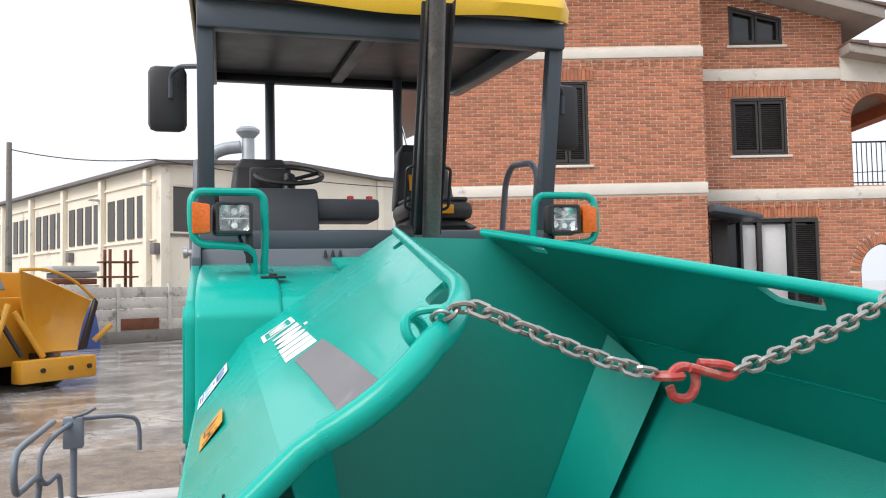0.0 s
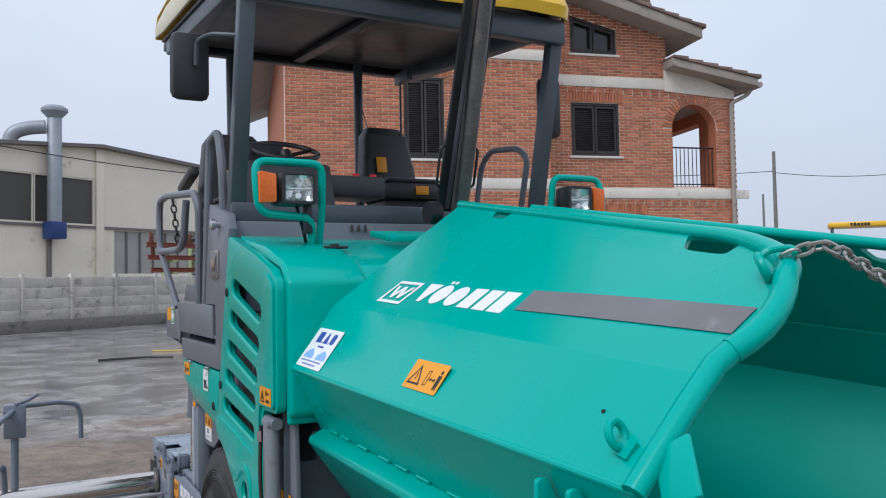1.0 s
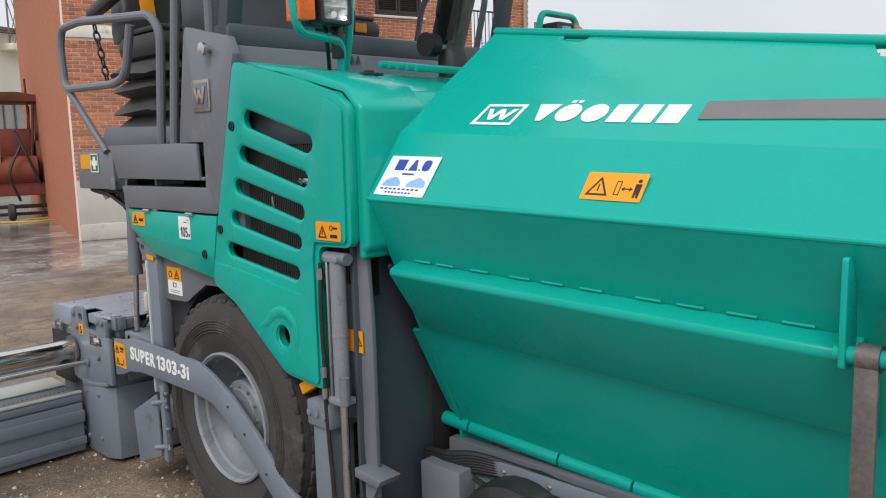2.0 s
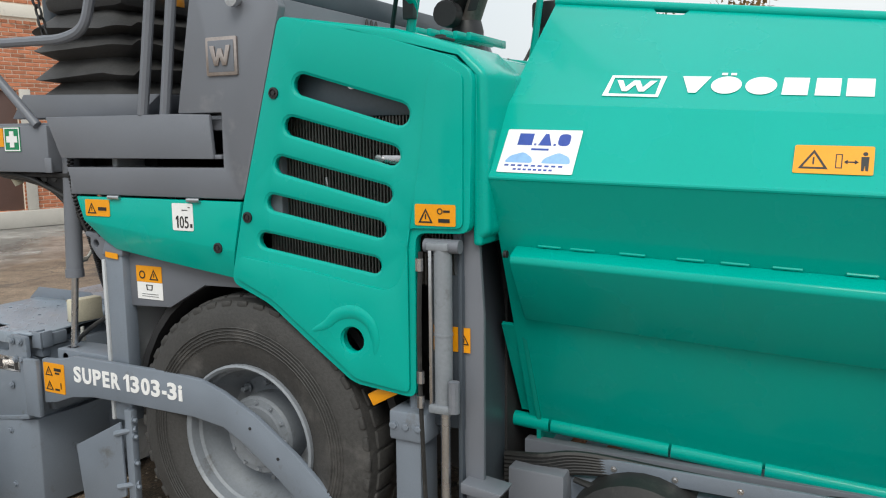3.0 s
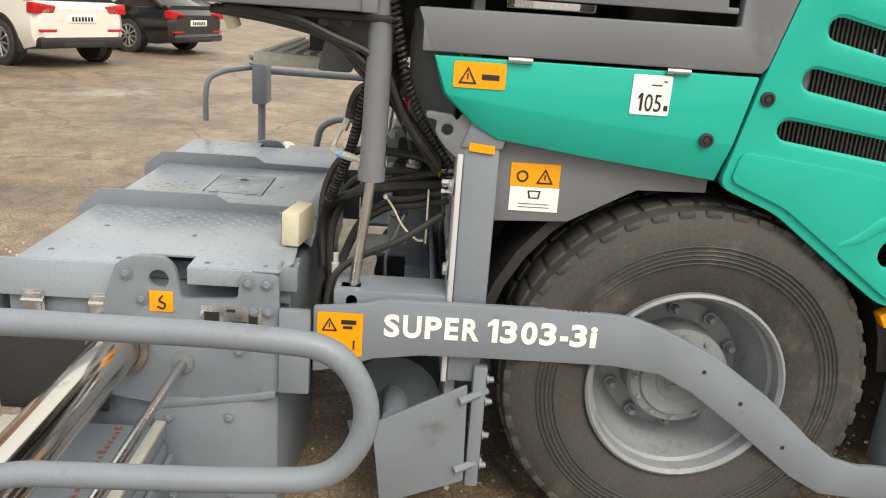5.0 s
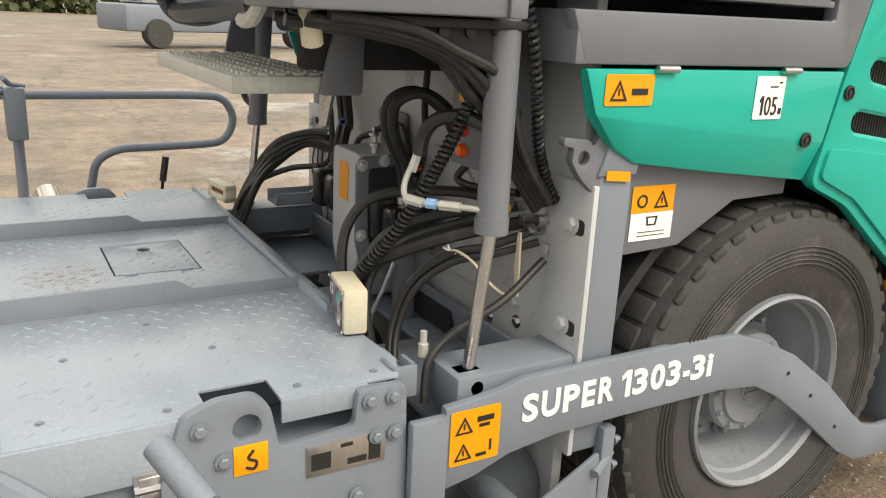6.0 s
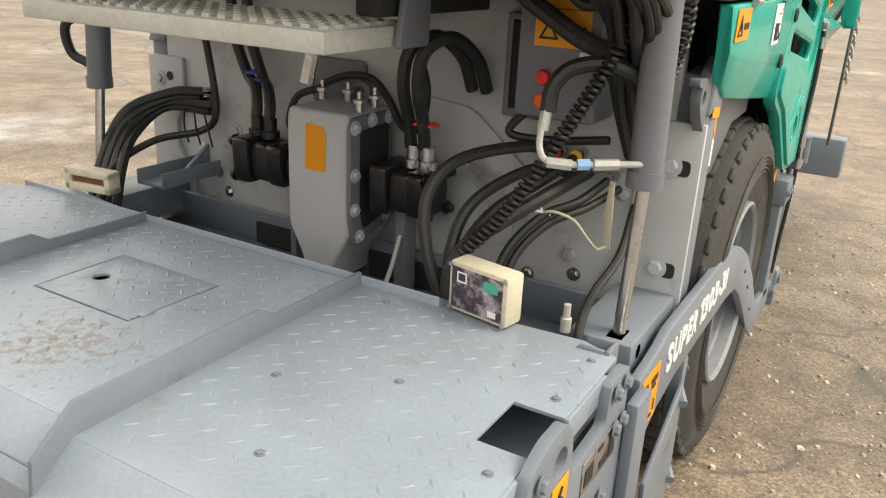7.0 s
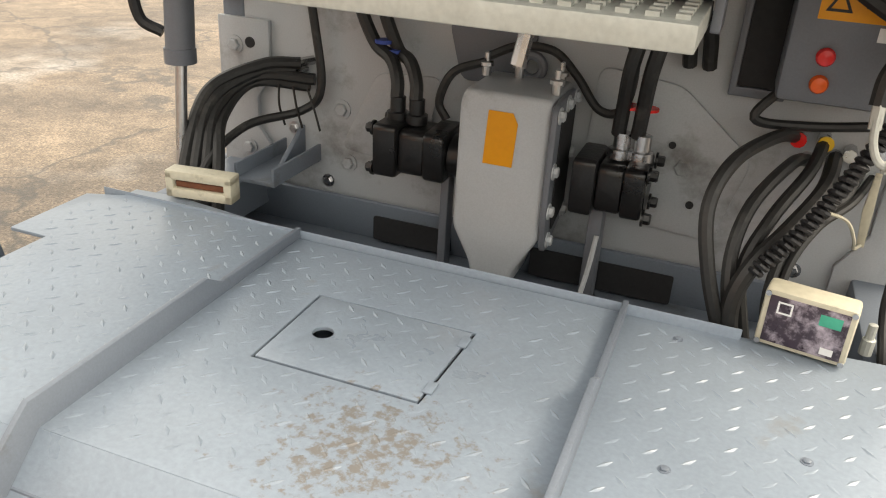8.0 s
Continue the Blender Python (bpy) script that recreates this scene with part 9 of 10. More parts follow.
# Screed lift cylinders.
for s in (-1, 1):
    top = (s * 0.80, 0.96, 1.62) if s < 0 else (s * 0.815, 0.93, 1.62)
    cyl = pp("screed_cylinder", merged(rod((top[0], top[1] - 0.01, 1.62), (s * 0.815, 0.962, 1.075), 0.034, 18), lathe([(0.037, 1.065), (0.037, 1.10)], (s * 0.815, 0.962, 0), "z", 18)), GREY, None, "grey screed lift cylinder")
    pp("piston_rod", rod((s * 0.815, 0.962, 1.07), (s * 0.815, 1.0, 0.74), 0.014, 12), STEEL, cyl)
    pp("rod_eye", merged(box(s * 0.84, s * 0.79, 0.97, 1.04, 0.71, 0.76, 0.008), rod((s * 0.86, 1.0, 0.73), (s * 0.77, 1.0, 0.73), 0.016)), REARGREY, cyl)
    pp("coil_hose", merged(coil([(s * 0.82, 0.92, 1.66), (s * 0.80, 0.95, 1.50), (s * 0.735, 0.985, 1.32), (s * 0.645, 1.03, 1.13), (s * 0.57, 1.08, 0.99), (s * 0.500, 1.118, 0.90)], 0.0115, 0.0052, 64), coil([(s * 0.81, 0.94, 1.62), (s * 0.835, 0.915, 1.50), (s * 0.835, 0.885, 1.36), (s * 0.80, 0.845, 1.25), (s * 0.765, 0.79, 1.16), (s * 0.75, 0.745, 1.10)], 0.0095, 0.0045, 40)) if s < 0 else tube(spline([(0.82, 0.96, 1.28), (0.90, 0.99, 1.24), (0.905, 0.98, 1.16), (0.86, 0.96, 1.13)], 6), 0.014, 8), BLACK, cyl, "black coiled cable" if s < 0 else "black elbow hose")
elbow = pp("elbow_pipe", merged(tube([(-0.628, 1.045, 1.205), (-0.630, 1.075, 1.145), (-0.645, 1.085, 1.115), (-0.69, 1.07, 1.11), (-0.82, 0.985, 1.116)], 0.0068, 9, 0.02)), GALV, None, "plated hydraulic elbow pipe")
apart("nut", merged(rod((-0.655, 1.083, 1.112), (-0.700, 1.066, 1.110), 0.0112, 6), rod((-0.735, 1.043, 1.112), (-0.775, 1.015, 1.114), 0.0112, 6), rod((-0.628, 1.040, 1.215), (-0.629, 1.058, 1.165), 0.0112, 6)), GALV, elbow)
pp("blue_clip", rod((-0.708, 1.060, 1.111), (-0.728, 1.047, 1.112), 0.0115, 8), PALEBLUE, elbow)
hose([(-0.628, 1.04, 1.20), (-0.632, 1.03, 1.25), (-0.66, 1.01, 1.285), (-0.72, 0.98, 1.295), (-0.78, 0.94, 1.27)], 0.016, "thick black hose")
hose([(-0.36, 0.95, 1.54), (-0.45, 0.93, 1.45), (-0.55, 0.92, 1.38), (-0.66, 0.91, 1.32), (-0.76, 0.88, 1.30)], 0.020, "thick black hose")
hose([(-0.62, 0.93, 1.56), (-0.60, 0.94, 1.46), (-0.64, 0.93, 1.40), (-0.72, 0.91, 1.42)], 0.014)
# Cluttered underside of the platform; near-black blocks hold its shade in their colour.
apart("platform_underside", merged(box(-0.84, -0.30, 0.90, 1.33, 1.478, 1.497, 0.006), box(-0.80, 0.80, 0.73, 1.10, 1.60, 1.655, 0.01), box(-0.34, -0.28, 0.75, 1.20, 1.36, 1.60, 0.006)), DARK, None, "near-black blocks for the shaded underside of the platform")
apart("tube_beam", merged(tube([(-0.30, 1.30, 1.50), (0.30, 1.34, 1.47), (0.75, 1.30, 1.52)], 0.032, 10, 0.1), rod((-0.40, 0.95, 1.47), (0.10, 1.1, 1.46), 0.028)), POST, None, "dark tube under the platform")
lamp_r = pp("rear_lamp", box(-0.84, -0.74, 1.34, 1.42, 1.52, 1.60, 0.02), CREAMBOX, None, "pale dusty work lamp")
pp("lamp_stem", rod((-0.79, 1.36, 1.52), (-0.76, 1.34, 1.44), 0.02), CREAMBOX, lamp_r)
pp("lamp_stem", rod((-0.70, 1.30, 1.55), (-0.62, 1.28, 1.47), 0.018), CREAMBOX, lamp_r)
pp("pipe_end", tube([(-0.60, 1.36, 1.58), (-0.58, 1.38, 1.50), (-0.52, 1.38, 1.47), (-0.46, 1.38, 1.47)], 0.016, 8, 0.03), GALV)
pp("transport_hook", prism(rounded([(0.66, 1.30), (0.72, 1.28), (0.745, 1.245), (0.755, 1.262), (0.825, 1.268), (0.825, 1.25), (0.795, 1.246), (0.80, 1.215), (0.785, 1.195), (0.77, 1.175), (0.74, 1.15), (0.71, 1.12), (0.66, 1.12)], 0.01, 3), "x", -0.862, -0.840, 0.004, holes=(circle(0.768, 1.222, 0.016, 14),)), GREY, None, "grey transport hook")
# Folding step above the screed.
step = pp("grating_step", merged(box(-0.345, 0.50, 1.10, 1.375, 1.305, 1.345, 0.004)), GALV, None, "galvanised tread step")
lugs = []
for i in range(20):
    for j in range(6):
        lugs.append(box(-0.33 + i * 0.041, -0.31 + i * 0.041, 1.115 + j * 0.042, 1.135 + j * 0.042, 1.345, 1.352, 0))
tagged(pp("tread", merged(*lugs), GALV, step), kind="stuff")
for bx in (-0.357, 0.512):
    pp("step_bracket", prism(rounded([(1.055, 1.52), (1.115, 1.52), (1.15, 1.39), (1.17, 1.302), (1.06, 1.302)], 0.012, 3), "x", bx - 0.008, bx + 0.008, 0.003), GREY, step, "grey step side bracket")
pp("spring_pin", rod((-0.01, 1.02, 1.18), (-0.03, 1.0, 1.32), 0.016, 8), STEEL, step)

# Dark plates low before the frame wall, painted as the shade of openings.
for x0, x1, z0, z1 in ((0.19, 0.40, 0.625, 0.69), (-0.36, -0.02, 0.622, 0.695)):
    pp("wall_opening", prism(rounded([(x0, z0), (x1, z0), (x1, z1), (x0, z1)], 0.006, 2), "y", 0.752, 0.775), DARK, rear)
each("rail_tube", [rod((-0.78, 1.42, 1.56), (0.60, 1.42, 1.52), 0.028), tube([(0.30, 1.40, 1.55), (0.42, 1.34, 1.46), (0.62, 1.20, 1.44), (0.72, 1.0, 1.50)], 0.024, 10, 0.08)], POST, paver)

# Thick hose under the storage box and the dense run of hoses behind the lift cylinder.
LOOM = random.Random(7)
for k in range(12):
    w, u, v = LOOM.random(), LOOM.uniform(-0.05, 0.03), LOOM.uniform(-0.012, 0.012)
    hose([(-0.845 + 0.018 * k, 1.38 + u, 1.49 + v), (-0.835 + 0.014 * k, 1.22 + u, 1.472 + v), (-0.825 + 0.011 * k, 1.08, 1.435 + v), (-0.815 + 0.010 * k, 0.99 + u, 1.37 + 2 * v), (-0.79 + 0.008 * k, 0.88, 1.24 - 0.02 * w), (-0.77 + 0.005 * k, 0.78, 1.12 - 0.05 * w)], 0.009 + 0.006 * w, "black hose in the loom under the platform")
# Solid dark body added behind the loom to blacken the gaps between hoses.
pp("cable_trough", prism([(1.36, 1.497), (1.36, 1.488), (1.14, 1.472), (1.06, 1.44), (0.98, 1.39), (0.93, 1.39), (0.93, 1.497)], "x", -0.815, -0.70, 0.006), DARK, None, "solid dark backing behind the hose loom")
for k in range(5):
    u = LOOM.uniform(-0.012, 0.012)
    hose([(-0.82, 0.98 + 0.06 * k, 1.475 + u), (-0.62, 1.02 + 0.06 * k, 1.468 - u), (-0.42, 1.03 + 0.055 * k, 1.462 + u), (-0.28, 0.96 + 0.06 * k, 1.48)], 0.014, "black hose in the loom under the platform")

# ---------------------------------------------------------------- screed
screed = thing("screed", "grey paving screed with tread-plate decks and extendable ends", "screed", (0, 1.6, 0))


def sc(name, bm, mat, parent=None, label=""):
    return part(name, bm, mat, parent or screed, label)


def sc_apart(name, bm, mat, parent=None, label=""):
    return [sc(name, piece, mat, parent, label) for piece in islands(bm)]


def stud_rows(x0, x1, y0, y1, z, slope=0.0, pitch=0.052, skip=None, seed=3):
    """Lens-shaped studs of tread plate, in two alternating directions."""
    rnd = random.Random(seed)
    verts, faces = [], []
    ny, nx = int((y1 - y0) / (pitch * 0.5)), int((x1 - x0) / pitch)
    for j in range(ny):
        for i in range(nx):
            x, y = x0 + (i + 0.5 + 0.5 * (j % 2)) * pitch, y0 + (j + 0.5) * pitch * 0.5
            if x > x1 - 0.015 or y > y1 - 0.012 or (skip and skip(x, y)):
                continue
            a = radians(45 if j % 2 else -45)
            c, s = math.cos(a), math.sin(a)
            b = len(verts)
            h = 0.0013 * (0.7 + 0.5 * rnd.random())
            zz = z + slope * (y - y0)
            for u, v, w in ((-0.014, 0, 0), (0, -0.0045, 0), (0.014, 0, 0), (0, 0.0045, 0), (-0.007, 0, h), (0.007, 0, h)):
                verts.append((x + u * c - v * s, y + u * s + v * c, zz + w))
            faces += [(b, b + 1, b + 4), (b + 1, b + 5, b + 4), (b + 1, b + 2, b + 5), (b + 2, b + 3, b + 5), (b + 3, b + 4, b + 5), (b + 3, b, b + 4)]
    me = bpy.data.meshes.new("studs")
    me.from_pydata(verts, [], faces)
    bm = bmesh.new()
    bm.from_mesh(me)
    bpy.data.meshes.remove(me)
    return bm


DZ, DB = 0.815, 0.79
cut = [(-0.785, 1.445), (-0.785, 1.575), (-0.86, 1.575), (-0.88, 1.575), (-0.88, 1.445)]
left = sc("side_deck", merged(prism([(-0.875, 1.20), (-0.80, 1.17), (-0.30, 1.205), (-0.30, 1.90), (-0.875, 1.90), (-0.875, 1.575), (-0.785, 1.575), (-0.785, 1.445), (-0.875, 1.445)], "z", 0.800, 0.808, 0.002), prism([(1.90, 0.808), (1.975, 0.745), (1.98, 0.60), (1.972, 0.60), (1.967, 0.741), (1.896, 0.80)], "x", -0.875, -0.30, 0.002), box(-0.882, -0.874, 1.27, 1.445, 0.758, 0.806, 0.002), box(-0.882, -0.874, 1.575, 1.95, 0.70, 0.806, 0.002)), DECK, None, "grey tread-plate walkway deck")
tagged(sc("stud", stud_rows(-0.865, -0.31, 1.22, 1.89, 0.808, skip=lambda x, y: x < -0.775 and 1.43 < y < 1.59), DECK, left), kind="stuff")
each("bolt", [bolt((x, y, 0.808), "z", 1, 0.006, 0.004) for x, y in ((-0.84, 1.24), (-0.84, 1.40), (-0.84, 1.64), (-0.60, 1.50), (-0.42, 1.60), (-0.55, 1.78), (-0.80, 1.84), (-0.40, 1.25))], SCREED, left)
mid = sc("middle_deck", merged(prism([(-0.295, 1.21), (0.365, 1.21), (0.365, 1.88), (-0.295, 1.88)], "z", 0.806, 0.814, 0.002, holes=([(-0.085, 1.395), (0.21, 1.395), (0.21, 1.615), (-0.072, 1.615)],)), prism([(1.88, 0.814), (1.96, 0.737), (1.965, 0.58), (1.957, 0.58), (1.952, 0.733), (1.876, 0.806)], "x", -0.295, 0.365, 0.002)), DECK_SPILL, None, "grey tread-plate middle deck with hatch")
hatch = sc("hatch", prism([(-0.080, 1.399), (0.205, 1.399), (0.205, 1.611), (-0.068, 1.611)], "z", 0.807, 0.8145, 0.001, holes=(circle(0.143, 1.506, 0.018, 16),)), DECK_SPILL, mid, "square tread-plate hatch with finger hole")
tagged(sc("stud", stud_rows(-0.07, 0.20, 1.405, 1.608, 0.8145, skip=lambda x, y: abs(x - 0.143) < 0.03 and abs(y - 1.506) < 0.03, pitch=0.046, seed=5), DECK_SPILL, hatch), kind="stuff")
sc_apart("hatch_hinge", merged(box(-0.085, -0.07, 1.42, 1.45, 0.814, 0.818, 0.001), box(-0.082, -0.067, 1.56, 1.59, 0.814, 0.818, 0.001)), DECK, hatch)
# Dark sheet added below the hatch as the shade inside its hole.
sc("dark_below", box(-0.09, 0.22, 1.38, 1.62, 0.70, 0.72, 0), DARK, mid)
tagged(sc("stud", stud_rows(-0.285, 0.355, 1.23, 1.87, 0.814, skip=lambda x, y: -0.10 < x < 0.225 and 1.38 < y < 1.63, seed=4), DECK_SPILL, mid), kind="stuff")
right = sc("side_deck", merged(prism([(0.372, 1.205), (0.70, 1.16), (0.80, 1.17), (0.80, 1.21), (0.875, 1.24), (0.875, 1.445), (0.785, 1.445), (0.785, 1.575), (0.875, 1.575), (0.875, 1.90), (0.372, 1.90)], "z", 0.815, 0.823, 0.002), prism([(1.90, 0.823), (1.975, 0.755), (1.98, 0.60), (1.972, 0.60), (1.967, 0.751), (1.896, 0.815)], "x", 0.372, 0.875, 0.002)), DECK, None, "grey tread-plate walkway deck")
tagged(sc("stud", stud_rows(0.385, 0.865, 1.22, 1.89, 0.823, seed=6, skip=lambda x, y: x > 0.775 and (1.43 < y < 1.59 or y < 1.26)), DECK, right), kind="stuff")
# Upright flanges between the decks, taller at the back.
for x in (-0.30, 0.366):
    sc("deck_flange", prism([(1.20, 0.78), (1.20, 0.835), (1.47, 0.838), (1.51, 0.862), (1.89, 0.862), (1.965, 0.80), (1.985, 0.62), (1.95, 0.60), (1.93, 0.72), (1.86, 0.78)], "x", x - 0.005, x + 0.005, 0.002), SCREED, None, "upright deck flange")
sc("deck_front_lip", prism([(1.15, 0.80), (1.205, 0.83), (1.205, 0.79), (1.16, 0.76)], "x", -0.50, 0.86, 0.002), DECK)
# Main box of the screed.
body = sc("screed_body", box(-0.86, 0.86, 1.22, 1.94, 0.10, 0.70, 0.01), SCREED, None, "grey screed body")
sc("front_box", box(-0.80, 0.80, 1.175, 1.215, 0.45, 0.74, 0.008), SCREED, body)
sc("corner_channel", merged(box(-0.862, -0.852, 1.150, 1.205, 0.745, 0.815, 0.003), box(-0.851, -0.80, 1.196, 1.206, 0.745, 0.815, 0.003), box(-0.851, -0.80, 1.150, 1.160, 0.745, 0.815, 0.003)), SCREED, body, "grey open channel bracket")
sc("top_frame", box(-0.70, 0.84, 1.22, 1.94, 0.702, 0.76, 0.004), SCREED, body)
sc_apart("deck_support", merged(box(-0.84, -0.80, 1.17, 1.25, 0.70, 0.80, 0.004), box(-0.80, -0.72, 1.16, 1.22, 0.745, 0.80, 0.004), box(-0.86, -0.82, 1.60, 1.70, 0.70, 0.80, 0.004)), SCREED)
sc("sole_plate", box(-0.88, 0.88, 1.24, 1.90, 0.015, 0.10, 0.006), SCREED)
for s in (-1, 1):
    e = sc("end_plate", prism(rounded([(1.185, 0.455), (1.195, 0.80), (1.298, 0.805), (1.305, 0.728), (1.455, 0.718), (1.472, 0.81), (1.50, 0.838), (1.57, 0.838), (1.628, 0.815), (1.668, 0.695), (1.66, 0.42), (1.52, 0.40), (1.44, 0.41), (1.28, 0.44)], 0.015, 3), "x", s * 0.90, s * 0.88, 0.004, holes=(circle(1.515, 0.775, 0.027, 18),)), SCREED, None, "grey screed end plate with lifting eye")
    sc("end_step", box(s * 0.925, s * 0.90, 1.105, 1.19, 0.465, 0.716, 0.006), SCREED, e)
    sc("lower_plate", prism([(s * 0.905, 1.54), (s * 0.905, 1.272), (s * 0.865, 1.20), (s * 0.40, 1.165), (s * 0.40, 1.215), (s * 0.86, 1.54)], "z", 0.02, 0.425, 0.005), SCREED, e)
    sc("plate_rail", prism([(1.54, 0.385), (1.275, 0.425), (1.20, 0.44), (1.20, 0.46), (1.275, 0.445), (1.54, 0.405)], "x", s * 0.908, s * 0.88, 0.003), SCREED, e)
    for y, z in ((1.225, 0.78), (1.275, 0.78), (1.22, 0.70), (1.26, 0.70), (1.60, 0.79), (1.56, 0.72), (1.50, 0.36), (1.33, 0.37), (1.33, 0.12), (1.50, 0.10), (1.30, 0.58)):
        sc("bolt", bolt((s * 0.905, y, z), "x", s, 0.011, 0.010), SCREED, e)
    if s < 0:
        pl = sc("data_plate", box(-0.9005, -0.9025, 1.24, 1.405, 0.642, 0.708, 0.001), STEEL, e, "metal data plate with unreadable print")
        [sc("print", q, INK, pl) for q in (box(-0.9035, -0.9026, 1.355, 1.395, 0.655, 0.690, 0), box(-0.9035, -0.9026, 1.25, 1.275, 0.650, 0.695, 0), box(-0.9035, -0.9026, 1.28, 1.32, 0.652, 0.665, 0), box(-0.9035, -0.9026, 1.31, 1.335, 0.692, 0.700, 0))]
        st = sc("sticker", box(-0.9005, -0.9025, 1.478, 1.542, 0.682, 0.742, 0.001), ORANGE, e, "small orange lifting point sticker")
        sc("pictogram", tube(spline([(-0.903, 1.505, 0.73), (-0.903, 1.515, 0.715), (-0.903, 1.50, 0.705), (-0.903, 1.505, 0.692), (-0.903, 1.52, 0.697)], 5), 0.003, 5), INK, st)
        for y in (1.68, 1.86):
            sc("hinge", merged(box(-0.886, -0.882, y - 0.03, y + 0.03, 0.655, 0.72, 0.002), rod((-0.887, y - 0.03, 0.69), (-0.887, y + 0.03, 0.69), 0.008, 8), box(-0.89, -0.884, y - 0.022, y + 0.022, 0.662, 0.712, 0.002)), STEEL, e, "steel hinge")
# Extension of each side: guide tube, rods, tread, mould box.
for s in (-1, 1):
    ext = sc("extension_tube", rod((s * 0.86, 1.63, 0.575), (s * 1.95, 1.63, 0.575), 0.065, 28), CHROME, None, "polished chrome guide tube")
    sc("collar", lathe([(0.075, 0), (0.085, s * 0.01), (0.085, s * 0.022), (0.066, s * 0.024), (0.066, 0)], (s * 0.90, 1.63, 0.575), "x", 28, True), EXHAUST, ext)
    sc("adjusting_rod", rod((s * 0.90, 1.455, 0.535), (s * 1.90, 1.455, 0.535), 0.013), STEEL, ext, "thin bright steel rod")
    sc("rod_collar", lathe([(0.03, 0), (0.03, s * 0.012), (0.013, s * 0.014)], (s * 0.90, 1.455, 0.535), "x", 16), GREY, ext)
    box_e = sc("extension_box", box(s * 0.93, s * 1.95, 1.50, 2.05, 0.02, 0.30, 0.012), SCREED, None, "grey screed extension box")
    sc("box_lid", box(s * 0.93, s * 1.95, 1.50, 2.05, 0.302, 0.35, 0.012), SCREED, box_e)
    for z0, z1 in ((0.06, 0.11), (0.19, 0.26)):
        sc("box_rail", box(s * 0.93, s * 1.95, 1.482, 1.498, z0, z1, 0.006), SCREED, box_e)
    sc_apart("tread_strip", merged(box(s * 0.93, s * 1.95, 1.50, 1.53, 0.352, 0.365, 0.003), box(s * 0.93, s * 1.95, 1.72, 1.95, 0.352, 0.36, 0.003)), GALV, box_e, "bright perforated tread strip")
    tagged(sc("red_mark", merged(*[box(s * (0.96 + i * 0.024), s * (0.968 + i * 0.024), 1.61, 1.620 if i % 5 else 1.632, 0.352, 0.354, 0) for i in range(40)]), OLDRED, box_e), "red scale marks", kind="stuff")
    sc("end_gate", box(s * 1.98, s * 1.95, 1.30, 2.10, 0.02, 0.50, 0.01), SCREED, box_e)
    # Bent tube grip on the end gate and the control stand behind it.
    back = 0.13 if s > 0 else 0.0
    grip = sc("end_grip", tube([(s * 1.86, y - back, z) for y, z in ((1.95, 1.065), (1.10, 1.06), (0.94, 1.05), (0.885, 0.94), (0.94, 0.825), (1.10, 0.815), (1.45, 0.81), (1.55, 0.76))] + [(s * 1.90, 1.60 - back, 0.50)], 0.020, 12, 0.12), SCREED, None, "grey bent tube grip")
    sc("handle", merged(rod((s * 1.87, 1.12, 0.64), (s * 1.87, 1.10, 0.76), 0.017), rod((s * 1.88, 1.14, 0.45), (s * 1.87, 1.12, 0.64), 0.008)), BLACK, grip, "black crank handle")
    stand = sc("control_stand", merged(rod((s * 1.70, 1.74, 0.35), (s * 1.70, 1.74, 1.05), 0.022), box(s * 1.70 - (0.06 if s < 0 else 0.085), s * 1.70 + (0.06 if s < 0 else 0.085), 1.70, 1.78, 0.92 if s < 0 else 0.90, 1.12, 0.01)), SCREED, None, "grey control stand")
    sc("stand_tube", tube([(s * 1.72, 1.76, 1.10), (s * 1.45, 1.90, 1.09), (s * 1.34, 1.95, 1.06), (s * 1.32, 1.96, 0.98), (s * 1.32, 1.96, 0.84)], 0.015, 10, 0.05), SCREED, stand)
    if s < 0:
        sc("stand_tube", tube([(s * 1.70, 1.72, 1.09), (s * 1.80, 1.60, 1.02), (s * 1.85, 1.50, 0.94), (s * 1.85, 1.48, 0.80), (s * 1.82, 1.52, 0.74), (s * 1.76, 1.60, 0.80), (s * 1.75, 1.62, 0.60)], 0.016, 10, 0.05), SCREED, stand)
    sc("clamp", merged(rod((s * 1.70, 1.70, 1.12), (s * 1.63, 1.755, 1.135), 0.010), rod((s * 1.63, 1.755, 1.135), (s * 1.575, 1.78, 1.165), 0.012), rod((s * 1.76, 1.70, 1.08), (s * 1.66, 1.80, 1.12), 0.007)), SCREED, stand)
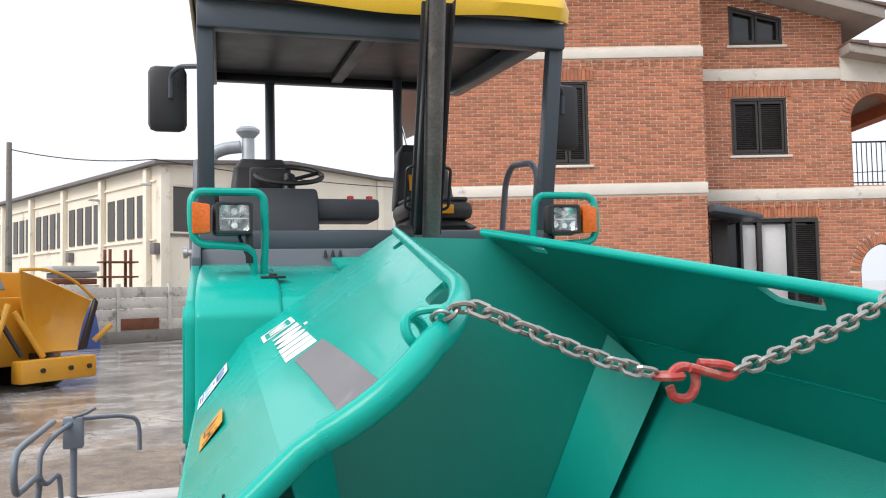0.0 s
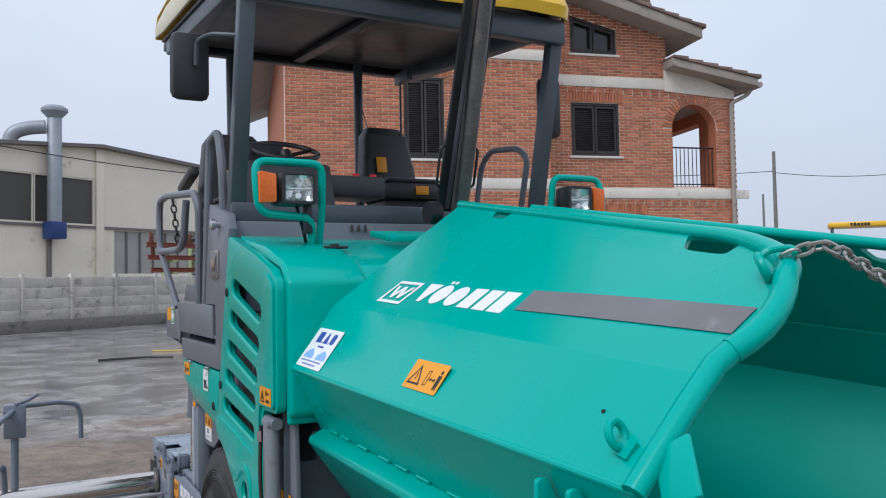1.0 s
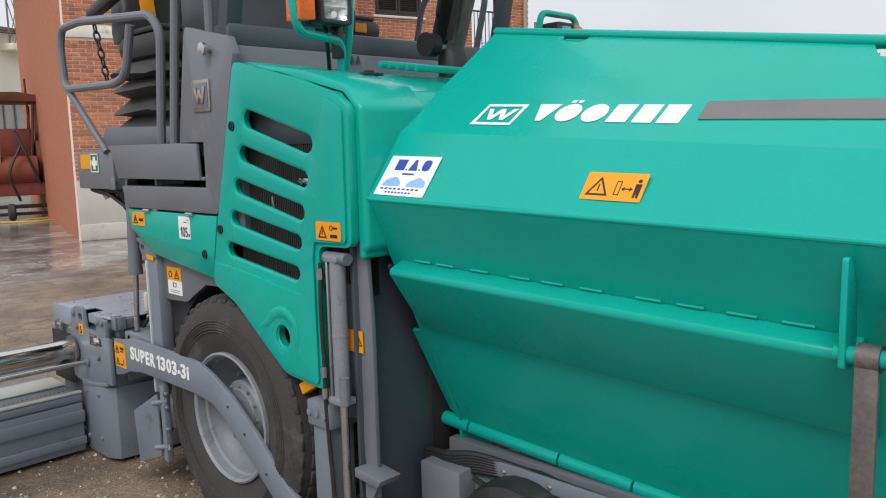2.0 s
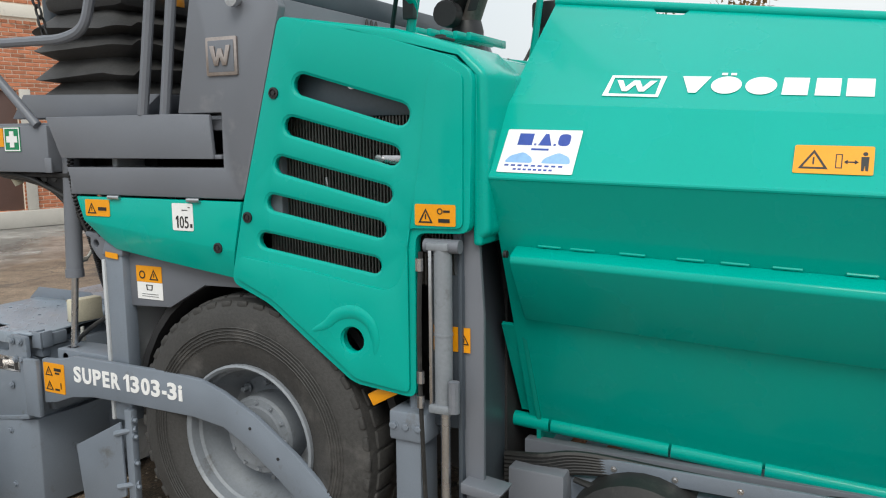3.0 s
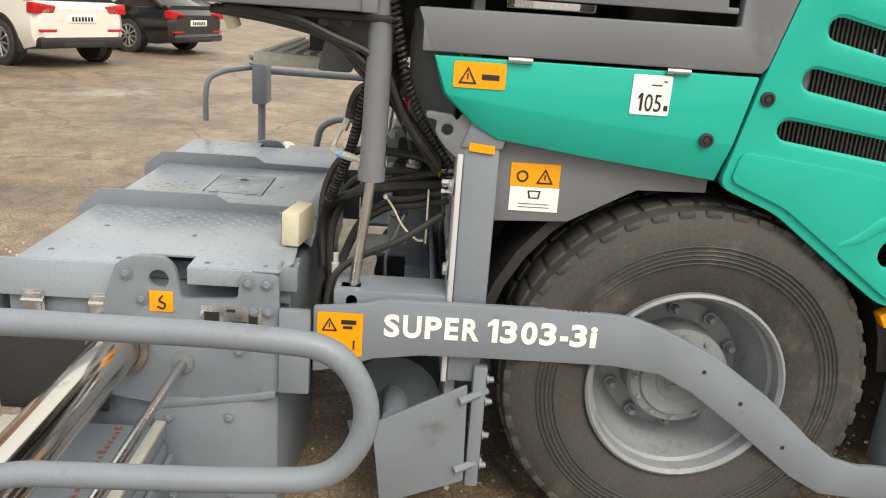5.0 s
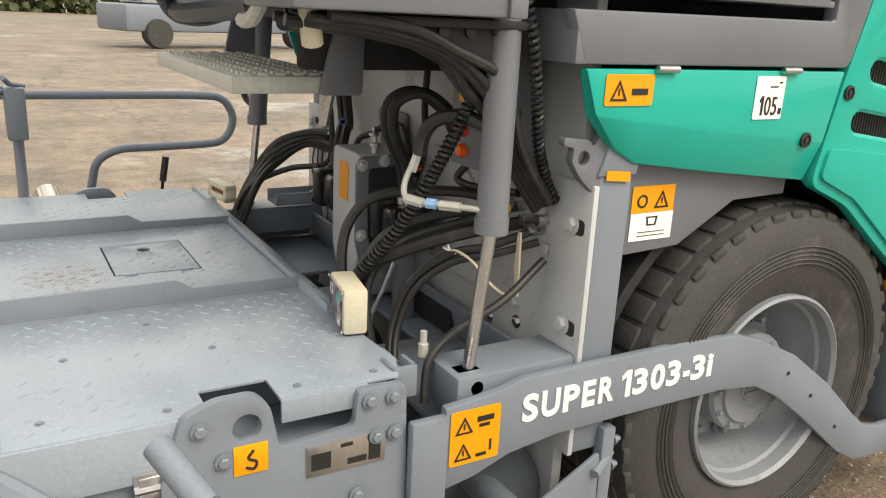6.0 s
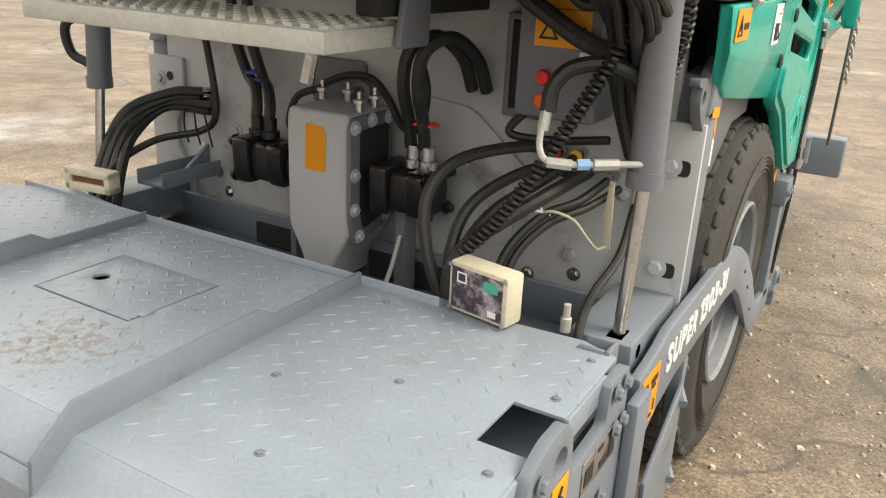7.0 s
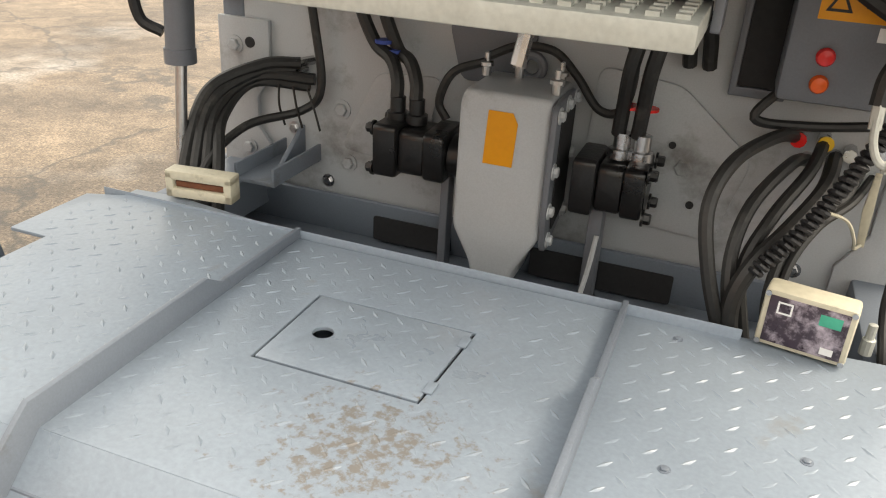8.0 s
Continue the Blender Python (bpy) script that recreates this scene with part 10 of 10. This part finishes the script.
# Auger with guard flap beside the wheel.
auger = pp("auger", rod((-0.85, 0.86, 0.355), (0.85, 0.86, 0.355), 0.04), SCREED, None, "grey spreading auger")
for s in (-1, 1):
    for i in range(4):
        c = s * (0.86 - 0.2 * i)
        pts = []
        bm = bmesh.new()
        prev = None
        for k in range(19):
            a = 2 * math.pi * k / 18 * s
            x = c - s * 0.2 * k / 18
            v0, v1 = bm.verts.new((x, 0.86 + 0.035 * math.cos(a), 0.355 + 0.035 * math.sin(a))), bm.verts.new((x, 0.86 + 0.14 * math.cos(a), 0.355 + 0.14 * math.sin(a)))
            if prev:
                bm.faces.new((prev[0], prev[1], v1, v0))
            prev = (v0, v1)
        bmesh.ops.solidify(bm, geom=list(bm.faces), thickness=0.012)
        pp("flight", bm, SCREED, auger)
    flap = pp("auger_flap", prism(rounded([(0.925, 0.368), (0.66, 0.508), (0.65, 0.195), (0.892, 0.10)], 0.008, 2), "x", s * 0.90, s * 0.888, 0.003), SCREED, None, "grey auger end flap")
    pp("flap_hinge", merged(box(s * 0.89, s * 0.855, 0.605, 0.645, 0.17, 0.56, 0.006), rod((s * 0.91, 0.68, 0.46), (s * 0.87, 0.60, 0.48), 0.012, 8), rod((s * 0.91, 0.68, 0.235), (s * 0.87, 0.60, 0.25), 0.012, 8), *[bolt((s * 0.88, 0.605, z), "y", -1, 0.009, 0.02) for z in (0.24, 0.34, 0.45, 0.52)]), SCREED, flap)
apart("side_beam", merged(box(-0.86, -0.72, 0.72, 1.05, 0.66, 0.76, 0.006), box(0.86, 0.72, 0.72, 1.05, 0.66, 0.76, 0.006)), SCREED, None, "grey side beam")
sc("grease_nipple", merged(lathe([(0.012, 0.80), (0.012, 0.83), (0.008, 0.832), (0.008, 0.86), (0.001, 0.862)], (-0.72, 1.06, -0.04), "z", 10)), GALV)
# Right side bracket seen behind the deck.
pp("side_bracket", merged(prism([(0.57, 0.80), (0.68, 0.80), (0.68, 0.845), (0.672, 0.845), (0.672, 0.81), (0.578, 0.81), (0.578, 0.845), (0.57, 0.845)], "y", 0.74, 0.97, 0.002), prism([(0.74, 0.811), (0.86, 0.811), (0.74, 0.89)], "x", 0.615, 0.630, 0.003)), SCREED, None, "grey welded side bracket")

# Two small control boxes standing on the front edge of the deck.
def control_box(at, turn, dark_face=True):
    b = thing("screed_control_box", "cream plastic control box with a worn printed face" if dark_face else "cream plastic control box lying on its back", "control box", at)
    m = Matrix.Translation(at) @ Matrix.Rotation(turn, 4, "Z")
    part("case", moved(box(-0.072, 0.072, -0.028, 0.028, 0, 0.105, 0.008), m), CREAMBOX, b)
    if dark_face:
        part("face", moved(box(-0.062, 0.062, 0.0282, 0.0302, 0.010, 0.096, 0.002), m), FACE, b, "worn black printed face plate")
        part("display", moved(box(-0.052, -0.018, 0.0304, 0.0316, 0.066, 0.086, 0.001), m), GREENLCD, b, "green display window")
        each("print", [moved(q, m) for q in (prism(rect(0.024, 0.048, 0.066, 0.088), "y", 0.0304, 0.0312, holes=(rect(0.027, 0.045, 0.069, 0.085),)), box(-0.05, -0.03, 0.0304, 0.0312, 0.016, 0.028, 0))], WHITE, b)
        each("screw", [moved(lathe([(0.005, 0.030), (0.005, 0.032)], (x, 0, z), "y", 8), m) for x in (-0.066, 0.066) for z in (0.007, 0.098)], STEEL, b)
    return b


FACE = material("worn_printed_face", (0.05, 0.035, 0.05), 0.3, vary=0.3, scale=30, dirt=(0.55, 0.48, 0.55), dirt_amount=0.62, dirt_scale=22)
GREENLCD = material("green_display", (0.05, 0.42, 0.28), 0.3)
control_box((-0.595, 1.19, 0.812), radians(-10))
bx = thing("screed_control_box", "cream plastic control box lying open beside the hoses", "control box", (0.64, 1.15, 0.825))
part("case", moved(merged(box(-0.078, 0.078, -0.022, 0.022, 0, 0.022, 0.005), box(-0.078, 0.078, -0.022, 0.022, 0.04, 0.062, 0.005), box(-0.078, -0.058, -0.022, 0.022, 0, 0.06, 0.005), box(0.058, 0.078, -0.022, 0.022, 0, 0.06, 0.005)), Matrix.Translation((0.635, 1.15, 0.828)) @ Matrix.Rotation(radians(8), 4, "Z")), CREAMBOX, bx)
part("strip", moved(box(-0.056, 0.056, -0.015, 0.015, 0.024, 0.038, 0.002), Matrix.Translation((0.635, 1.15, 0.828)) @ Matrix.Rotation(radians(8), 4, "Z")), RUST, bx)

# Dark panel added on the screed side, under the walkway.
sc("side_lining", box(-0.893, -0.884, 1.672, 1.975, 0.36, 0.652, 0.004), DARK, None, "dark panel under the walkway")

# ---------------------------------------------------------------- brickwork of the house
brick_skin(wall_a, A_OUT, (WIN_A, WIN_A2, WIN_A3, rect(-5.02, -3.85, 6.33, 6.58)), WALL_A_Y, (-3.8, -1.9, 4.1, 6.6), ((3.84, 4.07), (6.82, 7.02)), 0, ((-5.02, -3.85, 6.34, 0),), ())
brick_skin(wall_b, B_OUT, (WIN_B, WIN_C, WIN_D, ARCH_1, ARCH_0, rect(-0.66, 0.87, 6.10, 6.35), rect(-0.9, 1.45, 3.33, 3.58), arch_outline(1.95, 3.72, 5.54, 5.54), arch_outline(2.03, 3.78, 2.10, 2.10)), 0.0, (-1.4, 2.0, 4.3, 6.1), ((3.74, 3.97), (6.50, 6.73)), 0, ((-0.66, 0.87, 6.11, 0), (-0.9, 1.45, 3.34, 0)), ((2.835, 5.54, 0.635), (2.905, 2.10, 0.625)))
